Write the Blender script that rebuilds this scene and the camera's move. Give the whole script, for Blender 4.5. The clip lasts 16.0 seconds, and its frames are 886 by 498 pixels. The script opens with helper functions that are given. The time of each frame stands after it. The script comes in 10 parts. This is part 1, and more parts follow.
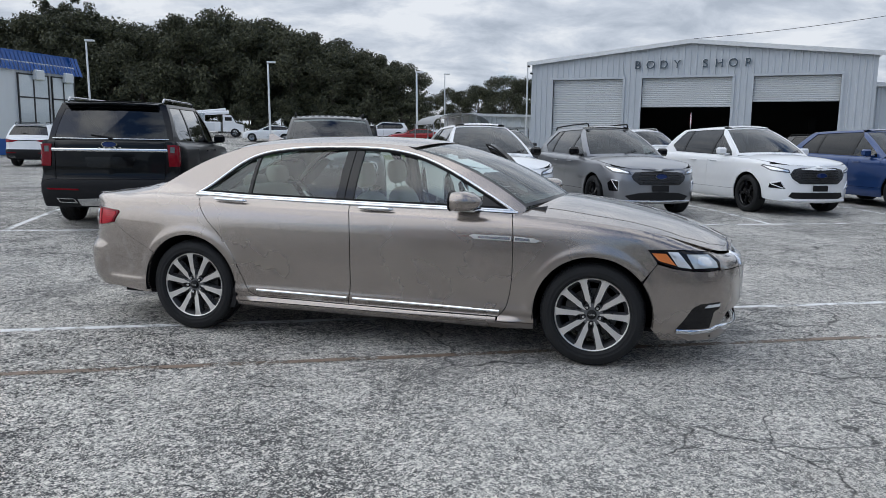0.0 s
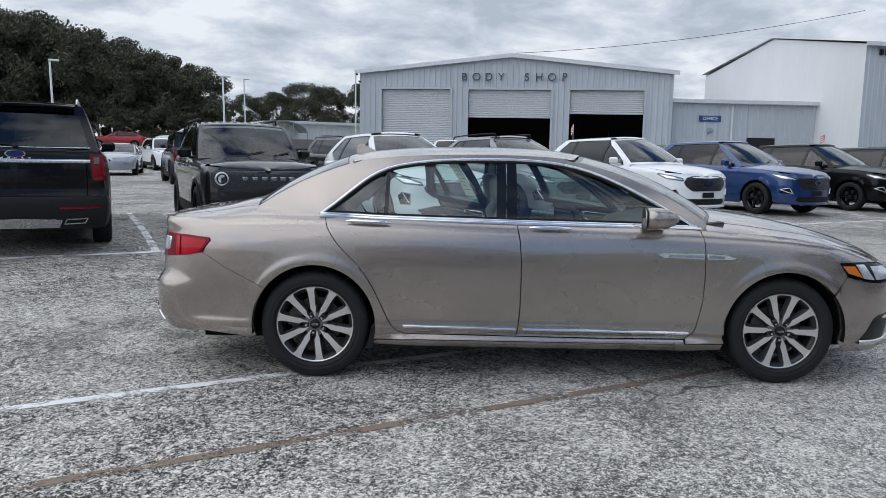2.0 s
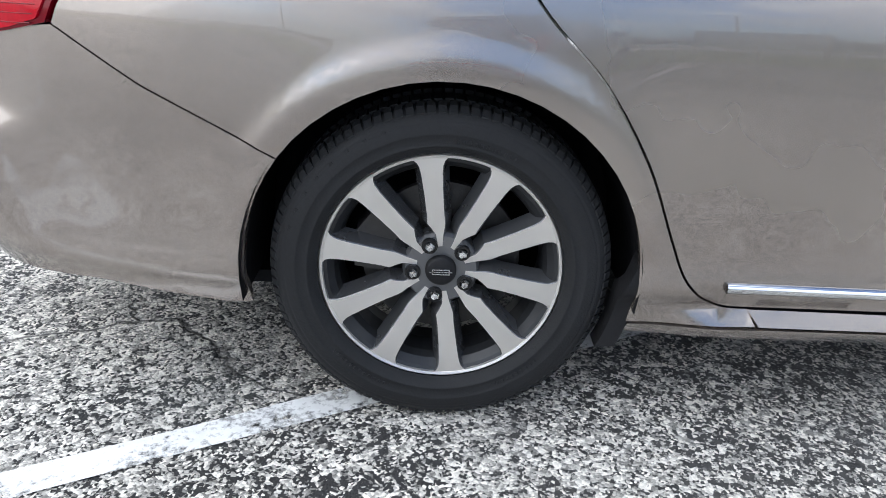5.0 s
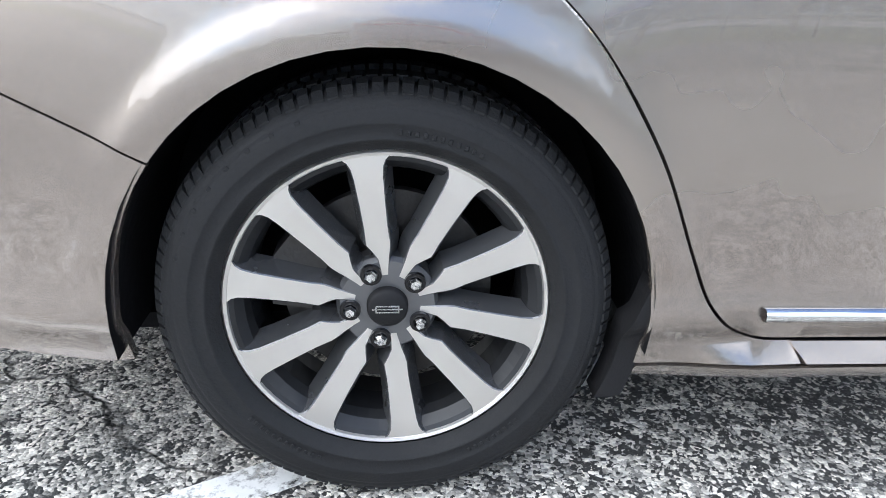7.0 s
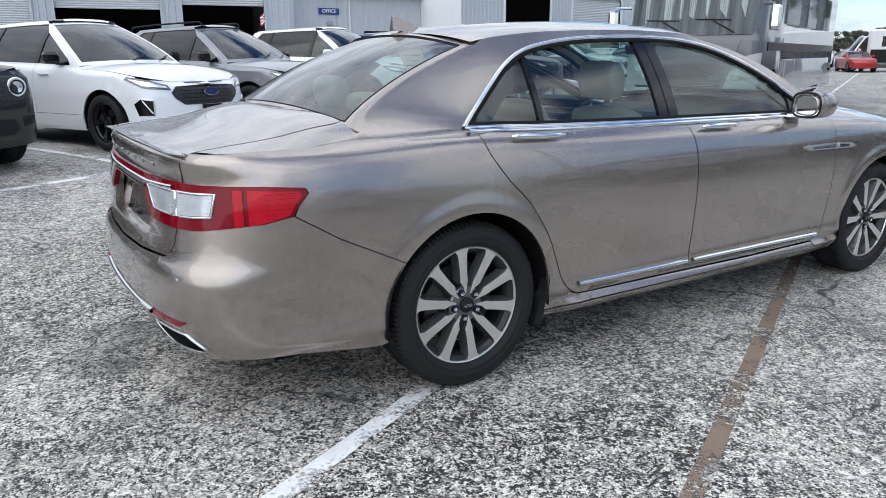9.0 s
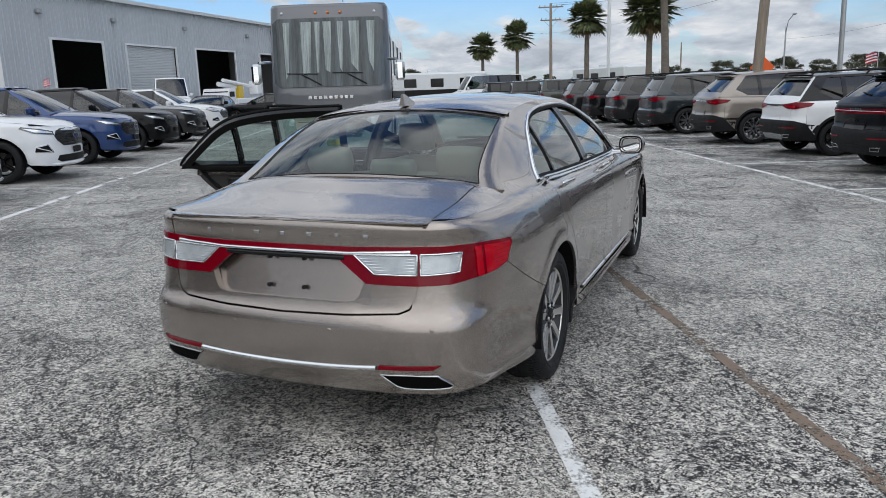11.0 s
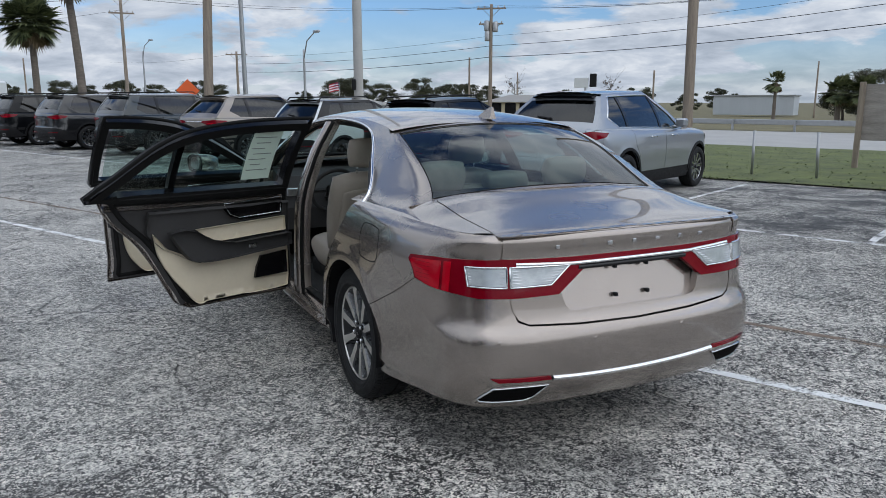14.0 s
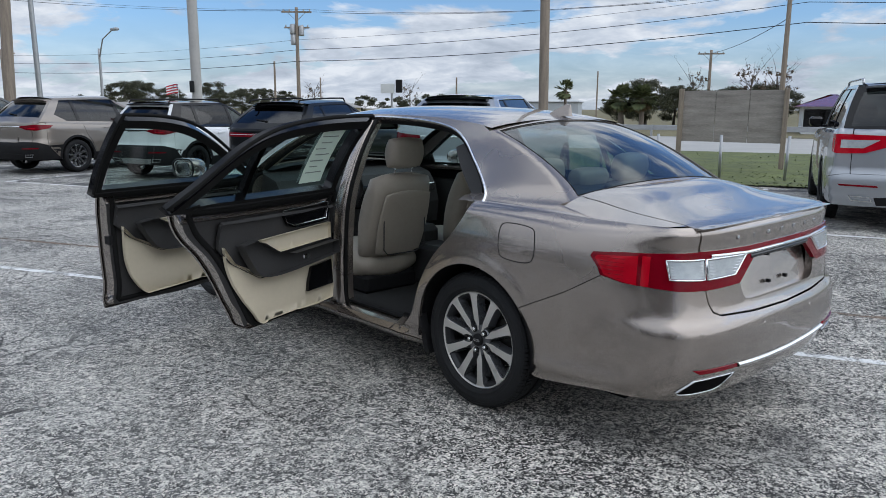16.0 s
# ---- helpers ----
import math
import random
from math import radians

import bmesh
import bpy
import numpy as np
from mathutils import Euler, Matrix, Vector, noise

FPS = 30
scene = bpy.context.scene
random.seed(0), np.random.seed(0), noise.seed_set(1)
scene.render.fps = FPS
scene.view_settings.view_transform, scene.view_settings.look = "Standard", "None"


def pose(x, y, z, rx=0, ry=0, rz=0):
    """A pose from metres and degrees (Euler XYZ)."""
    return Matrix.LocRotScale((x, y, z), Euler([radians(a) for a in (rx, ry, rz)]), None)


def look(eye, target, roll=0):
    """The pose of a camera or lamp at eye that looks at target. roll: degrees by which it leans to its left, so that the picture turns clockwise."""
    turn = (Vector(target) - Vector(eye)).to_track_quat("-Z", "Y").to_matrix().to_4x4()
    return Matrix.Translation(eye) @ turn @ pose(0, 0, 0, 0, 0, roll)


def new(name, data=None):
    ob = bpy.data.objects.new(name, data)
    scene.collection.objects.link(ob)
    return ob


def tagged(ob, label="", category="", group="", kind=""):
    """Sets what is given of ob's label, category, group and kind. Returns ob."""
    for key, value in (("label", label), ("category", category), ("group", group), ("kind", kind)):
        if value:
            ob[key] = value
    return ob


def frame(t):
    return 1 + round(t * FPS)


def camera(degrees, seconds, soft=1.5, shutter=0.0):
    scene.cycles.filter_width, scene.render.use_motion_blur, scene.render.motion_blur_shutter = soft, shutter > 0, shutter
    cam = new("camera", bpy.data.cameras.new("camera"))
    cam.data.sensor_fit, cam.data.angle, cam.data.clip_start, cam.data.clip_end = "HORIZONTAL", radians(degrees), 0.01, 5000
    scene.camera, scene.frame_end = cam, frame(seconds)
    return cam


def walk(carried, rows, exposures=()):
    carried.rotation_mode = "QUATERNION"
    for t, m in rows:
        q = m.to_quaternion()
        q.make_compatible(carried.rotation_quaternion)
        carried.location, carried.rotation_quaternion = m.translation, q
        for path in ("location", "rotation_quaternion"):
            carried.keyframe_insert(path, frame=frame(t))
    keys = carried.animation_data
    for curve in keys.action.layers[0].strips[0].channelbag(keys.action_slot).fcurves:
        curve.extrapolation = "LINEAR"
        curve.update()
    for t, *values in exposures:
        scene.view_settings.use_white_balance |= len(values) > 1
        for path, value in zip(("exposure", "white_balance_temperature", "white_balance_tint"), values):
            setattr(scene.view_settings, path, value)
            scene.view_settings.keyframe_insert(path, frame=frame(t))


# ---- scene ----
cam = camera(62.0, 16.0, soft=0.5)
PATH = [
    (0, (-0.983, -5.929, 1.46), (-0.589, -3.99, 1.171), 0.9),
    (0.5, (-1.623, -5.709, 1.455), (-1.066, -3.806, 1.195), 0.8),
    (1, (-2.226, -5.421, 1.454), (-1.519, -3.566, 1.214), 0.7),
    (1.5, (-2.748, -5.032, 1.459), (-1.916, -3.229, 1.22), 0.8),
    (2, (-3.183, -4.57, 1.444), (-2.255, -2.817, 1.186), 1.1),
    (2.5, (-3.408, -3.988, 1.429), (-2.418, -2.278, 1.12), 1.5),
    (3, (-3.443, -3.364, 1.394), (-2.419, -1.691, 1.005), 1.9),
    (3.5, (-3.235, -2.782, 1.341), (-2.206, -1.141, 0.846), 2.2),
    (3.7, (-3.132, -2.562, 1.316), (-2.107, -0.932, 0.776), 2.5),
    (5.8, (-2.019, -0.825, 0.802), (-1.226, 0.769, -0.11), 2.3),
    (6, (-1.982, -0.771, 0.778), (-1.187, 0.816, -0.144), 2.2),
    (6.5, (-1.986, -0.751, 0.763), (-1.156, 0.84, -0.121), 1.7),
    (7, (-2.179, -1.011, 0.863), (-1.234, 0.569, 0.082), 1.4),
    (7.5, (-2.531, -1.373, 0.999), (-1.414, 0.151, 0.343), 1.2),
    (8, (-3.054, -1.604, 1.11), (-1.729, -0.229, 0.512), 1.1),
    (8.5, (-3.647, -1.679, 1.196), (-2.142, -0.471, 0.672), 0.1),
    (9, (-4.233, -1.459, 1.328), (-2.562, -0.485, 0.817), -0.2),
    (9.2, (-4.478, -1.339, 1.341), (-2.749, -0.455, 0.861), -1),
    (11.3, (-5.423, 1.13, 1.537), (-3.489, 0.801, 1.118), -1.5),
    (11.5, (-5.36, 1.406, 1.543), (-3.449, 0.956, 1.129), -1.3),
    (12, (-5.109, 2.057, 1.56), (-3.292, 1.327, 1.139), -0.7),
    (12.5, (-4.802, 2.678, 1.548), (-3.107, 1.694, 1.136), -0.5),
    (13, (-4.424, 3.253, 1.539), (-2.882, 2.04, 1.135), -0.4),
    (13.5, (-3.978, 3.768, 1.536), (-2.616, 2.356, 1.138), -0.1),
    (14, (-3.487, 4.188, 1.532), (-2.318, 2.61, 1.14), 0.1),
    (14.5, (-3.005, 4.5, 1.53), (-2.029, 2.795, 1.146), 0.4),
    (15, (-2.582, 4.699, 1.505), (-1.765, 2.912, 1.123), 0.5),
    (15.5, (-2.245, 4.916, 1.488), (-1.528, 3.085, 1.12), 0.5),
    (16, (-2.004, 4.834, 1.476), (-1.312, 2.994, 1.101), 0.3),
]
# the film's camera brightens its picture over the dark wheel
EXPOSURE = [(0, 0.23), (2.5, 0.33), (3.7, 0.48), (5.8, 1.53), (6, 1.58), (6.5, 1.83), (7, 1.73), (7.5, 1.45), (8, 1.05), (8.5, 0.85), (9.2, 0.63), (11.3, 0.15), (13.5, 0.13), (16, 0.27)]
walk(cam, [(t, look(eye, target, roll)) for t, eye, target, roll in PATH], [(t, stops, 6150 if t < 10 else 6330 if t < 12 else 6040, 10) for t, stops in EXPOSURE])

# ---- world and light ----
world = bpy.data.worlds.new("sky")
scene.world = world
world.use_nodes = True
SUN_EL, SUN_AZ = radians(40), radians(268)


def build_sky():
    nt = world.node_tree
    nt.nodes.clear()
    N, L = nt.nodes.new, nt.links.new
    sky = N("ShaderNodeTexSky")
    sky.sky_type = 'NISHITA'
    sky.sun_disc = False
    sky.sun_elevation, sky.sun_rotation = SUN_EL, SUN_AZ
    coord = N("ShaderNodeTexCoord")
    sep = N("ShaderNodeSeparateXYZ")
    L(coord.outputs["Generated"], sep.inputs[0])
    # cloud layer: direction divided by its height, so that clouds flatten towards the horizon
    up = N("ShaderNodeMath"); up.operation = 'MAXIMUM'; up.inputs[1].default_value = 0.0
    L(sep.outputs[2], up.inputs[0])
    lift = N("ShaderNodeMath"); lift.operation = 'ADD'; lift.inputs[1].default_value = 0.24
    L(up.outputs[0], lift.inputs[0])
    flat = N("ShaderNodeVectorMath"); flat.operation = 'DIVIDE'
    L(coord.outputs["Generated"], flat.inputs[0]); L(lift.outputs[0], flat.inputs[1])
    def noise(scale, detail, rough, distortion=0.0):
        n = N("ShaderNodeTexNoise")
        n.inputs["Scale"].default_value, n.inputs["Detail"].default_value = scale, detail
        n.inputs["Roughness"].default_value, n.inputs["Distortion"].default_value = rough, distortion
        L(flat.outputs[0], n.inputs["Vector"])
        return n
    def ramp(src, stops):
        r = N("ShaderNodeValToRGB")
        r.color_ramp.elements[0].position, r.color_ramp.elements[0].color = stops[0][0], (*stops[0][1], 1)
        r.color_ramp.elements[1].position, r.color_ramp.elements[1].color = stops[-1][0], (*stops[-1][1], 1)
        for p, c in stops[1:-1]:
            e = r.color_ramp.elements.new(p); e.color = (*c, 1)
        L(src, r.inputs[0])
        return r
    big = noise(0.8, 2.0, 0.5)
    body = noise(1.9, 10.0, 0.56, 0.25)
    shade = noise(3.4, 8.0, 0.58, 0.3)
    add = N("ShaderNodeMath"); add.operation = 'MULTIPLY_ADD'; add.inputs[1].default_value = 0.55
    L(big.outputs[0], add.inputs[0]); L(body.outputs[0], add.inputs[2])
    # the sky is clearing on one side
    clear = N("ShaderNodeVectorMath"); clear.operation = 'DOT_PRODUCT'
    clear.inputs[1].default_value = (-0.07, 0.13, 0.0)
    L(coord.outputs["Generated"], clear.inputs[0])
    less = N("ShaderNodeMath"); less.operation = 'ADD'
    L(add.outputs[0], less.inputs[0]); L(clear.outputs["Value"], less.inputs[1])
    cover = ramp(less.outputs[0], [(0.62, (0, 0, 0)), (0.70, (1, 1, 1))])
    tone = ramp(shade.outputs[0], [(0.34, (0.52, 0.57, 0.64)), (0.48, (0.70, 0.745, 0.81)), (0.62, (0.96, 0.975, 0.99))])
    # the cloud is thinnest and brightest overhead
    thick = ramp(sep.outputs[2], [(0.0, (.57, .57, .57)), (0.25, (.60, .60, .60)), (0.55, (.82, .82, .82)), (1.0, (1, 1, 1))])
    toned = N("ShaderNodeVectorMath"); toned.operation = 'MULTIPLY'
    L(tone.outputs[0], toned.inputs[0]); L(thick.outputs[0], toned.inputs[1])
    # towards the horizon the cloud cover closes
    low = ramp(sep.outputs[2], [(0.0, (1, 1, 1)), (0.04, (0.5, 0.5, 0.5)), (0.11, (0, 0, 0))])
    most = N("ShaderNodeMath"); most.operation = 'MAXIMUM'
    half = N("ShaderNodeMath"); half.operation = 'MULTIPLY'; half.inputs[1].default_value = 0.85
    L(low.outputs[0], half.inputs[0]); L(half.outputs[0], most.inputs[0]); L(cover.outputs[0], most.inputs[1])
    blue = N("ShaderNodeBackground"); blue.inputs[1].default_value = 0.10
    deep = N("ShaderNodeVectorMath"); deep.operation = 'MULTIPLY'
    deep.inputs[1].default_value = (0.72, 0.90, 1.15)
    L(sky.outputs[0], deep.inputs[0]); L(deep.outputs[0], blue.inputs[0])
    cloud = N("ShaderNodeBackground"); cloud.inputs[1].default_value = 1.22
    L(toned.outputs[0], cloud.inputs[0])
    mix = N("ShaderNodeMixShader")
    L(most.outputs[0], mix.inputs[0]); L(blue.outputs[0], mix.inputs[1]); L(cloud.outputs[0], mix.inputs[2])
    out = N("ShaderNodeOutputWorld")
    L(mix.outputs[0], out.inputs[0])


build_sky()
sun = new("sun", bpy.data.lights.new("sun", 'SUN'))
sun.data.energy, sun.data.angle, sun.data.color = .95, radians(90), (1.0, 0.97, 0.92)
sun.matrix_world = look((60 * math.sin(SUN_AZ) * math.cos(SUN_EL), 60 * math.cos(SUN_AZ) * math.cos(SUN_EL), 60 * math.sin(SUN_EL)), (0, 0, 0))


# ---- small tools ----
def part(name, data, mat, parent, label=""):
    """Links a mesh (or a bmesh) as one object under a thing or part."""
    if isinstance(data, bmesh.types.BMesh):
        me = bpy.data.meshes.new(name)
        data.to_mesh(me)
        data.free()
    else:
        me = data
    if mat is not None and not me.materials:
        for m in (mat if isinstance(mat, (list, tuple)) else [mat]):
            me.materials.append(m)
    ob = new(name, me)
    if parent is not None:
        ob.parent = parent
    if label:
        ob["label"] = label
    return ob


def thing(name, m, label, category, group="", kind=""):
    ob = new(name)
    ob.empty_display_size = 0.3
    ob.matrix_basis = m
    return tagged(ob, label, category, group, kind)


def raw(name, verts, faces, smooth=False, mats=None):
    me = bpy.data.meshes.new(name)
    me.from_pydata([tuple(v) for v in verts], [], [tuple(f) for f in faces])
    if smooth:
        me.polygons.foreach_set("use_smooth", [True] * len(me.polygons))
    if mats:
        me.polygons.foreach_set("material_index", mats)
    me.update()
    return me


class Bag:
    """Collects pieces of one mesh."""

    def __init__(self):
        self.v, self.f, self.m = [], [], []

    def add(self, verts, faces, mi=0):
        o = len(self.v)
        self.v += [tuple(v) for v in verts]
        self.f += [tuple(i + o for i in f) for f in faces]
        self.m += [mi] * len(faces)
        return self

    def box(self, cx, cy, cz, sx, sy, sz, mi=0, rot=None, bev=0.0):
        """A box with chamfered edges about its centre."""
        b = min(bev, sx * .45, sy * .45, sz * .45)
        hx, hy, hz = sx / 2, sy / 2, sz / 2
        if b <= 0:
            v = [(x, y, z) for z in (-hz, hz) for y in (-hy, hy) for x in (-hx, hx)]
            f = [(0, 2, 3, 1), (4, 5, 7, 6), (0, 1, 5, 4), (2, 6, 7, 3), (0, 4, 6, 2), (1, 3, 7, 5)]
        else:
            v, idx = [], {}
            for sxn in (-1, 1):
                for syn in (-1, 1):
                    for szn in (-1, 1):
                        for ax in range(3):
                            p = [sxn * (hx - b), syn * (hy - b), szn * (hz - b)]
                            p[ax] = (sxn * hx, syn * hy, szn * hz)[ax]
                            idx[sxn, syn, szn, ax] = len(v)
                            v.append(tuple(p))
            g = lambda a, b_, c, ax: idx[a, b_, c, ax]
            f = []
            for s in (-1, 1):
                q = [g(s, -1, -1, 0), g(s, 1, -1, 0), g(s, 1, 1, 0), g(s, -1, 1, 0)]; f.append(q if s > 0 else q[::-1])
                q = [g(-1, s, -1, 1), g(-1, s, 1, 1), g(1, s, 1, 1), g(1, s, -1, 1)]; f.append(q if s > 0 else q[::-1])
                q = [g(-1, -1, s, 2), g(1, -1, s, 2), g(1, 1, s, 2), g(-1, 1, s, 2)]; f.append(q if s > 0 else q[::-1])
            for a in (-1, 1):
                for c in (-1, 1):
                    f.append([g(a, c, -1, 0), g(a, c, -1, 1), g(a, c, 1, 1), g(a, c, 1, 0)])
                    f.append([g(a, -1, c, 0), g(a, -1, c, 2), g(a, 1, c, 2), g(a, 1, c, 0)])
                    f.append([g(-1, a, c, 1), g(-1, a, c, 2), g(1, a, c, 2), g(1, a, c, 1)])
            for a in (-1, 1):
                for c in (-1, 1):
                    for d in (-1, 1):
                        f.append([g(a, c, d, 0), g(a, c, d, 1), g(a, c, d, 2)])
        if rot is not None:
            v = [rot @ Vector(p) for p in v]
        return self.add([(p[0] + cx, p[1] + cy, p[2] + cz) for p in v], f, mi)

    def tube(self, pts, r, n=8, mi=0, cap=True, radii=None):
        """A round bar along points."""
        pts = [Vector(p) for p in pts]
        vs, fs, prev = [], [], None
        for i, p in enumerate(pts):
            d = (pts[min(i + 1, len(pts) - 1)] - pts[max(i - 1, 0)]).normalized()
            a = prev - d * prev.dot(d) if prev is not None else d.orthogonal()
            a.normalize()
            prev = a
            b = d.cross(a)
            rr = radii[i] if radii else r
            vs += [p + rr * (math.cos(k * math.tau / n) * a + math.sin(k * math.tau / n) * b) for k in range(n)]
            if i:
                o = (i - 1) * n
                fs += [(o + k, o + (k + 1) % n, o + n + (k + 1) % n, o + n + k) for k in range(n)]
        if cap:
            fs += [tuple(range(n))[::-1], tuple(len(vs) - n + k for k in range(n))]
        return self.add(vs, fs, mi)

    def lathe(self, prof, n=32, mi=0, axis='y', centre=(0, 0, 0), closed=False):
        """Turns a profile of (radius, along) round an axis."""
        vs, fs = [], []
        for r, a in prof:
            for k in range(n):
                c, s = r * math.cos(k * math.tau / n), r * math.sin(k * math.tau / n)
                p = {'y': (c, a, s), 'z': (c, s, a), 'x': (a, c, s)}[axis]
                vs.append((p[0] + centre[0], p[1] + centre[1], p[2] + centre[2]))
        m = len(prof)
        for i in range(m if closed else m - 1):
            j = (i + 1) % m
            for k in range(n):
                q = (i * n + k, i * n + (k + 1) % n, j * n + (k + 1) % n, j * n + k)
                fs.append(q if axis != 'y' else q[::-1])
        return self.add(vs, fs, mi)

    def prism(self, poly, z0, z1, mi=0, put=None):
        """A flat outline (counterclockwise) pulled from z0 to z1; put maps points into place."""
        n = len(poly)
        v = [(x, y, z0) for x, y in poly] + [(x, y, z1) for x, y in poly]
        f = [tuple(range(n))[::-1], tuple(range(n, 2 * n))] + [(i, (i + 1) % n, n + (i + 1) % n, n + i) for i in range(n)]
        return self.add([put(*p) for p in v] if put else v, f, mi)

    def mesh(self, name, smooth=False):
        return raw(name, self.v, self.f, smooth, self.m if any(self.m) else None)


def auto_smooth(ob, angle=35):
    """Smooth shading with sharp edges kept over an angle."""
    bm = bmesh.new()
    bm.from_mesh(ob.data)
    bmesh.ops.recalc_face_normals(bm, faces=bm.faces)
    for e in bm.edges:
        e.smooth = len(e.link_faces) == 2 and e.calc_face_angle(3.0) < radians(angle)
    for f in bm.faces:
        f.smooth = True
    bm.to_mesh(ob.data)
    bm.free()
    return ob


# ---- materials ----
def material(name, color, rough=0.5, metal=0.0, vary=0.12, scale=6.0, bump=0.0, bump_scale=60.0, coat=0.0, spec=0.5,
             coat_ior=1.5, object_random=0.0, stretch=(1, 1, 1), rough_vary=0.08):
    """A surface with variation at two scales, roughness wear and fine relief."""
    m = bpy.data.materials.new(name)
    m.use_nodes = True
    nt = m.node_tree
    N, L = nt.nodes.new, nt.links.new
    b = nt.nodes["Principled BSDF"]
    coord, mapping = N("ShaderNodeTexCoord"), N("ShaderNodeMapping")
    mapping.inputs["Scale"].default_value = stretch
    L(coord.outputs["Object"], mapping.inputs[0])
    n1, n2 = N("ShaderNodeTexNoise"), N("ShaderNodeTexNoise")
    n1.inputs["Scale"].default_value, n1.inputs["Detail"].default_value = scale, 4
    n2.inputs["Scale"].default_value, n2.inputs["Detail"].default_value = scale * 9, 3
    L(mapping.outputs[0], n1.inputs["Vector"]); L(mapping.outputs[0], n2.inputs["Vector"])
    mul = N("ShaderNodeMath"); mul.operation = 'MULTIPLY_ADD'; mul.inputs[1].default_value = 0.5
    L(n2.outputs[0], mul.inputs[0]); L(n1.outputs[0], mul.inputs[2])
    rng = N("ShaderNodeMapRange")
    rng.inputs[1].default_value, rng.inputs[2].default_value = 0.45, 1.05
    rng.inputs[3].default_value, rng.inputs[4].default_value = 1 - vary, 1 + vary
    L(mul.outputs[0], rng.inputs[0])
    val = rng.outputs[0]
    if object_random:
        info, r2, mm = N("ShaderNodeObjectInfo"), N("ShaderNodeMapRange"), N("ShaderNodeMath")
        r2.inputs[3].default_value, r2.inputs[4].default_value = 1 - object_random, 1 + object_random
        L(info.outputs["Random"], r2.inputs[0])
        mm.operation = 'MULTIPLY'
        L(val, mm.inputs[0]); L(r2.outputs[0], mm.inputs[1])
        val = mm.outputs[0]
    vec = N("ShaderNodeVectorMath"); vec.operation = 'SCALE'
    vec.inputs[0].default_value = color
    L(val, vec.inputs["Scale"])
    L(vec.outputs[0], b.inputs["Base Color"])
    b.inputs["Metallic"].default_value = metal
    b.inputs["Specular IOR Level"].default_value = spec
    r3 = N("ShaderNodeMapRange")
    r3.inputs[1].default_value, r3.inputs[2].default_value = 0.3, 0.7
    r3.inputs[3].default_value, r3.inputs[4].default_value = max(0.02, rough - rough_vary), min(1, rough + rough_vary)
    L(n1.outputs[0], r3.inputs[0]); L(r3.outputs[0], b.inputs["Roughness"])
    if coat:
        b.inputs["Coat Weight"].default_value, b.inputs["Coat Roughness"].default_value, b.inputs["Coat IOR"].default_value = coat, 0.02, coat_ior
    if bump:
        n3, bp = N("ShaderNodeTexNoise"), N("ShaderNodeBump")
        n3.inputs["Scale"].default_value, n3.inputs["Detail"].default_value = bump_scale, 4
        L(mapping.outputs[0], n3.inputs["Vector"])
        bp.inputs["Strength"].default_value, bp.inputs["Distance"].default_value = bump, 0.01
        L(n3.outputs[0], bp.inputs["Height"]); L(bp.outputs[0], b.inputs["Normal"])
    return m


def glass(name, color, rough=0.0, shine=0.06):
    """A thin pane: part clear, part tinted and glossy."""
    m = bpy.data.materials.new(name)
    m.use_nodes = True
    nt = m.node_tree
    N, L = nt.nodes.new, nt.links.new
    nt.nodes.clear()
    tr, gl, mix, fr, out = (N("ShaderNodeBsdfTransparent"), N("ShaderNodeBsdfGlossy"), N("ShaderNodeMixShader"),
                            N("ShaderNodeLayerWeight"), N("ShaderNodeOutputMaterial"))
    tr.inputs[0].default_value = (*color, 1)
    gl.inputs["Roughness"].default_value = rough
    fr.inputs[0].default_value = 0.5
    # reflectance grows towards grazing angles, alike from both sides of the pane
    p5, sc = N("ShaderNodeMath"), N("ShaderNodeMath")
    p5.operation, sc.operation = 'POWER', 'MULTIPLY_ADD'
    p5.inputs[1].default_value, sc.inputs[1].default_value, sc.inputs[2].default_value = 5.0, 1.5, shine
    sc.use_clamp = True
    L(fr.outputs["Facing"], p5.inputs[0]); L(p5.outputs[0], sc.inputs[0])
    L(sc.outputs[0], mix.inputs[0]); L(tr.outputs[0], mix.inputs[1]); L(gl.outputs[0], mix.inputs[2])
    L(mix.outputs[0], out.inputs[0])
    return m


def paint(name, color, metal=0.5, rough=0.32, flake=True, spec=0.4, coat_ior=1.5):
    m = material(name, color, rough, metal, vary=0.03, scale=1.2, coat=1.0 if spec > .2 else .35, spec=spec, rough_vary=0.008, coat_ior=coat_ior)
    if flake:
        nt = m.node_tree
        n, bp = nt.nodes.new("ShaderNodeTexNoise"), nt.nodes.new("ShaderNodeBump")
        n.inputs["Scale"].default_value, n.inputs["Detail"].default_value = 900, 2
        bp.inputs["Strength"].default_value, bp.inputs["Distance"].default_value = 0.04, 0.002
        nt.links.new(n.outputs[0], bp.inputs["Height"])
        nt.links.new(bp.outputs[0], nt.nodes["Principled BSDF"].inputs["Normal"])
    return m


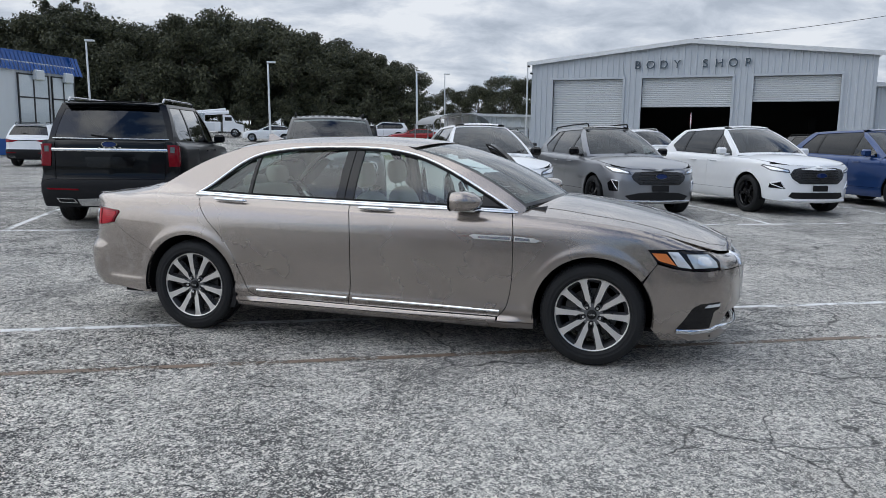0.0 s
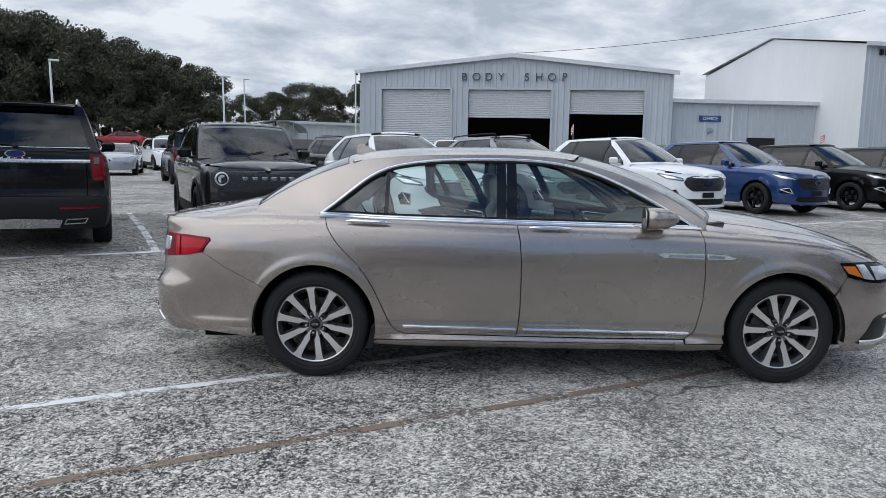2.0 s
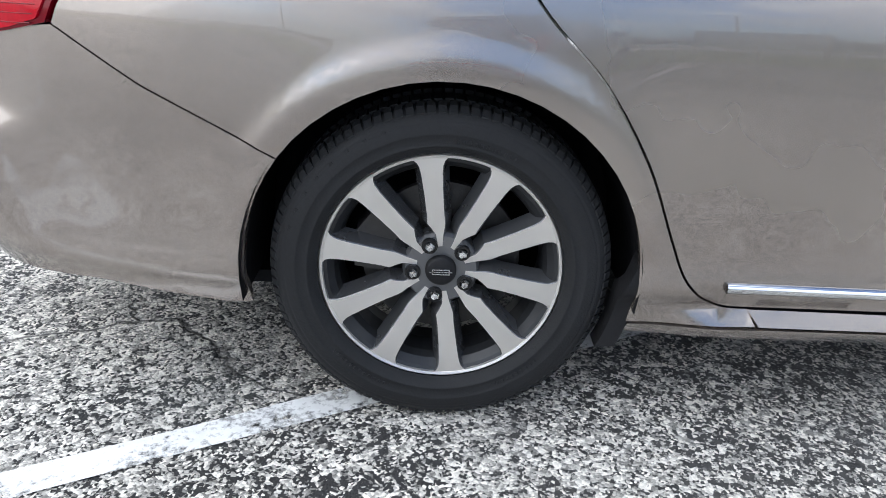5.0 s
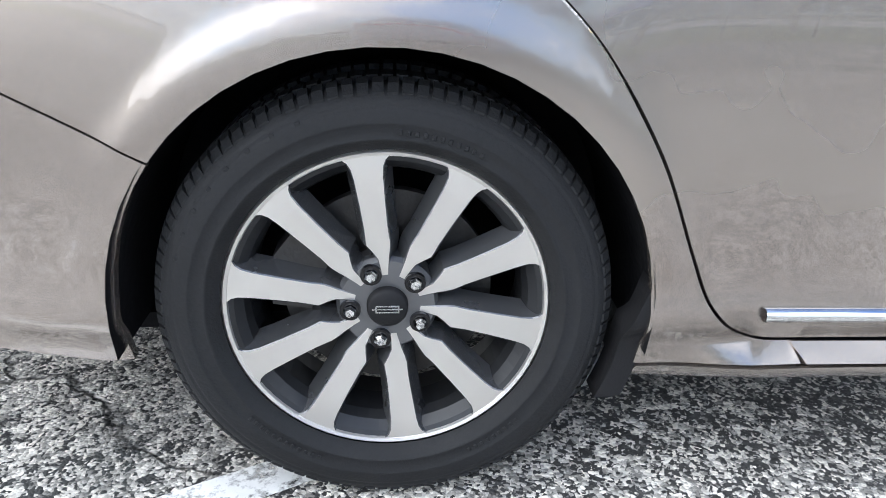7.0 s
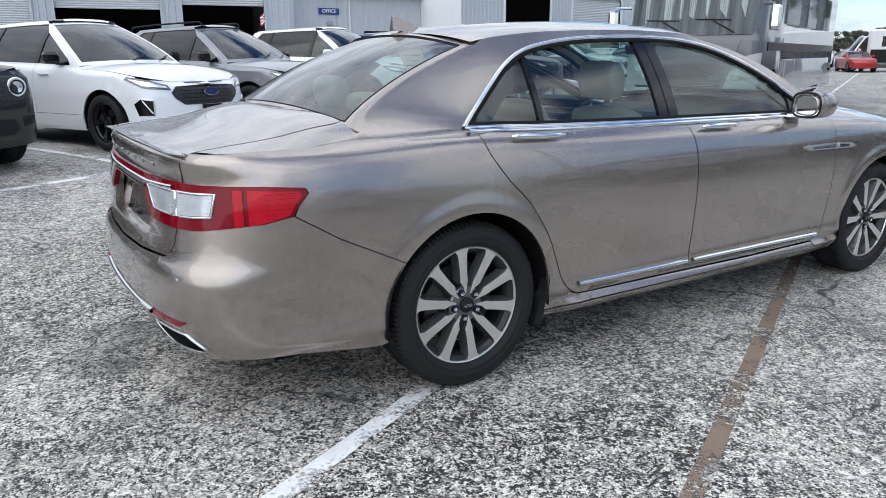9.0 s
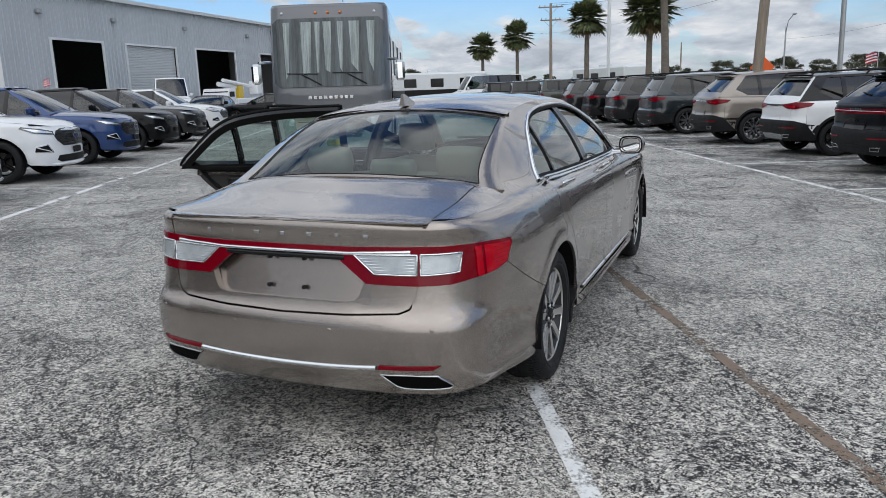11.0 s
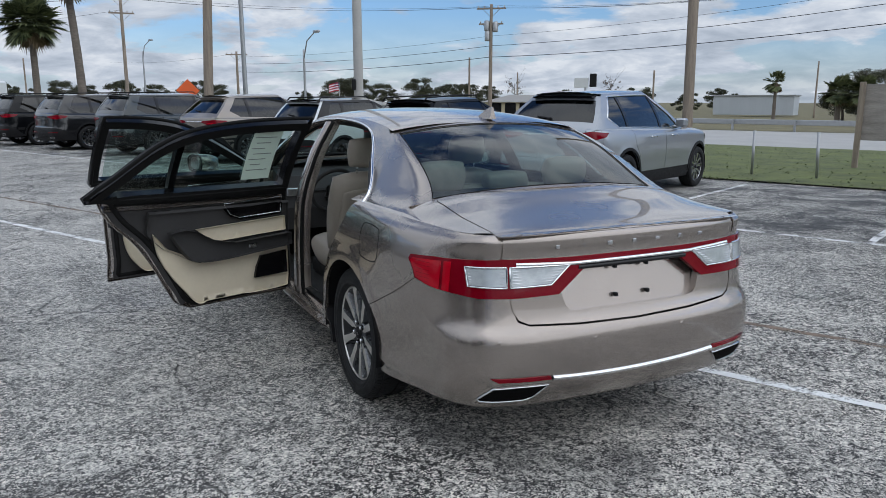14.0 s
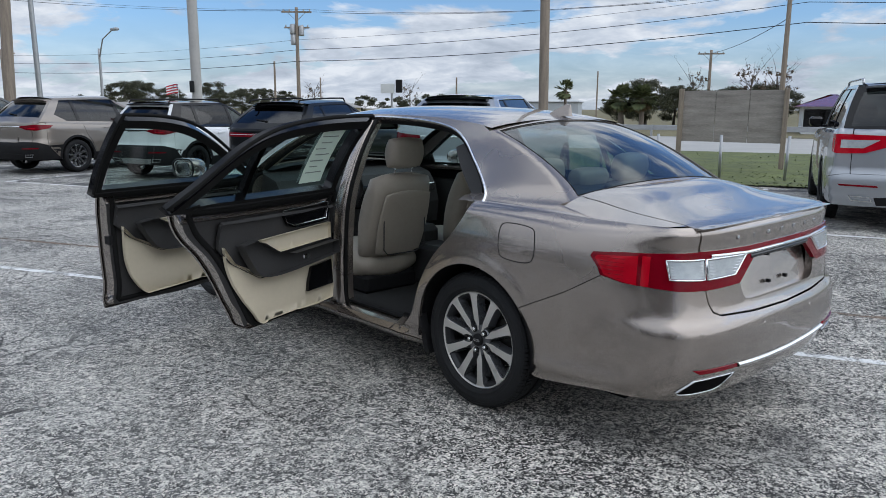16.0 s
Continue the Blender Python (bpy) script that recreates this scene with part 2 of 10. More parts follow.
M = dict(
    mocha=paint("mocha_paint", (0.335, 0.293, 0.262), 0.85, 0.27, coat_ior=1.6),
    black_paint=paint("black_paint", (0.003, 0.0035, 0.0045), 0.0, 0.3, False, 0.1),
    white_paint=paint("white_paint", (0.78, 0.79, 0.80), 0.0, 0.3, False),
    silver_paint=paint("silver_paint", (0.36, 0.38, 0.41), 0.7, 0.33),
    grey_paint=paint("grey_paint", (0.22, 0.225, 0.24), 0.6, 0.33),
    carbon_paint=paint("carbon_paint", (0.011, 0.0115, 0.013), 0.3, 0.3),
    blue_paint=paint("blue_paint", (0.012, 0.045, 0.16), 0.4, 0.3),
    beige_paint=paint("beige_paint", (0.27, 0.238, 0.205), 0.6, 0.33),
    teal_paint=paint("dark_teal_paint", (0.012, 0.020, 0.024), 0.3, 0.3),
    red_paint=paint("red_paint", (0.35, 0.012, 0.012), 0.2, 0.3),
    yellow_paint=paint("yellow_paint", (0.62, 0.42, 0.02), 0.0, 0.3, False),
    olive_paint=paint("olive_paint", (0.035, 0.04, 0.03), 0.2, 0.35, False),
    chrome=material("chrome", (0.78, 0.79, 0.80), 0.06, 1.0, 0.03, rough_vary=0.03),
    satin=material("satin_metal", (0.52, 0.53, 0.54), 0.24, 1.0, 0.04, rough_vary=0.05),
    machined=material("machined_alloy", (0.74, 0.72, 0.69), 0.32, 0.9, 0.015, scale=3, rough_vary=0.01),
    pocket=material("dark_alloy_paint", (0.16, 0.163, 0.17), 0.28, 0.75, 0.05),
    barrel=material("rim_barrel", (0.030, 0.031, 0.033), 0.4, 0.5, 0.1),
    disc=material("brake_disc", (0.05, 0.048, 0.046), 0.5, 0.6, 0.25, scale=18, bump=.2),
    rubber=material("tyre_rubber", (0.016, 0.0165, 0.0175), 0.66, 0, 0.22, scale=14, bump=0.15, bump_scale=220, rough_vary=0.12, spec=0.22),
    trim=material("black_plastic", (0.012, 0.012, 0.013), 0.55, 0, 0.15, scale=20, bump=0.08, bump_scale=260, spec=0.2),
    gloss_black=material("gloss_black", (0.005, 0.005, 0.006), 0.12, 0, 0.05, spec=0.4),
    under=material("underbody", (0.010, 0.010, 0.011), 0.9, 0, 0.3, bump=0.2, spec=0.05),
    seal=material("rubber_seal", (0.008, 0.008, 0.008), 0.7, 0, 0.1, spec=0.15),
    leather=material("beige_leather", (0.34, 0.30, 0.25), 0.48, 0, 0.08, scale=4, bump=0.12, bump_scale=160),
    cream=material("cream_vinyl", (0.62, 0.55, 0.42), 0.5, 0, 0.05, scale=5, bump=0.08, bump_scale=180),
    charcoal=material("charcoal_vinyl", (0.045, 0.044, 0.044), 0.6, 0, 0.10, scale=7, bump=0.12, bump_scale=200, spec=0.25),
    carpet=material("dark_carpet", (0.02, 0.02, 0.02), 0.95, 0, 0.25, scale=30, bump=0.4, bump_scale=300),
    red_lens=material("red_lens", (0.43, 0.003, 0.014), 0.12, 0, 0.15, scale=16, coat=0.35, spec=0.15),
    dark_red=material("dark_red_lens", (0.17, 0.001, 0.008), 0.12, 0, 0.15, scale=12, coat=0.35, spec=0.15),
    amber=material("amber_lens", (0.62, 0.17, 0.03), 0.12, 0, 0.08, coat=1.0),
    clear_lens=material("clear_lens", (0.50, 0.54, 0.56), 0.10, 0.25, 0.16, scale=26, coat=1.0),
    lamp_dark=material("lamp_bezel", (0.10, 0.105, 0.11), 0.15, 0.5, 0.2, scale=30, coat=1.0),
    lamp_led=material("lamp_reflector", (0.80, 0.82, 0.84), 0.15, 0.6, 0.15, scale=40, coat=1.0),
    paper=material("pale_green_paper", (0.60, 0.72, 0.62), 0.7, 0, 0.03),
    ink=material("printed_ink", (0.16, 0.20, 0.18), 0.7, 0, 0.05),
    tint=glass("tinted_glass", (0.60, 0.74, 0.70), shine=0.09),
    rear_tint=glass("dark_rear_glass", (0.46, 0.58, 0.56), shine=0.10),
    privacy=glass("privacy_glass", (0.05, 0.055, 0.058), shine=0.07),
    # near-black for the shade in the exhaust outlets
    outlet_shade=material("outlet_shade_black", (0.004, 0.004, 0.004), 0.8, 0, 0.1, spec=0.05),
    steel=material("galvanised_steel", (0.38, 0.39, 0.40), 0.45, 0.7, 0.12),
)


# ---- surfaces of vehicles ----
from mathutils import geometry


def smooth_line(pts, n=500):
    """A smooth function through (a, b) points, without overshoot."""
    a, b = np.array(pts, float).T
    h = np.diff(a)
    d = np.diff(b) / h
    m = np.zeros(len(a))
    m[0], m[-1] = d[0], d[-1]
    for i in range(1, len(a) - 1):
        m[i] = 0 if d[i - 1] * d[i] <= 0 else 2 * d[i - 1] * d[i] / (d[i - 1] + d[i])
    t = np.linspace(a[0], a[-1], n)
    i = np.clip(np.searchsorted(a, t) - 1, 0, len(h) - 1)
    u = (t - a[i]) / h[i]
    v = ((1 + 2 * u) * (1 - u) ** 2 * b[i] + u * (1 - u) ** 2 * h[i] * m[i] + u * u * (3 - 2 * u) * b[i + 1] + u * u * (u - 1) * h[i] * m[i + 1])
    return lambda q: np.interp(q, t, v)


def curve_through(pts, n=8, closed=False):
    """Catmull-Rom points through 2D or 3D points."""
    p = np.array(pts, float)
    k = len(p)
    out = []
    for i in range(k if closed else k - 1):
        g = lambda j: p[j % k] if closed else p[min(max(j, 0), k - 1)]
        a, b, c, d = g(i - 1), g(i), g(i + 1), g(i + 2)
        for u in np.arange(n) / n:
            out.append(0.5 * ((2 * b) + (c - a) * u + (2 * a - 5 * b + 4 * c - d) * u * u + (3 * b - a - 3 * c + d) * u ** 3))
    if not closed:
        out.append(p[-1])
    return [tuple(q) for q in out]


def arc(cx, cz, r, a0, a1, n=16):
    return [(cx + r * math.cos(radians(a0 + (a1 - a0) * i / n)), cz + r * math.sin(radians(a0 + (a1 - a0) * i / n))) for i in range(n + 1)]


def within(poly, pts):
    poly, pts = np.array(poly), np.array(pts)
    x, y = pts[:, 0], pts[:, 1]
    res = np.zeros(len(pts), bool)
    for (x1, y1), (x2, y2) in zip(poly, np.roll(poly, -1, 0)):
        if y1 != y2:
            res ^= ((y1 > y) != (y2 > y)) & (x < (x2 - x1) * (y - y1) / (y2 - y1) + x1)
    return res


def area(poly):
    p = np.array(poly)
    q = np.roll(p, -1, 0)
    return 0.5 * float((p[:, 0] * q[:, 1] - q[:, 0] * p[:, 1]).sum())


def shrink(poly, d):
    """Moves an outline inwards by d (outwards when negative)."""
    p = np.array(poly if area(poly) > 0 else poly[::-1], float)
    keep = [i for i in range(len(p)) if np.hypot(*(p[i] - p[i - 1])) > 1e-5]
    p = p[keep]
    e0, e1 = p - np.roll(p, 1, 0), np.roll(p, -1, 0) - p
    n0 = np.stack([-e0[:, 1], e0[:, 0]], 1) / np.hypot(*e0.T)[:, None]
    n1 = np.stack([-e1[:, 1], e1[:, 0]], 1) / np.hypot(*e1.T)[:, None]
    b = n0 + n1
    b /= np.maximum((b * b).sum(1, keepdims=True) / 2, 0.35)
    return [tuple(q) for q in p + d * b]


def resample(poly, step):
    out = []
    for a, b in zip(poly, list(poly[1:]) + [poly[0]]):
        a, b = np.array(a, float), np.array(b, float)
        k = max(1, int(math.ceil(np.hypot(*(b - a)) / step)))
        out += [tuple(a + (b - a) * i / k) for i in range(k)]
    return out


def patch(name, outline, surf, step=0.05, holes=(), rim=0.015, offset=0.0, sgn=-1, gap=0.0, both=False, side=1, mats=None, bend=None):
    """A trimmed panel: the outline, in the surface's own two coordinates, filled and laid onto surf. sgn turns the outer face.
    both: this panel and its mirror image; side: -1 for the mirror image alone. bend: turns the shading normals, to round an edge."""
    if gap:
        whole = outline
        outline = shrink(outline, gap)
        if both:
            # the centre line stays closed
            mid_y = surf(np.array([q[0] for q in whole], float), np.array([q[1] for q in whole], float))[:, 1]
            centre = [w[0] for w, y in zip(whole, mid_y) if abs(y) < 1e-3]
            outline = [next(((c, q[1]) for c in centre if abs(c - q[0]) < 2.5 * gap), q) for q in outline]
        holes = [shrink(h, -gap) for h in holes]
    loops = [resample(h, step) for h in (outline, *holes)]
    loops[0] = loops[0] if area(loops[0]) > 0 else loops[0][::-1]
    for i in range(1, len(loops)):
        loops[i] = loops[i] if area(loops[i]) < 0 else loops[i][::-1]
    pts, edges = [], []
    for lp in loops:
        o = len(pts)
        pts += lp
        edges += [(o + i, o + (i + 1) % len(lp)) for i in range(len(lp))]
    bd = np.array(pts)
    lo, hi = bd.min(0), bd.max(0)
    gx, gy = np.meshgrid(np.arange(lo[0] + step / 2, hi[0], step), np.arange(lo[1] + step / 2, hi[1], step * 0.87))
    gx = gx + (np.arange(gx.shape[0]) % 2)[:, None] * step / 2
    grid = np.stack([gx.ravel(), gy.ravel()], 1)
    if len(grid):
        ok = within(loops[0], grid)
        for h in loops[1:]:
            ok &= ~within(h, grid)
        grid = grid[ok]
    if len(grid):
        far = np.ones(len(grid), bool)
        for k in range(0, len(grid), 2000):
            far[k:k + 2000] = np.sqrt(((grid[k:k + 2000, None] - bd[None]) ** 2).sum(-1)).min(1) > step * 0.45
        grid = grid[far]
    allp = [Vector(p) for p in pts] + [Vector(p) for p in grid]
    v2, _, tris, vo, _, _ = geometry.delaunay_2d_cdt(allp, edges, [], 0, 1e-6)
    v2 = np.array([tuple(v) for v in v2])
    tris = np.array([t for t in tris if len(t) == 3])
    mid = v2[tris].mean(1)
    ok = within(loops[0], mid)
    for h in loops[1:]:
        ok &= ~within(h, mid)
    tris = tris[ok]
    e = 0.014
    P = surf(v2[:, 0], v2[:, 1])
    da = surf(v2[:, 0] + e, v2[:, 1]) - surf(v2[:, 0] - e, v2[:, 1])
    db = surf(v2[:, 0], v2[:, 1] + e) - surf(v2[:, 0], v2[:, 1] - e)
    nrm = np.cross(da, db) * sgn
    nrm /= np.maximum(np.linalg.norm(nrm, axis=1, keepdims=True), 1e-9)
    P = P + offset * nrm
    faces = [tuple(t) if sgn > 0 else tuple(t[::-1]) for t in tris]
    verts, norms = [P], [nrm if bend is None else bend(v2, nrm)]
    count = len(P)
    if rim:
        where = {}
        for i, src in enumerate(vo):
            for q in src:
                where[q] = i
        o = 0
        for lp in loops:
            ids = [where.get(o + i, o + i) for i in range(len(lp))]
            top, low = P[ids], P[ids] - rim * nrm[ids]
            verts += [top, low]
            norms += [np.zeros_like(top), np.zeros_like(low)]
            k = len(ids)
            for i in range(k):
                j = (i + 1) % k
                if both and abs(top[i][1]) < 1e-3 and abs(top[j][1]) < 1e-3:
                    continue
                q = (count + j, count + i, count + k + i, count + k + j)
                faces.append(q if sgn > 0 else q[::-1])
            count += 2 * k
            o += len(lp)
    V, Nn = np.concatenate(verts), np.concatenate(norms)
    flip = np.array([1, -1, 1.0])
    if both:
        faces += [tuple(i + count for i in f[::-1]) for f in faces]
        V, Nn = np.concatenate([V, V * flip]), np.concatenate([Nn, Nn * flip])
    elif side < 0:
        V, Nn, faces = V * flip, Nn * flip, [f[::-1] for f in faces]
    me = raw(name, V.tolist(), faces, True)
    me.normals_split_custom_set_from_vertices(Nn.tolist())
    return me


def step_up(x, a, b):
    t = np.clip((x - a) / (b - a), 0, 1)
    return t * t * (3 - 2 * t)


class Shape:
    """The outer surfaces of a car: +x ahead, its left side at +y. Side panels lie in (s, z), s running from the middle of the
    tail round the left side to the middle of the nose."""

    def __init__(self, plan, side, rear, front, zs, zc, yb, roof, back, screen, arches, tumble=(0.38, 0.6), roll=0.07, ends=(0.75, 0.75),
                 edge_drop=0.055, flare=None, ledge=None):
        pts = np.array(curve_through(plan, 24))
        d = np.r_[0, np.cumsum(np.hypot(*np.diff(pts, axis=0).T))]
        self.s = np.linspace(0, d[-1], 1500)
        self.x, self.y = np.interp(self.s, d, pts[:, 0]), np.interp(self.s, d, pts[:, 1])
        tx, ty = np.gradient(self.x), np.gradient(self.y)
        h = np.hypot(tx, ty)
        k = np.ones(41) / 41
        nx, ny = -ty / h, tx / h
        pad = lambda v, a: np.convolve(np.r_[a * v[20:0:-1], v, a * v[-2:-22:-1]], k, 'valid')
        self.nx, self.ny = pad(nx, 1), pad(ny, -1)
        self.len = d[-1]
        self.ledge = ledge and (smooth_line(ledge[0]), *ledge[1:])
        self.f_side, self.f_rear, self.f_front = smooth_line(side), smooth_line(rear), smooth_line(front)
        self.f_zs, self.f_zc, self.f_yb, self.f_roof = smooth_line(zs), smooth_line(zc), smooth_line(yb), smooth_line(roof)
        self.back, self.screen, self.arches, self.tumble, self.roll = back, screen, arches, tumble, roll
        self.x0, self.x1, self.ends, self.drop, self.flare = plan[0][0], plan[-1][0], ends, edge_drop, flare
        zz = self.f_zs(self.x)
        q = self.low(self.s, zz)
        self.sh_x, self.sh_y = q[:, 0], q[:, 1]
        mono = np.maximum.accumulate(self.sh_x)
        keep = np.r_[True, np.diff(mono) > 1e-6]
        self.mx, self.my = self.sh_x[keep], self.sh_y[keep]

    def sx(self, x):
        half = (self.s > self.len * 0.12) & (self.s < self.len * 0.88)
        return np.interp(x, self.x[half], self.s[half])

    def sr(self, y):
        k = np.argmax(self.y > np.max(self.y) * 0.985)
        return np.interp(y, self.y[:k], self.s[:k])

    def sf(self, y):
        k = len(self.y) - np.argmax(self.y[::-1] > np.max(self.y) * 0.96)
        return np.interp(y, self.y[k:][::-1], self.s[k:][::-1])

    def low(self, s, z):
        s = np.asarray(s, float)
        z = np.asarray(z, float)
        sa = np.abs(s)
        sa = np.where(sa > self.len, 2 * self.len - sa, sa)
        x, y = np.interp(sa, self.s, self.x), np.interp(sa, self.s, self.y)
        nx, ny = np.interp(sa, self.s, self.nx), np.interp(sa, self.s, self.ny)
        wr = 1 - step_up(x, self.x0 + 0.10, self.x0 + self.ends[0])
        wf = step_up(x, self.x1 - self.ends[1], self.x1 - 0.10)
        ins = self.f_side(z) * (1 - wr) * (1 - wf) + self.f_rear(z) * wr + self.f_front(z) * wf
        if self.ledge:
            f, half, fade = self.ledge
            ins = ins + f(z) * (1 - step_up(np.abs(x), half, half + fade))
        zs, r = self.f_zs(x), self.roll
        t = np.clip((z - (zs - r)) / r, 0, 1)
        ins = ins + r * (1 - np.sqrt(np.maximum(1 - t * t, 0.0))) * 0.9
        for xa, za, ra in self.arches:
            rr = np.hypot(x - xa, z - za)
            ins = ins - (0.006 * (1 - step_up(rr, ra + 0.035, ra + 0.080)) + 0.005 * np.exp(-((rr - ra) / 0.10) ** 2)) * step_up(z, za - 0.12, za + 0.08)
        out = np.sign(s) * (np.abs(s) > 0) + (s == 0)
        out = np.where(np.abs(s) > self.len, 1, out)
        yy = y - ny * ins
        yy = np.where(s < 0, -yy, yy)
        yy = np.where(s > self.len, -(y - ny * ins), yy)
        return np.stack([x - nx * ins, yy, z + 0 * x], -1)

    def top(self, x, y):
        x, y = np.asarray(x, float), np.asarray(y, float)
        ysh = np.maximum(np.interp(x, self.mx, self.my), 0.05)
        zs, zc = self.f_zs(x), self.f_zc(x)
        q = np.clip(np.abs(y) / ysh, 0, 1.3)
        return np.stack([x, y, zs + (zc - zs) * (1 - q ** np.where(x < 0, 4.0, 2.6))], -1)

    def gs(self, x, z):
        x, z = np.asarray(x, float), np.asarray(z, float)
        dz = z - self.f_zs(x)
        y = self.f_yb(x) - self.tumble[0] * dz - self.tumble[1] * dz * np.abs(dz)
        if self.flare:
            x_on, amount = self.flare
            reach = np.interp(x, self.mx, self.my) - self.f_yb(x) + 0.004
            y = y + reach * np.exp(-np.maximum(dz, 0) / amount) * (1 - step_up(x, x_on - 0.16, x_on + 0.06))
        return np.stack([x, y, z], -1)

    def _pane(self, spec, q, t):
        (xb, zb), (xt, zt), (ex, ez), bow = spec
        q, t = np.asarray(q, float), np.asarray(t, float)
        k = bow * t * (1 - t) * 4
        L = math.hypot(xt - xb, zt - zb)
        xc, zc = xb + (xt - xb) * t + k * abs(zt - zb) / L * (1 if xb > 0 else -1), zb + (zt - zb) * t + k * abs(xt - xb) / L
        xe, ze = xc + ex * (1 - 0.35 * t), zc - ez
        ye = self.gs(xe, ze)[..., 1]
        return np.stack([xc + ex * (1 - 0.35 * t) * q * q, q * ye, zc - ez * np.abs(q) ** 2.2], -1)

    def rear_pane(self, q, t):
        return self._pane(self.back, q, t)

    def front_pane(self, q, t):
        return self._pane(self.screen, q, t)

    def roof(self, x, q):
        x, q = np.asarray(x, float), np.asarray(q, float)
        zc = self.f_roof(x)
        ye = self.gs(x, zc - self.drop)[..., 1]
        return np.stack([x, q * ye, zc - self.drop * np.abs(q) ** 2.6], -1)

    def upper_outline(self, low=0.012, n=14):
        """Outline, in (x, z), of the sides of the cabin."""
        t = np.linspace(0, 1, n)
        b, f = self.rear_pane(np.ones(n), t), self.front_pane(np.ones(n), t)
        xs = np.linspace(b[-1][0], f[-1][0], 24)[1:-1]
        up = [(x, float(self.f_roof(x) - self.drop)) for x in xs]
        pts = [(p[0], p[2]) for p in b] + up + [(p[0], p[2]) for p in f[::-1]]
        end = b[0][0] - .26 if self.flare else b[0][0]
        base = [(x, float(self.f_zs(x) - low)) for x in np.linspace(f[0][0], end, 24)]
        return pts + base


def offset_line(pts, surf, sgn, d):
    a = np.array(pts, float)
    e = 0.006
    n = np.cross(surf(a[:, 0] + e, a[:, 1]) - surf(a[:, 0] - e, a[:, 1]), surf(a[:, 0], a[:, 1] + e) - surf(a[:, 0], a[:, 1] - e)) * sgn
    n /= np.linalg.norm(n, axis=1, keepdims=True)
    return surf(a[:, 0], a[:, 1]) + d * n


def strip_along(bag, pts, surf, sgn, wide, proud, closed=False, flip=1):
    """A moulding of half-round section laid along a line on a surface."""
    p = offset_line(pts, surf, sgn, 0.0)
    q = offset_line(pts, surf, sgn, 1.0) - p
    n = len(p)
    vs, fs = [], []
    for i in range(n):
        a, b = p[(i - 1) % n if closed else max(i - 1, 0)], p[(i + 1) % n if closed else min(i + 1, n - 1)]
        d = (b - a) / max(np.linalg.norm(b - a), 1e-9)
        w = np.cross(q[i], d)
        for u, h in ((-1, -0.002), (-0.8, proud * 0.75), (0, proud), (0.8, proud * 0.75), (1, -0.002)):
            v = p[i] + w * u * wide / 2 + q[i] * h
            vs.append((v[0], flip * v[1], v[2]))
    for i in range(n if closed else n - 1):
        j = (i + 1) % n
        for k in range(4):
            f = (i * 5 + k, i * 5 + k + 1, j * 5 + k + 1, j * 5 + k)
            fs.append(f if flip > 0 else f[::-1])
    bag.add(vs, fs)
    return bag


# ---- wheels ----
def tyre_mesh(r=0.345, rim=0.240, w=0.225):
    """Sidewalls with fine rings, shoulders and the bottom of the grooves."""
    b = Bag()
    h = w / 2
    half = [(rim, .80), (rim + .006, .90), (rim + .016, .965), (rim + .018, .985), (rim + .021, .985), (rim + .023, .975), (rim + .040, 1.015), (rim + .042, 1.022), (rim + .044, 1.016),
            (rim + .058, 1.02), (r - .036, 1.0), (r - .034, .99), (r - .031, .99), (r - .029, .985), (r - .018, .92), (r - .010, .80), (r - .009, .68), (r - .008, .3)]
    prof = [(q, -y * h) for q, y in half] + [(q, y * h) for q, y in half[::-1]]
    b.lathe(prof, 96)
    return b.mesh("tyre", True)


def tread_mesh(r, w, blocks):
    """Blocks of the tread and the shoulders, with narrow slots between."""
    b = Bag()
    h = w / 2
    for k in range(blocks):
        for sd in (-1, 1):
            sk = .25 * (k % 3 == 0)
            for lane, (prof, low) in enumerate((
                    (((r - .017, .935), (r - .006, .83), (r - .001, .66)), .009),
                    (((r, .60), (r, .22)), .008))):
                a0, a1 = (k + .07 + .4 * lane) / blocks * math.tau, (k + .80 + .4 * lane + .1 * sk) / blocks * math.tau
                n = len(prof)
                vs = []
                for a in (a0, a1):
                    for d in (0, low):
                        for q, y in prof:
                            vs.append(((q - d) * math.cos(a), sd * y * h * (1 - .01 * (d > 0)), (q - d) * math.sin(a)))
                f = [(i, i + 1, 2 * n + i + 1, 2 * n + i) for i in range(n - 1)]
                f += [(i, n + i, n + i + 1, i + 1) for i in range(n - 1)] + [(2 * n + i, 2 * n + i + 1, 3 * n + i + 1, 3 * n + i) for i in range(n - 1)]
                f += [(0, 2 * n, 3 * n, n), (n - 1, 2 * n - 1, 4 * n - 1, 3 * n - 1)]
                b.add(vs, f if sd > 0 else [q[::-1] for q in f])
    return b.mesh("tread")


def spoke_sides(r1, wide):
    """Stations along a spoke, hub to rim: how far along, the half width towards the nut beside it and the half width away from it."""
    k = wide / .0265
    return [(.036, .001, .006), (.058, .002, .009), (.078, .004, .0125), (.090, .0105, .0155), (.102, .0185, .0175), (.125, .0176, .0170),
            (.165, .0186 * k, .0186 * k), (r1 - .034, .0208 * k, .0208 * k), (r1 - .018, .0232 * k, .0232 * k), (r1 - .009, .0275 * k, .0275 * k), (r1 - .004, .0335 * k, .0335 * k), (r1, .0430 * k, .0430 * k)]


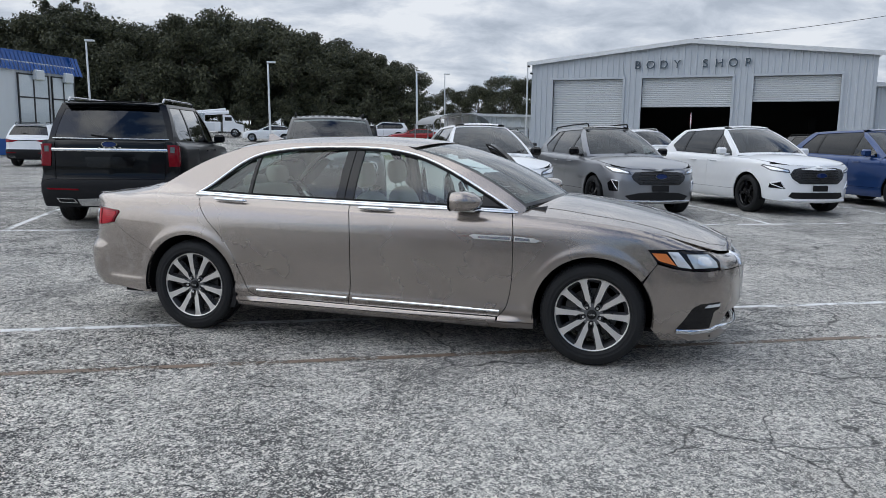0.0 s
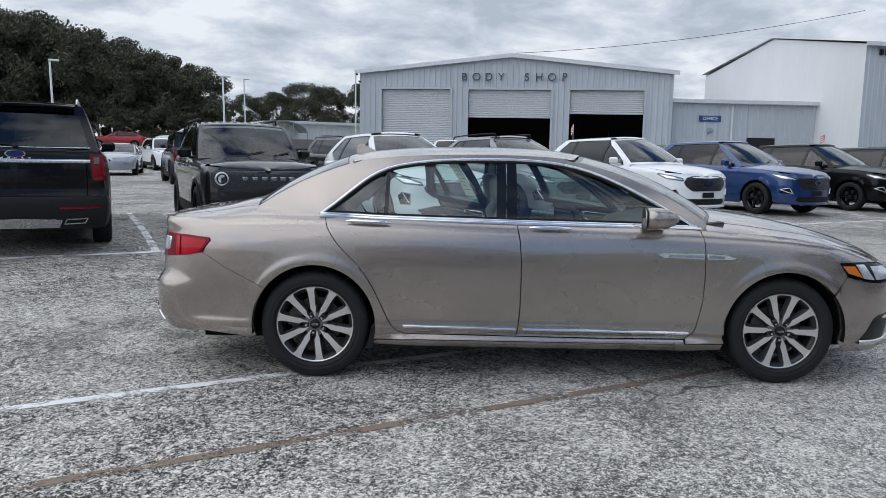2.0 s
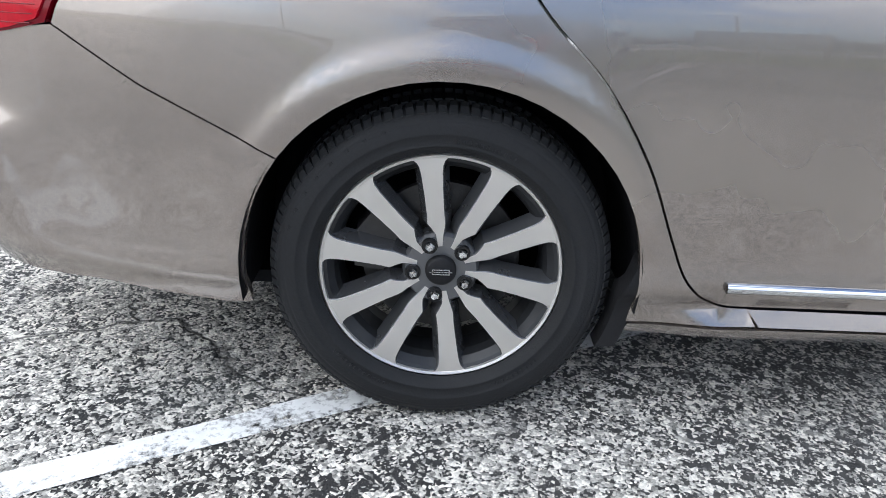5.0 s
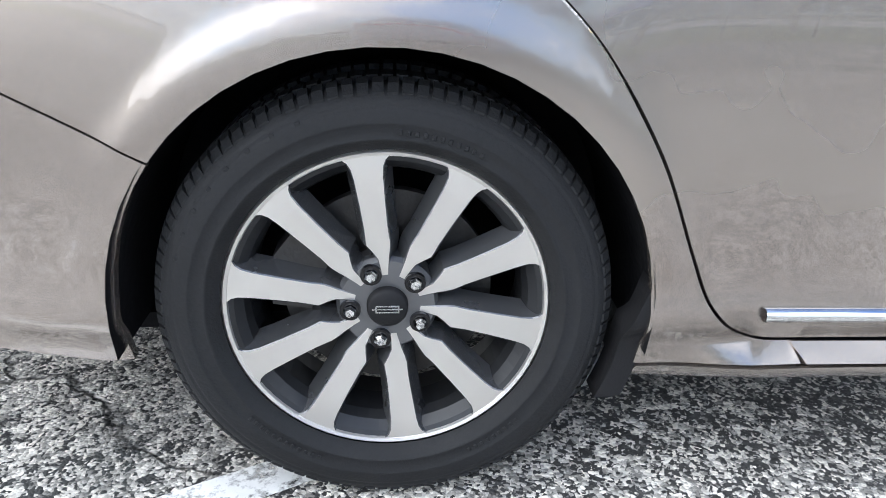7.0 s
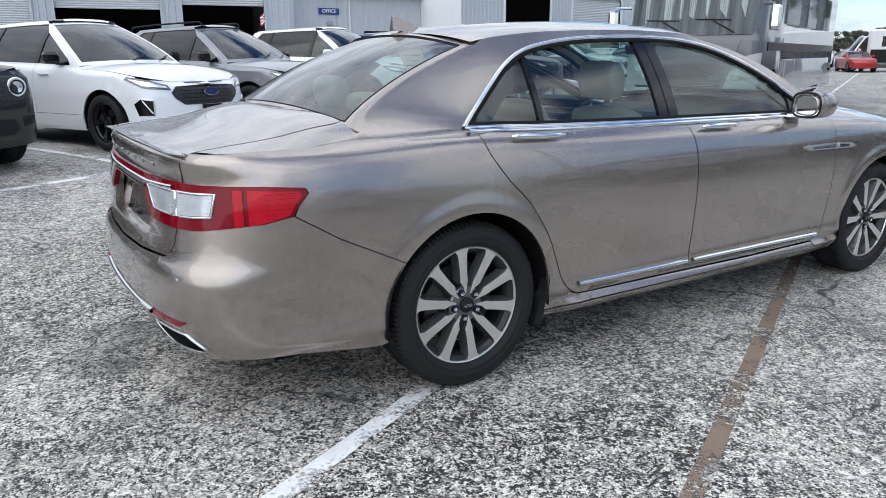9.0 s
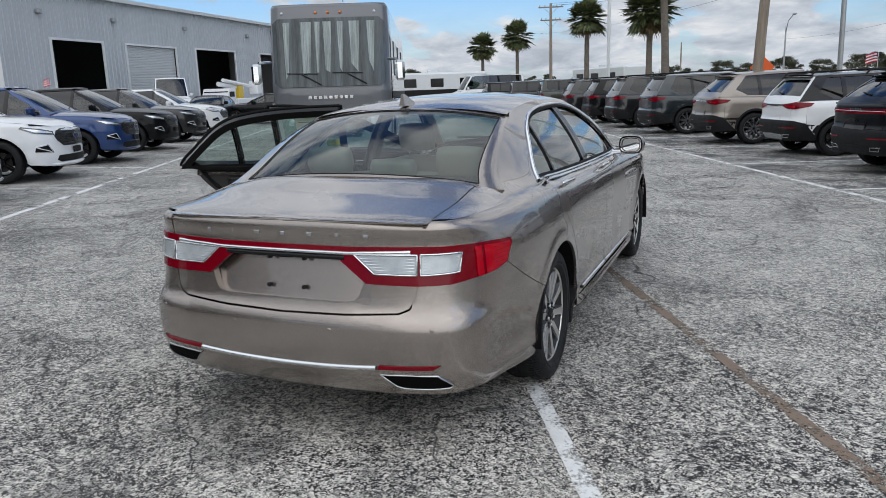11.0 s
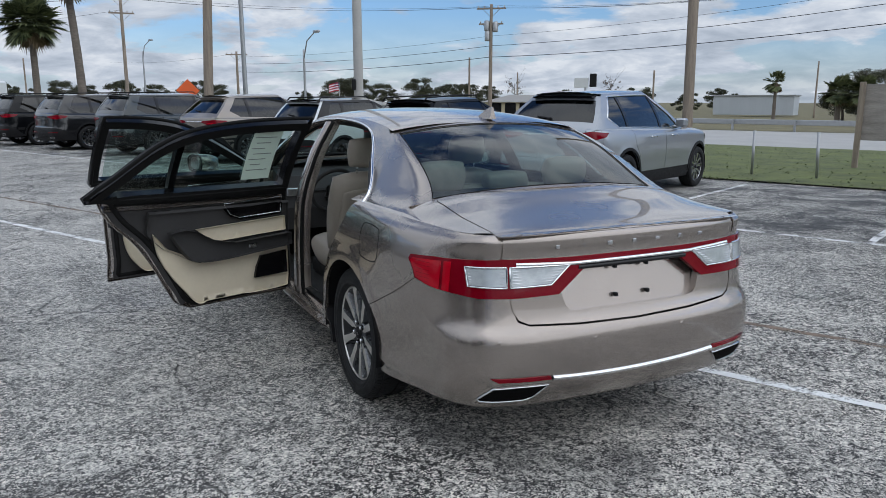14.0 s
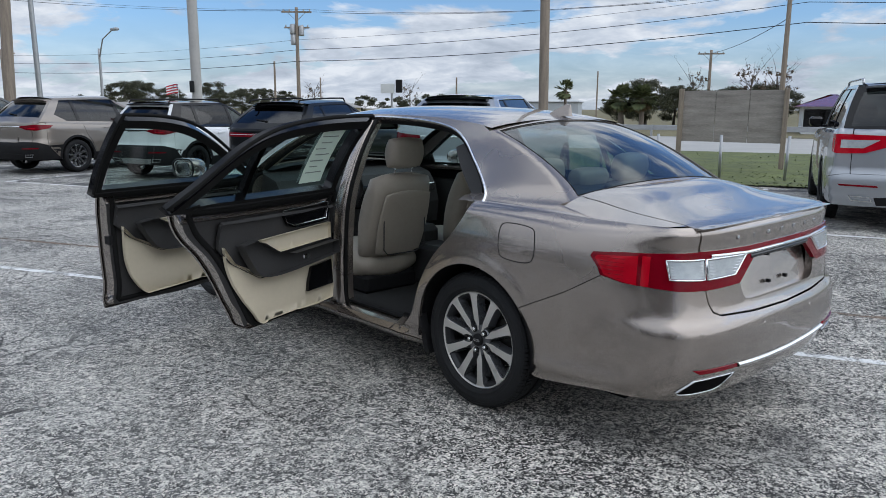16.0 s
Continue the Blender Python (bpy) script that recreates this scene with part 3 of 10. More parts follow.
def wheel(parent, name, m, r=0.345, rim=0.240, w=0.225, spokes=10, style="machined", face=0.085, lug=0.057, key=None, detail=True, spin=0.0):
    """A road wheel whose outer face looks to its -y. Parts: tyre, rim, disc, cap, nuts."""
    store = wheel.store.setdefault((r, rim, w, spokes, style, face, detail), {})
    if not store:
        store["tyre"], store["tread"] = tyre_mesh(r, rim, w), tread_mesh(r, w, 104 if detail else 48)
        b = Bag()
        # barrel, lip and face of the rim (dark inside, machined at the front)
        yb = -face
        b.lathe([(rim - .006, .09), (rim - .030, .06), (rim - .040, 0.0), (rim - .037, yb + .040), (rim - .030, yb + .022), (rim - .018, yb + .007), (rim - .010, yb + .003)], 72, 2)
        b.lathe([(rim - .011, yb + .004), (rim - .009, yb - .001), (rim - .004, yb - .003), (rim + .001, yb + .002), (rim + .002, yb + .012)], 72, 0)
        b.lathe([(.001, yb + .012), (.072, yb + .012), (.078, yb + .020), (.078, yb + .06), (.001, yb + .06)], 40, 1)
        for k in range(spokes):
            # in tens the spokes stand in pairs, one on each side of a nut
            a, turn = (radians(94 + 72 * (k // 2) + (18 if k % 2 else -18)), -1 if k % 2 else 1) if spokes == 10 else (math.tau * k / spokes, 1)
            st = spoke_sides(rim - .008, .0265 if spokes == 10 else .038)
            n = len(st)

            def at(x, across, depth):
                dish = .012 * max(0, 1 - (x - .05) / .16)
                across *= turn
                return (x * math.cos(a) - across * math.sin(a), yb + dish + depth, x * math.sin(a) + across * math.cos(a))
            vs = []
            for x, p, q in st:
                vs += [at(x, p + .013, .042), at(x, p + .0012, .0016), at(x, p - .0004, 0), at(x, -q + .0004, 0), at(x, -q - .0012, .0016), at(x, -q - .013, .042)]
            for j, mi in ((0, 1), (1, 1), (2, 0), (3, 1), (4, 1)):
                fs = [(6 * i + j, 6 * i + j + 1, 6 * i + j + 7, 6 * i + j + 6) for i in range(n - 1)]
                b.add(vs, fs if turn > 0 else [f[::-1] for f in fs], mi)
        store["rim"] = b.mesh("rim")
        b = Bag()
        b.lathe([(.078, -.014), (.165, -.014), (.165, .006), (.078, .006)], 48)
        b.lathe([(.001, -.035), (.072, -.035), (.078, -.030), (.078, -.014)], 32)
        store["disc"] = b.mesh("brake_disc")
        b = Bag()
        arm = [(.120, -30), (.120, 30), (.178, 24), (.186, 0), (.178, -24)]
        poly = [(q * math.cos(radians(160 + d)), q * math.sin(radians(160 + d))) for q, d in arm]
        b.prism(poly, -.046, .024, put=lambda x, z, y: (x, y, z))
        store["caliper"] = b.mesh("caliper")
        b = Bag()
        b.lathe([(.0, yb - .003), (.026, yb - .003), (.031, yb + .001), (.032, yb + .014)], 36)
        store["cap"] = b.mesh("hub_cap", True)
        b = Bag()
        for x in (-.017, .017):
            b.box(x, yb - .0035, 0, .002, .002, .010)
        for z in (-.005, .005):
            b.box(0, yb - .0035, z, .036, .002, .002)
        b.box(0, yb - .0035, 0, .046, .002, .0018)
        store["cap_ring"] = b.mesh("cap_emblem")
        b = Bag()
        b.lathe([(.001, yb - .0055), (.0070, yb - .0050), (.0102, yb - .001), (.0102, yb + .02)], 6)
        store["nut"] = b.mesh("lug_nut")
        b = Bag()
        b.lathe([(.0105, yb + .004), (.016, yb + .004), (.0165, yb + .012)], 20)
        store["seat"] = b.mesh("lug_seat")
    hub = part(name, store["tyre"], M["rubber"], parent)
    hub.matrix_basis = m @ pose(0, 0, 0, 0, spin, 0)
    face_mat = {"machined": M["machined"], "dark": M["gloss_black"], "silver": M["satin"]}[style]
    part("rim", store["rim"], [face_mat, M["pocket"] if style != "dark" else M["gloss_black"], M["barrel"] if style != "dark" else M["gloss_black"]], hub)
    part("tread", store["tread"], M["rubber"], hub)["kind"] = "stuff"
    part("brake_disc", store["disc"], M["disc"], hub)
    part("caliper", store["caliper"], M["disc"], hub).matrix_basis = pose(0, 0, 0, 0, -spin, 0)
    part("hub_cap", store["cap"], M["trim"], hub)
    if detail:
        part("cap_emblem", store["cap_ring"], M["satin"], hub).matrix_basis = pose(0, 0, 0, 0, -spin, 0)
        for k in range(5):
            a = math.tau * (k / 5) + radians(94)
            for key_, mat, nm in (("nut", M["chrome"], "lug_nut"), ("seat", M["gloss_black"], "lug_seat")):
                o = part(nm, store[key_], mat, hub)
                o.location = (lug * math.cos(a), 0.001, lug * math.sin(a))
        v = Bag().tube([(-.02, -face + .035, -.205), (-.022, -face + .02, -.185)], .006, 8)
        part("tyre_valve", v.mesh("tyre_valve"), M["trim"], hub)
        # raised marks on the sidewall stay plain bars
        for first, count, step, r0, r1, wide in ((112, 8, 7.2, rim + .046, rim + .066, .008), (62, 11, 2.4, rim + .026, rim + .034, .006), (-140, 12, 2.4, rim + .026, rim + .034, .006), (-62, 9, 2.4, rim + .026, rim + .034, .006)):
            for k in range(count):
                a = radians(first + k * step)
                c_, s_ = math.cos(a), math.sin(a)
                b = Bag().box((r0 + r1) / 2 * c_, -w / 2 * 1.0, (r0 + r1) / 2 * s_, r1 - r0, .0026, wide, 0, Euler((0, -a, 0)).to_matrix(), .0015)
                part("sidewall_mark", b.mesh("sidewall_mark"), M["rubber"], hub).matrix_basis = pose(0, 0, 0, 0, -spin, 0)
    return hub


wheel.store = {}


# ---- ground ----
def rise(u, v):
    """The car park lifts a little towards the workshop, and the land climbs behind it."""
    q, t = min(max((v - 2.2) / 6.3, 0), 1), min(max((v - 36) / 50, 0), 1)
    return .18 * q * q * (3 - 2 * q) + 1.92 * t * t * (3 - 2 * t)


def asphalt():
    m = bpy.data.materials.new("worn_asphalt")
    m.use_nodes = True
    nt = m.node_tree
    N, L = nt.nodes.new, nt.links.new
    b = nt.nodes["Principled BSDF"]
    co = N("ShaderNodeTexCoord").outputs["Object"]

    def noise(scale, detail=4, rough=.55, distort=0.0):
        n = N("ShaderNodeTexNoise")
        n.inputs["Scale"].default_value, n.inputs["Detail"].default_value, n.inputs["Roughness"].default_value = scale, detail, rough
        n.inputs["Distortion"].default_value = distort
        L(co, n.inputs["Vector"])
        return n.outputs[0]

    def ramp(src, a, b_, c0=(0, 0, 0), c1=(1, 1, 1)):
        r = N("ShaderNodeMapRange")
        r.interpolation_type = 'SMOOTHSTEP'
        r.inputs[1].default_value, r.inputs[2].default_value = a, b_
        L(src, r.inputs[0])
        return r.outputs[0]

    def op(kind, a, b_, c=None):
        n = N("ShaderNodeMath")
        n.operation = kind
        for i, v in enumerate((a, b_, c)):
            if v is None:
                continue
            if isinstance(v, (int, float)):
                n.inputs[i].default_value = v
            else:
                L(v, n.inputs[i])
        return n.outputs[0]

    def mix(f, a, b_):
        n = N("ShaderNodeMix")
        n.data_type = 'RGBA'
        if isinstance(f, (int, float)):
            n.inputs[0].default_value = f
        else:
            L(f, n.inputs[0])
        for i, v in ((6, a), (7, b_)):
            if isinstance(v, tuple):
                n.inputs[i].default_value = (*v, 1)
            else:
                L(v, n.inputs[i])
        return n.outputs[2]

    # stones of two sizes in a dark binder
    vor = N("ShaderNodeTexVoronoi"); vor.inputs["Scale"].default_value = 150
    L(co, vor.inputs["Vector"])
    sep = N("ShaderNodeSeparateColor"); L(vor.outputs["Color"], sep.inputs[0])
    vor2 = N("ShaderNodeTexVoronoi"); vor2.inputs["Scale"].default_value = 64
    L(co, vor2.inputs["Vector"])
    sep2 = N("ShaderNodeSeparateColor"); L(vor2.outputs["Color"], sep2.inputs[0])
    vor3 = N("ShaderNodeTexVoronoi"); vor3.inputs["Scale"].default_value = 30
    L(co, vor3.inputs["Vector"])
    sep3 = N("ShaderNodeSeparateColor"); L(vor3.outputs["Color"], sep3.inputs[0])
    stone = op('MULTIPLY_ADD', sep3.outputs[0], .15, op('MULTIPLY_ADD', sep2.outputs[0], .29, op('MULTIPLY_ADD', sep.outputs[1], .40, op('MULTIPLY', noise(46, 4, .65), .16))))
    wear = noise(.35, 5, .6, .4)
    blot = noise(13.0, 8, .80, .3)
    mid = noise(1.5, 6, .68, .6)
    patches = op('MULTIPLY_ADD', blot, .46, op('MULTIPLY_ADD', mid, .32, op('MULTIPLY', wear, .22)))
    # share of bare stone grows where the surface is worn
    edge = op('SUBTRACT', .578, op('MULTIPLY', ramp(patches, .40, .60), .26))
    bare = ramp(op('SUBTRACT', stone, edge), -.025, .025)
    tone = mix(ramp(op('MULTIPLY_ADD', sep.outputs[2], .50, op('MULTIPLY', sep2.outputs[1], .50)), .14, .86), (.21, .202, .182), (.89, .848, .763))
    col = mix(bare, (.022, .0215, .021), tone)
    # dirt films, brownish and greenish
    col = mix(op('MULTIPLY', ramp(noise(.8, 4, .6), .55, .75), .28), col, (.24, .215, .18))
    col = mix(op('MULTIPLY', ramp(noise(1.1, 3, .5), .60, .75), .16), col, (.20, .235, .205))
    # dust that fills the pores evens out broad places
    col = mix(op('MULTIPLY', ramp(noise(.16, 3, .5), .45, .68), .08), col, (.40, .40, .395))
    pos = N("ShaderNodeSeparateXYZ"); L(co, pos.inputs[0])
    # the driven lane is worn paler, its pores packed with dust
    lane = ramp(op('ADD', pos.outputs[0], op('MULTIPLY', op('SUBTRACT', noise(.7, 6, .7), .5), 5.0)), -2.6, .6)
    col = mix(op('MULTIPLY', op('MULTIPLY', lane, ramp(noise(24, 6, .75), .30, .66)), .32), col, (.55, .538, .505))
    # the stalls along the road: old dark sealer, cracked
    vv = op('ADD', op('MULTIPLY_ADD', pos.outputs[0], .0577, pos.outputs[1]), op('MULTIPLY', op('SUBTRACT', noise(.9, 4), .5), 1.2))
    seal = op('MULTIPLY', ramp(vv, -4.9, -5.6), ramp(op('ADD', noise(1.3, 5, .7), op('MULTIPLY', noise(9, 3), .3)), .42, .70))
    seal = op('SUBTRACT', 1.0, seal)
    inv = ramp(vv, -5.1, -5.5)
    sealed = op('MULTIPLY', inv, ramp(op('ADD', noise(1.3, 5, .7), op('MULTIPLY', noise(11, 3), .25)), .70, .52))
    col = mix(op('MULTIPLY', sealed, .85), col, (.050, .051, .054))
    # oil and tyre stains
    st = op('MULTIPLY', ramp(noise(.62, 4, .6, .9), .52, .66), ramp(noise(14, 8, .8), .36, .62))
    col = mix(op('MULTIPLY', st, .58), col, (.045, .045, .048))
    # a drip stain behind the sedan
    dx, dy = op('SUBTRACT', pos.outputs[0], -2.33), op('SUBTRACT', pos.outputs[1], 1.42)
    rr = op('ADD', op('MULTIPLY', op('MULTIPLY', dx, dx), 22.0), op('MULTIPLY', op('MULTIPLY', dy, dy), 9.0))
    drip = ramp(op('ADD', rr, op('MULTIPLY', noise(5, 7, .8, .5), 3.4)), 2.9, 1.2)
    col = mix(op('MULTIPLY', drip, .68), col, (.03, .03, .032))
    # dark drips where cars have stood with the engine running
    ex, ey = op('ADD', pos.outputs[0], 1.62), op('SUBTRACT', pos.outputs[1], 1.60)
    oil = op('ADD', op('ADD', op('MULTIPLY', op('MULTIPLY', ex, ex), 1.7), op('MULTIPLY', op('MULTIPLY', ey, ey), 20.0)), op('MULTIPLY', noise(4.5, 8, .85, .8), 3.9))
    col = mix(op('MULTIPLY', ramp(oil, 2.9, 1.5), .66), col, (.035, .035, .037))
    fx, fy = op('SUBTRACT', pos.outputs[0], .1), op('SUBTRACT', pos.outputs[1], 2.15)
    grime = op('ADD', op('ADD', op('MULTIPLY', op('MULTIPLY', fx, fx), .55), op('MULTIPLY', op('MULTIPLY', fy, fy), 1.3)), op('MULTIPLY', noise(1.7, 8, .85, .6), 3.0))
    col = mix(op('MULTIPLY', ramp(grime, 2.7, 1.3), .05), col, (.06, .06, .062))
    # cracks in two sizes
    warp = N("ShaderNodeVectorMath"); warp.operation = 'MULTIPLY_ADD'
    nz = N("ShaderNodeTexNoise"); nz.inputs["Scale"].default_value, nz.inputs["Detail"].default_value = 1.4, 6
    L(co, nz.inputs["Vector"]); L(nz.outputs["Color"], warp.inputs[0])
    warp.inputs[1].default_value = (.9, .9, 0)
    L(co, warp.inputs[2])
    cracks = None
    for sc, w in ((.42, .0075), (1.15, .0045)):
        v = N("ShaderNodeTexVoronoi"); v.feature = 'DISTANCE_TO_EDGE'; v.inputs["Scale"].default_value = sc
        L(warp.outputs[0], v.inputs["Vector"])
        c = op('MULTIPLY', ramp(v.outputs["Distance"], w * sc * 2.2, 0.0), ramp(noise(.55 * sc + .3, 2), .42, .58))
        cracks = c if cracks is None else op('MAXIMUM', cracks, c)
    col = mix(op('MULTIPLY', cracks, .85), col, (.035, .034, .033))
    L(col, b.inputs["Base Color"])
    b.inputs["Roughness"].default_value = .80
    b.inputs["Specular IOR Level"].default_value = .5
    bp = N("ShaderNodeBump"); bp.inputs["Strength"].default_value, bp.inputs["Distance"].default_value = .85, .006
    L(op('SUBTRACT', op('MULTIPLY', bare, .6), op('ADD', op('MULTIPLY', vor.outputs["Distance"], .5), op('MULTIPLY', cracks, 1.5))), bp.inputs["Height"])
    L(bp.outputs[0], b.inputs["Normal"])
    return m


def worn_paint(name, color, hold=.5):
    """Road paint, worn through to the ground below."""
    m = material(name, color, .7, 0, .12, scale=8)
    nt = m.node_tree
    N, L = nt.nodes.new, nt.links.new
    co, n1, n2 = N("ShaderNodeTexCoord"), N("ShaderNodeTexNoise"), N("ShaderNodeTexNoise")
    for n, s_ in ((n1, 3.0), (n2, 55.0)):
        n.inputs["Scale"].default_value, n.inputs["Detail"].default_value, n.inputs["Roughness"].default_value = s_, 6, .7
        L(co.outputs["Object"], n.inputs["Vector"])
    a = N("ShaderNodeMath"); a.operation = 'MULTIPLY_ADD'; a.inputs[1].default_value = .6
    L(n2.outputs[0], a.inputs[0]); L(n1.outputs[0], a.inputs[2])
    r = N("ShaderNodeMapRange"); r.inputs[1].default_value, r.inputs[2].default_value = hold, hold + .14
    L(a.outputs[0], r.inputs[0])
    tr, mx = N("ShaderNodeBsdfTransparent"), N("ShaderNodeMixShader")
    L(r.outputs[0], mx.inputs[0]); L(tr.outputs[0], mx.inputs[1]); L(nt.nodes["Principled BSDF"].outputs[0], mx.inputs[2])
    L(mx.outputs[0], nt.nodes["Material Output"].inputs[0])
    return m


def sheet(name, us, vs, z, mat, label, category, f=rise):
    me = raw(name, [(u, v, f(u, v) + z) for v in vs for u in us], [(j * len(us) + i, j * len(us) + i + 1, (j + 1) * len(us) + i + 1, (j + 1) * len(us) + i) for j in range(len(vs) - 1) for i in range(len(us) - 1)], True)
    return tagged(part(name, me, mat, None), label, category, kind="structure")


far_steps = [-2500, -900, -400, -200, -120]
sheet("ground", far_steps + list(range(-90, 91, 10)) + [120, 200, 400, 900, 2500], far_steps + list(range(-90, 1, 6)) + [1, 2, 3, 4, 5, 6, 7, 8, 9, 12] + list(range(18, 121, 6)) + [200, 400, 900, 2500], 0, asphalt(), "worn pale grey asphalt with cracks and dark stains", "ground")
M["line_white"] = worn_paint("worn_white_line", (.78, .78, .76), .66)
M["line_faint"] = worn_paint("faint_white_line", (.62, .62, .60), .80)
M["line_rust"] = worn_paint("rust_brown_line", (.22, .16, .115), .69)


def painted(u0, v0, u1, v1, w=.10, mat="line_white", label="worn white painted parking line"):
    d = Vector((u1 - u0, v1 - v0, 0))
    n = Vector((-d.y, d.x, 0)).normalized() * w / 2
    k = max(2, int(d.length / .25))
    vs = []
    for i in range(k + 1):
        p = Vector((u0, v0, 0)) + d * i / k
        j = .006 * math.sin(i * 1.7 + u0) + .004 * math.sin(i * 4.1 + v0)
        for s_ in (-1, 1):
            q = p + n * s_ * (1 + j * 8)
            vs.append((q.x, q.y, rise(q.x, q.y) + .004))
    me = raw("parking_line", vs, [(2 * i, 2 * i + 2, 2 * i + 3, 2 * i + 1)[::-1] for i in range(k)])
    return tagged(part("parking_line", me, M[mat], None), label, "line", "painted lines", "structure")


painted(-34, 0, 60, 0, .082)
painted(-14, 5.50, 46, 5.80)
painted(-16, -5.05, 50, -5.05)
painted(7.6, -7.05, 24, -6.7, .08, "line_faint", "faint white painted line")
for u in (-8.0, -5.05, -2.03, 1.24, 4.15, 7.25, 10.65, 14.1, 17.6, 21.1, 24.6):
    painted(u, 5.6, u + .12, 10.9)
for u, v0, v1 in ((.88, -5.05, -10.3), (4.52, -5.05, -10.3), (8.1, -5.05, -10.3), (-2.15, -5.05, -10.4), (-6.1, -5.05, -10.4), (11.7, -5.05, -10.3), (15.4, -5.05, -10.3), (19.2, -5.05, -10.3)):
    painted(u, v0, u, v1, .09)
for v in (-1.1,):
    painted(-16, v - .02, 14, v, .07, "line_rust", "rust-brown stained line along an old joint")
M["grass"] = material("mown_grass", (.115, .135, .045), .9, 0, .5, scale=1.1, bump=.8, bump_scale=40)
M["dry_grass"] = material("dry_grass", (.16, .14, .07), .9, 0, .4, scale=.5, bump=.8, bump_scale=20)
M["concrete_road"] = material("pale_road", (.40, .39, .37), .85, 0, .12, scale=.6, bump=.2, bump_scale=40)
M["concrete"] = material("concrete", (.42, .41, .39), .85, 0, .12, scale=2, bump=.25, bump_scale=50)


# ---- the sedan ----
HERO = Shape(
    plan=[(-2.632, 0), (-2.625, .32), (-2.598, .58), (-2.535, .752), (-2.42, .840), (-2.24, .880), (-1.95, .930), (-1.5, .952), (-.5, .950), (.5, .946), (1.15, .950), (1.6, .945),
          (1.95, .905), (2.2, .815), (2.36, .65), (2.46, .36), (2.495, 0)],
    side=[(.15, .10), (.22, .055), (.265, .022), (.30, .022), (.335, .008), (.40, .016), (.50, .010), (.60, .003), (.72, 0), (.80, .002), (.86, .007), (.91, .017), (.96, .032), (1.02, .048), (1.1, .07)],
    rear=[(.18, .14), (.26, .080), (.33, .032), (.39, .008), (.45, .001), (.50, 0), (.54, 0), (.565, .001), (.59, .006), (.612, .018), (.632, .033), (.66, .042), (.70, .049), (.75, .056), (.83, .067), (.88, .073), (.92, .076), (.96, .066), (1.0, .048), (1.05, .05)],
    front=[(.15, .10), (.22, .05), (.30, .015), (.42, 0), (.55, .0), (.66, .012), (.74, .030), (.80, .06), (.86, .13), (.92, .22), (1.0, .34)],
    zs=[(-2.7, 1.005), (-2.45, 1.008), (-2.2, 1.015), (-1.8, 1.03), (-1.5, 1.035), (-1.05, 1.022), (-.2, 1.008), (.83, .992), (1.1, .980), (1.4, .962), (1.7, .930), (1.95, .880), (2.15, .82), (2.35, .76), (2.5, .73)],
    zc=[(-2.7, 1.0), (-2.53, 1.008), (-2.45, 1.022), (-2.2, 1.062), (-1.97, 1.111), (-1.7, 1.128), (-1.2, 1.12), (.8, 1.08), (1.2, 1.075), (1.45, 1.050), (1.76, 1.0), (2.03, .935), (2.21, .875), (2.36, .81), (2.5, .74)],
    yb=[(-2.2, .67), (-1.9, .72), (-1.5, .785), (-1.0, .825), (-.3, .84), (.4, .835), (.9, .80), (1.3, .74)],
    roof=[(-1.6, 1.312), (-1.35, 1.418), (-1.1, 1.461), (-.76, 1.485), (-.33, 1.494), (-.02, 1.486), (.28, 1.452), (.5, 1.39)],
    back=((-1.965, 1.116), (-1.33, 1.425), (.07, .062), .030),
    screen=((1.22, 1.072), (.30, 1.443), (-.20, .045), .05),
    ends=(.42, .75), arches=[(-1.497, .35, .385), (1.497, .35, .385)], flare=(-1.30, .065), ledge=([(.19, 0), (.225, -.012), (.255, -.022), (.268, -.020), (.297, .008), (.318, .006), (.35, 0), (.40, 0)], .92, .17))

CAR_POSE = pose(0, 0, 0, 0, 0, -27)
car = thing("sedan", CAR_POSE, "mocha grey metallic four-door sedan with two doors open", "car")
BODY = M["mocha"]
S, SR, SF = HERO.sx, HERO.sr, HERO.sf


def sxz(pts):
    return [(float(S(x)), z) for x, z in pts]


def syz(pts, rear=True):
    return [(float(SR(y) if rear else SF(y)), z) for y, z in pts]


low = HERO.low
zs_at = lambda x: float(HERO.f_zs(x))
shoulder = lambda a, b, n=14: [(x, zs_at(x)) for x in np.linspace(a, b, n)]

GAP_REAR = curve_through([(-1.435, zs_at(-1.43)), (-1.410, .955), (-1.335, .85), (-1.225, .74), (-1.130, .60), (-1.060, .45), (-1.010, .355), (-.94, .305), (-.87, .298)], 6)
GAP_B = [(-.225, zs_at(-.22)), (-.205, .90), (-.195, .75), (-.195, .45), (-.205, .35), (-.215, .292)]
GAP_F = curve_through([(.945, zs_at(.945)), (.962, .90), (.968, .75), (.965, .56), (.945, .42), (.92, .345), (.87, .290)], 5)
DOOR_R = GAP_REAR + [(-.5, .296)] + GAP_B[::-1] + shoulder(-.225, -1.435, 20)[1:-1]
DOOR_F = GAP_B + [(.3, .288)] + GAP_F[::-1] + shoulder(.945, -.225, 20)[1:-1]

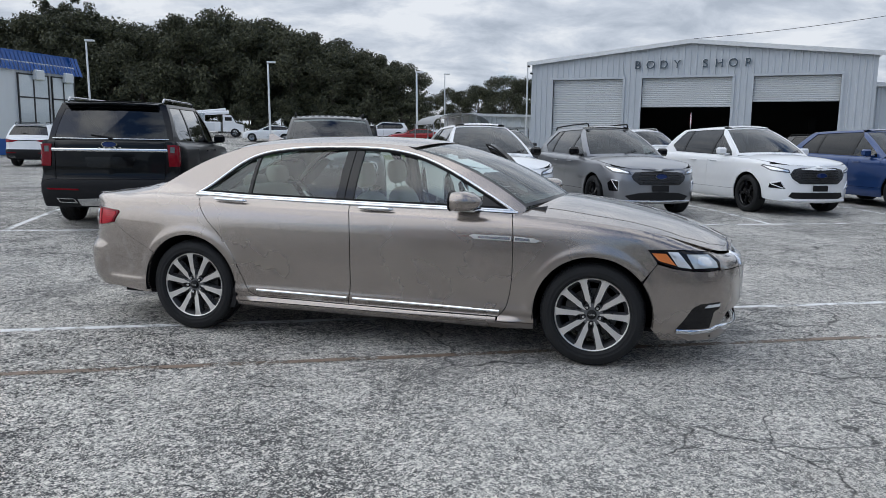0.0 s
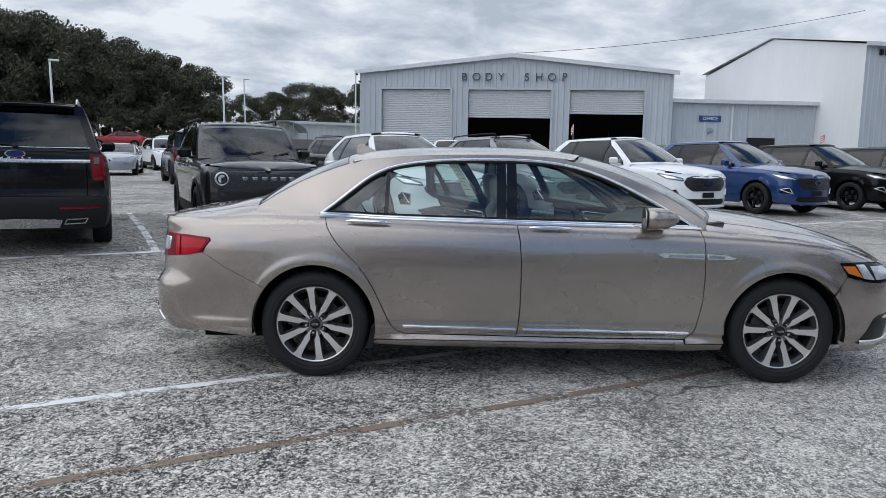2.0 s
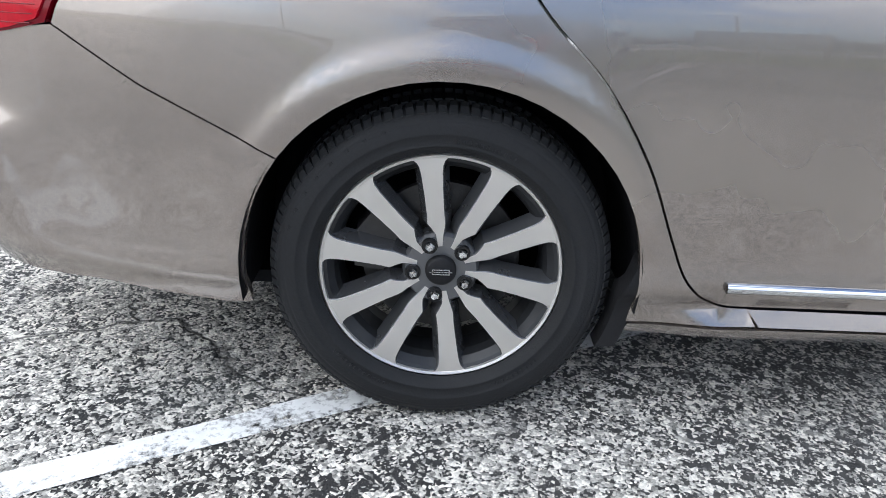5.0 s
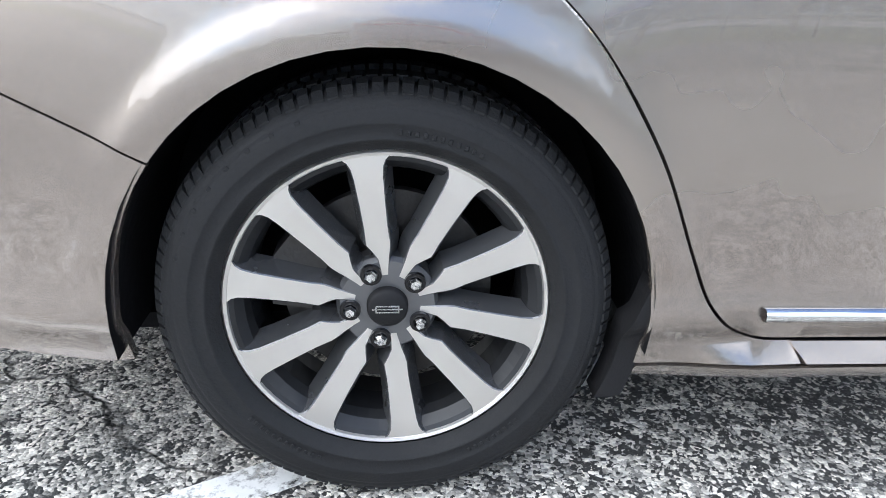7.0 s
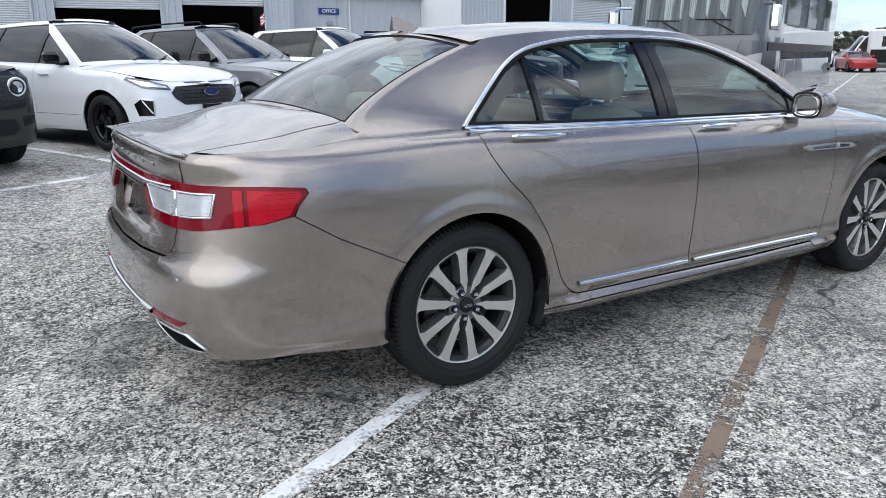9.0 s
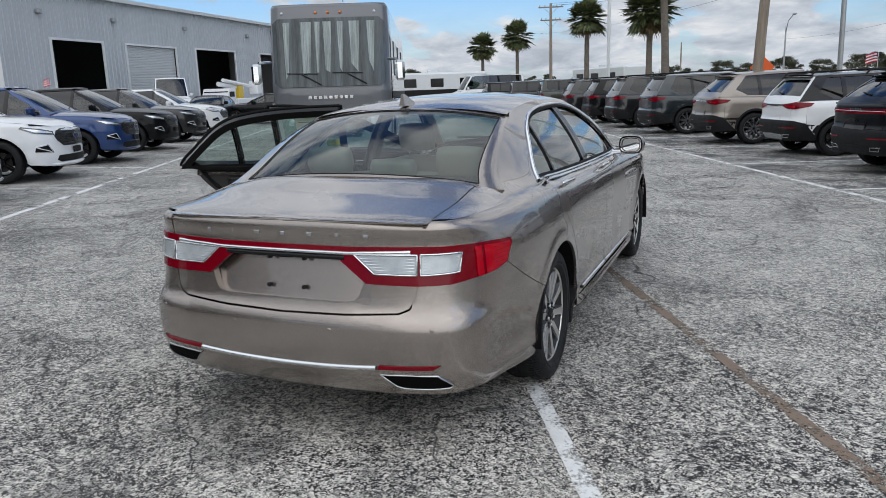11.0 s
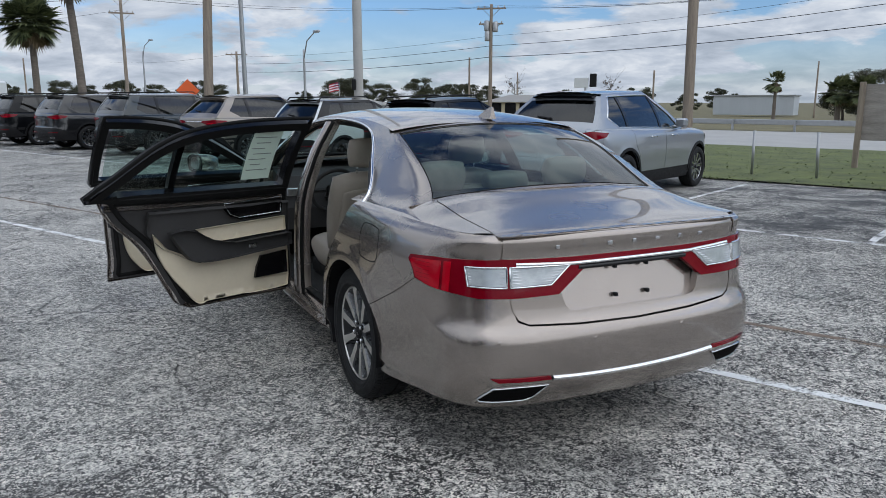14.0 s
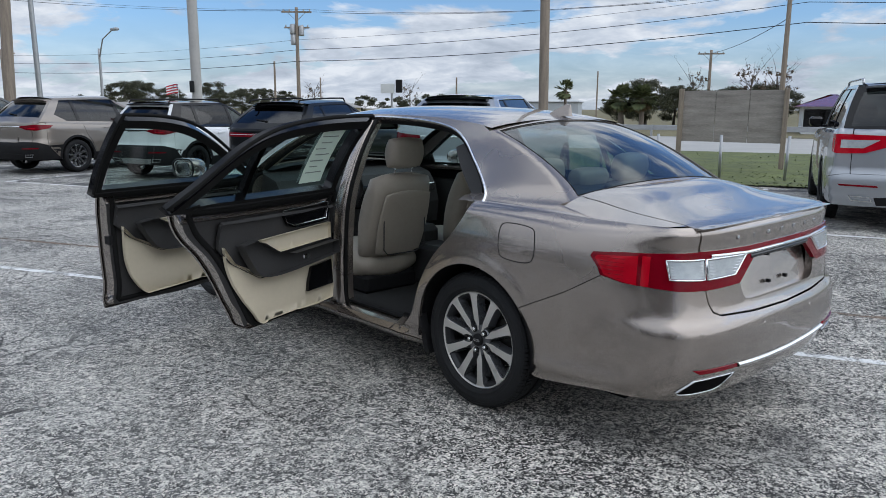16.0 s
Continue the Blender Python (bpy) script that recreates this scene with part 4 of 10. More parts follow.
QUARTER = (sxz([(-2.205, .795), (-2.189, .83), (-2.154, .872), (-2.164, .889), (-2.30, .898)]) + syz([(.80, .902), (.668, .903), (.668, 1.003)])
           + [(float(s_), float(HERO.f_zs(np.interp(s_, HERO.s, HERO.x)))) for s_ in np.linspace(SR(.683), S(-2.30), 12)] + sxz(shoulder(-2.28, -1.435, 16)
           + GAP_REAR[1:] + [(-.86, .268), (-1.112, .262)] + [p for p in arc(-1.497, .35, .385, -13, 143, 22)] + [(-2.05, .700)]))
FENDER = (GAP_F[::-1][:1] + [(.87, .262), (1.115, .262)] + [p for p in reversed(arc(1.497, .35, .385, 38, 193, 24))] + [(1.862, .664), (1.895, .710), (1.886, .728), (1.834, .797), (1.95, .799), (2.06, .798), (2.156, .791), (2.24, .781)]
          + shoulder(2.24, .945, 22) + GAP_F[1:-1])

front_door_hinge, rear_door_hinge = Vector((.965, .915, .6)), Vector((-.185, .915, .6))


def hero_panels():
    # hidden dark shell behind the panel gaps
    def shell(side, x0, x1, nm="inner_shell"):
        pts = sxz([(x0, .24), (x1, .24), (x1, zs_at(x1) - .02)] + [(x, zs_at(x) - .02) for x in np.linspace(x1, x0, 12)])
        return patch(nm, pts, low, .12, rim=0, offset=-.028, side=side)
    part("inner_shell", shell(-1, -1.10, 1.10), M["under"], car)
    for sd in (1, -1):
        part("quarter_panel", patch("quarter_panel", QUARTER, low, .020, gap=.002, side=sd), BODY, car)
        part("fender", patch("fender", sxz(FENDER), low, .022, gap=.002, side=sd), BODY, car)
        rk = [(-1.115, .258), (-1.115, .225), (-.9, .215), (.9, .205), (1.115, .215), (1.115, .258), (.86, .258), (-.84, .264)]
        part("sill", patch("sill", sxz(rk), low, .05, gap=.001, side=sd), BODY, car)
        up = [(-.876, .2965), (-.856, .268), (.86, .260), (.86, .286), (.3, .284), (-.5, .292)]
        part("sill_top", patch("sill_top", sxz(up), low, .05, gap=.001, side=sd, offset=.004), BODY, car)
        # wheel housings
        for xa in (-1.497, 1.497):
            b = Bag()
            n = 28
            ring = arc(xa, .35, .392, -9, 189, n)
            vs = [(x, sd * y, z) for y in (.950, .60) for x, z in ring]
            fs = [(i, i + 1, n + 2 + i, n + 1 + i) for i in range(n)]
            b.add(vs, fs)
            b.add([(x, sd * .60, z) for x, z in ring] + [(xa, sd * .60, .3)], [tuple(range(n + 1)) + (n + 1,)])
            part("wheel_housing", b.mesh("wheel_housing", True), M["under"], car)
        fl = patch("splash_flap", sxz(arc(-1.497, .35, .356, -25, -6, 8)[::-1] + arc(-1.497, .35, .392, -22, 8, 10)), lambda s_, z: low(s_, np.maximum(z, .29)) * [1, 1, 0] + np.stack([0 * np.asarray(s_), 0 * np.asarray(s_), np.asarray(z)], -1), .03, offset=-.004, rim=.05, side=sd)
        part("splash_flap", fl, M["trim"], car)
    # bumpers
    rb = (syz([(0, .262), (.55, .272)]) + sxz([(-2.2, .285), (-1.92, .265)]) + [(float(S(x)), z) for x, z in reversed(arc(-1.497, .35, .385, 143, 192, 8))] + sxz([(-2.05, .700), (-2.205, .795)])
          + syz([(.79, .757), (.650, .752), (.630, .74), (.618, .69), (.592, .650), (.545, .632), (.30, .618), (0, .612)]))
    part("rear_bumper", patch("rear_bumper", rb, low, .035, gap=.0015, both=True), BODY, car, "mocha grey painted rear bumper")
    fb = ([(float(S(x)), z) for x, z in arc(1.497, .35, .385, -10, 36, 8)] + sxz([(1.862, .662), (1.897, .707), (2.009, .678), (2.114, .664), (2.214, .661), (2.308, .664)]) + syz([(.42, .655), (.36, .60), (.34, .50), (.36, .42), (.5, .40), (.66, .38), (.72, .30), (.6, .24), (0, .23)], False)
          + syz([(0, .19), (.7, .19)], False) + sxz([(1.95, .20)]))
    part("front_bumper", patch("front_bumper", fb, low, .04, gap=.0015, both=True), BODY, car, "mocha grey painted front bumper")
    # mouth of the nose: grille and lower intake
    g = syz([(0, .43), (.35, .43), (.37, .52), (.40, .66), (.38, .74), (0, .76)], False)
    part("grille", patch("grille", g, low, .05, both=True, offset=-.01), M["gloss_black"], car, "dark mesh grille")
    b = Bag()
    for i in range(9):
        z = .46 + i * .033
        strip_along(b, syz([(y, z) for y in np.linspace(0, .36, 10)], False), low, -1, .012, .008)
        strip_along(b, syz([(y, z) for y in np.linspace(0, .36, 10)], False), low, -1, .012, .008, flip=-1)
    part("grille_bars", b.mesh("grille_bars", True), M["satin"], car)
    b = Bag()
    ol = syz([(0, .43), (.35, .43), (.375, .52), (.405, .66), (.385, .74), (0, .762)], False)
    for f in (1, -1):
        strip_along(b, resample(ol[:-1], .03), low, -1, .022, .012, flip=f)
    part("grille_surround", b.mesh("grille_surround", True), M["chrome"], car)
    fi = sxz([(2.035, .283), (2.129, .424), (2.175, .450), (2.336, .460), (2.337, .419), (2.262, .394), (2.25, .286)])
    for f in (1, -1):
        part("lower_intake", patch("lower_intake", fi, low, .05, side=f, offset=.002), M["gloss_black"], car)
        fg = sxz([(2.20, .425), (2.225, .445), (2.30, .449), (2.31, .430)])
        part("fog_lamp", patch("fog_lamp", fg, low, .03, side=f, offset=.006), M["lamp_led"], car)
    b = Bag()
    for f in (1, -1):
        strip_along(b, syz([(y, .255 + .02 * (y / .6) ** 2) for y in np.linspace(0, .60, 16)], False) + sxz([(2.33, .288), (2.26, .268), (2.15, .264), (2.035, .270)]), low, -1, .034, .012, flip=f)
    part("lip_moulding", b.mesh("lip_moulding", True), M["chrome"], car, "bright chrome lip on the front bumper")
    # hood, deck lid, quarter tops
    def top(x, y):
        return HERO.top(x, y)
    hx = [(1.06, .665), (1.2, .69), (1.5, .735), (1.8, .735), (2.05, .70), (2.22, .60), (2.33, .42), (2.37, .2), (2.38, 0)]
    part("hood", patch("hood", hx[::1] + [(x, -y) for x, y in hx[::-1]][1:] + [(1.09, -.4), (1.11, 0), (1.09, .4)], top, .05, sgn=1, gap=.002), BODY, car, "mocha grey metallic hood with a soft centre crease")
    for f in (1, -1):
        pts = [(1.02, .675)] + [(x, y + .006) for x, y in hx[1:6]] + [(2.27, .55)] + [(float(x), float(y) + .012) for x, y in zip(*[np.linspace(2.24, 1.0, 16), np.interp(np.linspace(2.24, 1.0, 16), HERO.mx, HERO.my)])]
        part("fender_top", patch("fender_top", [(x, y) for x, y in pts], top, .05, sgn=1, side=f, offset=-.001), BODY, car)
    rim_x = np.linspace(1.98, 2.49, 22)
    outer = [(float(x), float(y) + .012) for x, y in zip(rim_x, np.interp(rim_x, HERO.mx, HERO.my))]
    inner = [(x, y + .002) for x, y in hx if x > 2.0]
    cap = [(1.98, .71)] + inner[:-1] + [(2.383, 0)] + [(x, -y) for x, y in inner[:-1][::-1]] + [(1.98, -.71)] + [(x, -y) for x, y in outer] + outer[::-1]
    part("nose_cap", patch("nose_cap", cap, top, .04, sgn=1, rim=0, offset=-.002), BODY, car)
    nose = syz([(0, .765), (.38, .745), (.41, .66)], False) + sxz([(2.312, .666), (2.297, .72), (2.246, .782)]) + [(float(s_), float(HERO.f_zs(np.interp(s_, HERO.s, HERO.x)))) for s_ in np.linspace(S(2.25), SF(0), 12)]
    part("nose_panel", patch("nose_panel", nose, low, .04, both=True, gap=.001), BODY, car)
    ye = np.linspace(0, .652, 16)
    edge = low(np.array([float(SR(y)) for y in ye]), np.full(16, 1.002))
    dx = [(float(p[0]) + .004, float(y)) for p, y in zip(edge, ye)] + [(-2.2, .655), (-1.95, .652), (-1.90, .635), (-1.95, .3), (-1.962, 0)]
    deck = dx + [(x, -y) for x, y in dx[::-1]][1:-1]
    part("deck_lid", patch("deck_lid", deck, top, .02, sgn=1, gap=.0005), BODY, car, "mocha grey trunk lid top")
    lip = [Vector((p[0] + .004, f * y, p[2] - .004)) for f, p, y in [(-1, p, y) for p, y in list(zip(edge, ye))[:0:-1]] + [(1, p, y) for p, y in zip(edge, ye)]]
    part("lid_lip", Bag().tube(lip, .0075, 10).mesh("lid_lip", True), BODY, car)
    for f in (1, -1):
        part("lamp_pocket", patch("lamp_pocket", syz([(.60, .64), (.71, .64), (.71, .995), (.60, .995)]), low, .05, offset=-.007, rim=0, side=f), BODY, car)
    for f in (1, -1):
        xs = np.linspace(-2.545, -1.30, 20)
        pts = [(-2.545, .59), (-2.53, .654), (-2.2, .659), (-1.95, .657), (-1.89, .635), (-1.5, .72), (-1.30, .79)] + [(float(x), float(np.interp(x, HERO.mx, HERO.my)) + .012) for x in xs[::-1]]
        part("quarter_top", patch("quarter_top", pts, top, .05, sgn=1, side=f, offset=-.001, rim=0), BODY, car)
    # trunk lid face with the plate recess
    face = syz([(0, .617), (.30, .623), (.545, .637), (.589, .655), (.614, .692), (.626, .745), (.648, .80), (.662, .90), (.655, 1.004), (.3, 1.004), (0, 1.004)])
    rec = syz([(0, .672), (.30, .672), (.345, .68), (.365, .70), (.385, .755), (.40, .80), (.37, .845), (0, .852)])
    both = [(s_, z) for s_, z in face] + [(-s_, z) for s_, z in face[::-1]][1:-1]
    hole = [(s_, z) for s_, z in rec] + [(-s_, z) for s_, z in rec[::-1]][1:-1]
    part("trunk_lid", patch("trunk_lid", both, low, .035, holes=[hole], gap=.001, rim=.036), BODY, car, "mocha grey trunk lid face with an empty plate recess")
    part("plate_recess", patch("plate_recess", shrink(hole, -.004), lambda s_, z: low(s_, z) + np.stack([(np.asarray(z) - .66) * .12, np.zeros_like(s_), np.zeros_like(s_)], 1), .04, offset=-.030, rim=0), BODY, car)
    for y in (-.089, .089):
        for z in (.838, .715):
            p = offset_line([(SR(abs(y)), z)], low, -1, -.022)[0]
            part("plate_screw", Bag().box(p[0], math.copysign(p[1], y), p[2], .020, .016, .016, 0, None, .002).mesh("plate_screw"), M["trim"], car)
    p = offset_line([(0, .848)], low, -1, -.006)[0]
    part("rear_camera_pod", Bag().box(p[0], 0, p[2] + .004, .03, .075, .022, 0, None, .006).mesh("rear_camera_pod"), M["gloss_black"], car)


def hero_lights():
    # tail lamps: red body wrapping the corner, clear lamp, bright surround, bar across the lid
    red = syz([(.275, .845), (.40, .750), (.62, .746), (.77, .750)]) + sxz([(-2.30, .775), (-2.209, .797), (-2.192, .83), (-2.157, .872), (-2.167, .890), (-2.30, .901)]) + syz([(.80, .905), (.655, .906), (.30, .879)])
    part("tail_lamp", patch("tail_lamp", red, low, .03, offset=.008, rim=.02, side=1), M["dark_red"], car, "red wrap-round tail lamp")
    part("tail_lamp", patch("tail_lamp", red, low, .03, offset=.008, rim=.02, side=-1), M["dark_red"], car, "red wrap-round tail lamp")
    bar = syz([(0, .900), (.32, .900), (.67, .907), (.67, .886), (.30, .878), (0, .876)])
    part("tail_lamp_bar", patch("tail_lamp_bar", bar, low, .03, offset=.007, both=True), M["dark_red"], car, "dark red lamp bar across the trunk")
    b, d = Bag(), Bag()
    for f in (1, -1):
        strip_along(b, syz([(y, .872) for y in np.linspace(0, .33, 12)]) + syz([(.40, .876), (.50, .88), (.60, .884)]), low, -1, .018, .016, flip=f)
        strip_along(d, syz([(y, .853) for y in np.linspace(0, .30, 12)]), low, -1, .022, .012, flip=f)
        for lens in (syz([(.345, .868), (.437, .792), (.626, .790), (.628, .873)]), syz([(.644, .874), (.642, .790)]) + sxz([(-2.484, .798), (-2.466, .876)])):
            q = resample(lens, .03)
            strip_along(b, q + q[:1], low, -1, .010, .016, flip=f)
    part("tail_moulding", b.mesh("tail_moulding", True), M["chrome"], car, "bright chrome strip between the tail lamps")
    part("tail_strip", d.mesh("tail_strip", True), M["gloss_black"], car)
    for f in (1, -1):
        for lens in (syz([(.352, .864), (.440, .797), (.622, .795), (.624, .868)]), syz([(.648, .869), (.646, .795)]) + sxz([(-2.488, .803), (-2.472, .871)])):
            part("lamp_lens", patch("lamp_lens", lens, low, .03, offset=.013, rim=.01, side=f), M["clear_lens"], car, "clear reversing lamp lens")
            b = Bag()
            for k in range(1, 6):
                u = k / 6
                (y0, z0), (y1, z1), (y2, z2), (y3, z3) = lens
                strip_along(b, [(y0 + (y1 - y0) * u + .01, z0 + (z1 - z0) * u), (y3 + (y2 - y3) * u - .008, z3 + (z2 - z3) * u)], low, -1, .006, .017, flip=f)
            part("lens_rib", b.mesh("lens_rib", True), M["lamp_led"], car)
        # the lit red field round the corner, with its light guide and ribs
        field = sxz([(-2.352, .770), (-2.28, .784), (-2.222, .803), (-2.205, .832), (-2.178, .867), (-2.188, .879), (-2.352, .889)])
        part("red_field", patch("red_field", field, low, .03, offset=.012, rim=.006, side=f), M["red_lens"], car, "bright red lamp field")
        guide = sxz([(-2.400, .768), (-2.368, .770), (-2.368, .890), (-2.400, .890)])
        part("light_guide", patch("light_guide", guide, low, .02, offset=.014, rim=.006, side=f), M["red_lens"], car)
        b = Bag()
        for k in range(6):
            z = .792 + .016 * k
            strip_along(b, sxz([(-2.30, z), (-2.25, z + .001), (-2.235 + .008 * k, z + .002)]), low, -1, .004, .014, flip=f)
        part("lens_rib", b.mesh("lens_rib", True), M["dark_red"], car)
        # bumper reflector and chrome line
        rf = syz([(.450, .402), (.680, .408), (.712, .426), (.458, .420)])
        part("reflector", patch("reflector", rf, low, .03, offset=.006, side=f), M["dark_red"], car, "red rear reflector")
        ex = curve_through([(.462, .378), (.492, .352), (.525, .322)], 3) + curve_through([(.56, .312), (.67, .312), (.750, .316)], 3) + curve_through([(.765, .326), (.735, .352), (.70, .380)], 3) + [(.59, .382)]
        # no opening is cut: a black patch paints the hollow's shade
        part("exhaust_outlet", patch("exhaust_outlet", syz(ex), low, .02, offset=.004, rim=.01, side=f), M["outlet_shade"], car, "dark exhaust outlet")
        b = Bag()
        q = resample(syz(ex), .015)
        strip_along(b, q + q[:1], low, -1, .007, .008, flip=f)
        part("exhaust_surround", b.mesh("exhaust_surround", True), M["satin"], car, "thin bright rim of the exhaust outlet")
        for y, z in ((.68, .575), (.24, .555)):
            p = offset_line([(float(SR(y)), z)], low, -1, .0)[0]
            part("parking_sensor", Bag().lathe([(.001, -.003), (.009, -.003), (.011, .002)], 16, axis='x', centre=(p[0] + .002, f * p[1], p[2])).mesh("parking_sensor", True), BODY, car)
    b = Bag()
    for f in (1, -1):
        strip_along(b, syz([(y, 0.392 + .016 * (y / .45) ** 2) for y in np.linspace(0, .445, 14)]), low, -1, .020, .014, flip=f)
    part("bumper_moulding", b.mesh("bumper_moulding", True), M["chrome"], car, "chrome strip along the rear bumper")
    # headlamps
    for f in (1, -1):
        hl = sxz([(1.836, .795), (1.886, .727), (2.009, .681), (2.114, .667), (2.214, .664), (2.306, .668), (2.293, .72), (2.243, .777), (2.156, .788), (2.06, .795), (1.95, .796)])
        lamp = part("headlamp", patch("headlamp", hl, low, .025, offset=.001, side=f), M["gloss_black"], car, "swept clear headlamp with an amber corner")
        for nm, pts, mt, lb in (("amber_lens", [(1.856, .778), (1.945, .776), (2.010, .700), (1.900, .731)], "amber", "amber turn lamp"),
                                ("light_guide", [(1.955, .787), (2.022, .785), (2.108, .682), (2.020, .694)], "lamp_led", "bright ribbed light guide"),
                                ("projector", [(2.075, .772), (2.225, .766), (2.272, .716), (2.280, .684), (2.125, .682)], "clear_lens", "clear glass over the projector"),
                                ("projector_eye", [(2.15, .755), (2.215, .75), (2.245, .715), (2.235, .695), (2.16, .695), (2.14, .72)], "lamp_led", "")):
            part(nm, patch(nm, sxz(pts), low, .025, offset=.004 if nm != "projector_eye" else .007, rim=.004, side=f), M[mt], lamp, lb)
    # raised letters on the lid become plain bars
    b = Bag()
    for i, w in enumerate((.030, .008, .040, .034, .040, .030, .040)):
        y = .40 - i * .133
        p = offset_line([(float(SR(abs(y))), .945)], low, -1, .004)[0]
        part("lid_mark", Bag().box(p[0] + .003, math.copysign(p[1], y), p[2], .006, w * .62, .017, 0, None, .002).mesh("lid_mark"), M["satin"], car, "small bright mark on the trunk lid")


DLO = (curve_through([(-1.47, 1.048), (-1.38, 1.115), (-1.27, 1.205), (-1.17, 1.28), (-1.05, 1.338), (-.90, 1.372), (-.70, 1.394), (-.45, 1.404), (-.2, 1.404), (0, 1.392), (.18, 1.362), (.34, 1.312), (.50, 1.243), (.66, 1.16), (.80, 1.082), (.93, 1.005)], 3)
       + [(x, zs_at(x) + .012) for x in np.linspace(.95, -1.40, 24)])


def cut_dlo(x0, x1, lean=0.0):
    """The part of the side window between two upright lines."""
    def clip(poly, keep, cut):
        res = []
        for a, b_ in zip(poly, poly[1:] + poly[:1]):
            ka, kb = keep(a), keep(b_)
            if ka:
                res.append(a)
            if ka != kb:
                res.append(cut(a, b_))
        return res
    def at(xc):
        def cut(a, b_):
            fa, fb = a[0] - xc - lean * (a[1] - 1.2), b_[0] - xc - lean * (b_[1] - 1.2)
            t = fa / (fa - fb)
            return (a[0] + (b_[0] - a[0]) * t, a[1] + (b_[1] - a[1]) * t)
        return cut
    p = clip(DLO, lambda q: q[0] - lean * (q[1] - 1.2) >= x0, at(x0))
    return clip(p, lambda q: q[0] - lean * (q[1] - 1.2) <= x1, at(x1))


def pillar_bend(v2, nrm):
    """Rounds the rear pillars between the back window and the cabin's side."""
    q, t = v2[:, 0], v2[:, 1]
    p, e = HERO.rear_pane(q, t), .01
    w = step_up(np.abs(q), .855 + .07 * t, 1.0)[:, None]
    dx = (HERO.gs(p[:, 0] + e, p[:, 2])[:, 1] - HERO.gs(p[:, 0] - e, p[:, 2])[:, 1]) / (2 * e)
    dz = (HERO.gs(p[:, 0], p[:, 2] + e)[:, 1] - HERO.gs(p[:, 0], p[:, 2] - e)[:, 1]) / (2 * e)
    side = np.stack([-dx, np.sign(q), -dz], 1)
    n = nrm * (1 - w) + side / np.linalg.norm(side, axis=1, keepdims=True) * w
    return n / np.linalg.norm(n, axis=1, keepdims=True)


def hero_cabin():
    gs = HERO.gs
    up = HERO.upper_outline()
    part("cabin_side", patch("cabin_side", up, gs, .035, holes=[DLO], side=-1, rim=.03), BODY, car, "roof rail and pillars in mocha grey")
    # left side: pillars stay, the doors carry their own frames
    left = (curve_through([(-1.47, 1.02), (-1.46, 1.06), (-1.38, 1.135), (-1.27, 1.225), (-1.17, 1.30), (-1.05, 1.358), (-.90, 1.390), (-.70, 1.410), (-.45, 1.419), (-.2, 1.418), (0, 1.406), (.18, 1.376), (.34, 1.326), (.50, 1.258), (.66, 1.176), (.80, 1.10), (.96, 1.0)], 3))
    opening = [(x, z) for x, z in left] + [(x, zs_at(x) - .005) for x in np.linspace(.96, -1.45, 16)]
    me = patch("cabin_side", up, gs, .035, holes=[opening], side=1, rim=.05)
    bm = bmesh.new()
    bm.from_mesh(me)
    # the strip below the opening belongs to the open doors
    bmesh.ops.delete(bm, geom=[f for f in bm.faces if all(-1.42 < v.co.x < .93 and v.co.z < zs_at(v.co.x) + .013 for v in f.verts)], context='FACES')
    bm.to_mesh(me)
    bm.free()
    part("cabin_side", me, BODY, car, "roof rail and pillars in mocha grey")
    qs = np.linspace(-1, 1, 16)
    xb, xf = HERO.rear_pane(qs, np.ones(16))[:, 0], HERO.front_pane(qs, np.ones(16))[:, 0]
    outline = [(float(x), float(q)) for x, q in zip(xb, qs)] + [(float(x), float(q)) for x, q in zip(xf[::-1], qs[::-1])]
    part("roof", patch("roof", outline[::-1], HERO.roof, .06, sgn=1, rim=.0), BODY, car, "mocha grey roof panel")
    part("headliner", patch("headliner", outline[::-1], HERO.roof, .15, sgn=1, rim=.0, offset=-.035), M["cream"], car)
    full = [(-1, 0), (1, 0), (1, 1), (-1, 1)]
    part("rear_window", patch("rear_window", [(-.865, .02), (.865, .02), (.935, .965), (-.935, .965)], HERO.rear_pane, .06, sgn=-1, rim=.004, offset=-.004), M["rear_tint"], car, "tinted rear window").visible_shadow = False
    part("rear_window_band", patch("rear_window_band", full, HERO.rear_pane, .05, sgn=-1, rim=.01, holes=[[(-.855, .03), (.855, .03), (.925, .955), (-.925, .955)]], bend=pillar_bend), BODY, car)
    b = Bag()
    rg = resample([(-.857, .028), (.857, .028), (.927, .957), (-.927, .957)], .05)
    strip_along(b, rg + rg[:1], HERO.rear_pane, -1, .006, .002)
    part("rear_window_seal", b.mesh("rear_window_seal", True), M["seal"], car)
    part("windscreen", patch("windscreen", [(-.965, .03), (.965, .03), (.945, .965), (-.945, .965)], HERO.front_pane, .06, sgn=1, rim=.004, offset=.001), M["tint"], car, "clear windscreen").visible_shadow = False
    part("windscreen_band", patch("windscreen_band", full, HERO.front_pane, .05, sgn=1, rim=.01, holes=[[(-.95, .05), (.95, .05), (.93, .95), (-.93, .95)]]), M["gloss_black"], car)
    part("cowl_panel", patch("cowl_panel", [(.9, -.66), (1.06, -.66), (1.10, -.4), (1.12, 0), (1.10, .4), (1.06, .66), (.9, .66)], HERO.top, .08, sgn=1, offset=-.012, rim=0), M["trim"], car)
    for f in (1, -1):
        b = Bag()
        b.tube([(1.13, f * .05, 1.095), (1.06, f * .35, 1.10), (.985, f * .58, 1.105)], .008, 6)
        b.tube([(1.16, f * .02, 1.075), (1.13, f * .05, 1.095)], .01, 6)
        part("wiper", b.mesh("wiper", True), M["trim"], car)
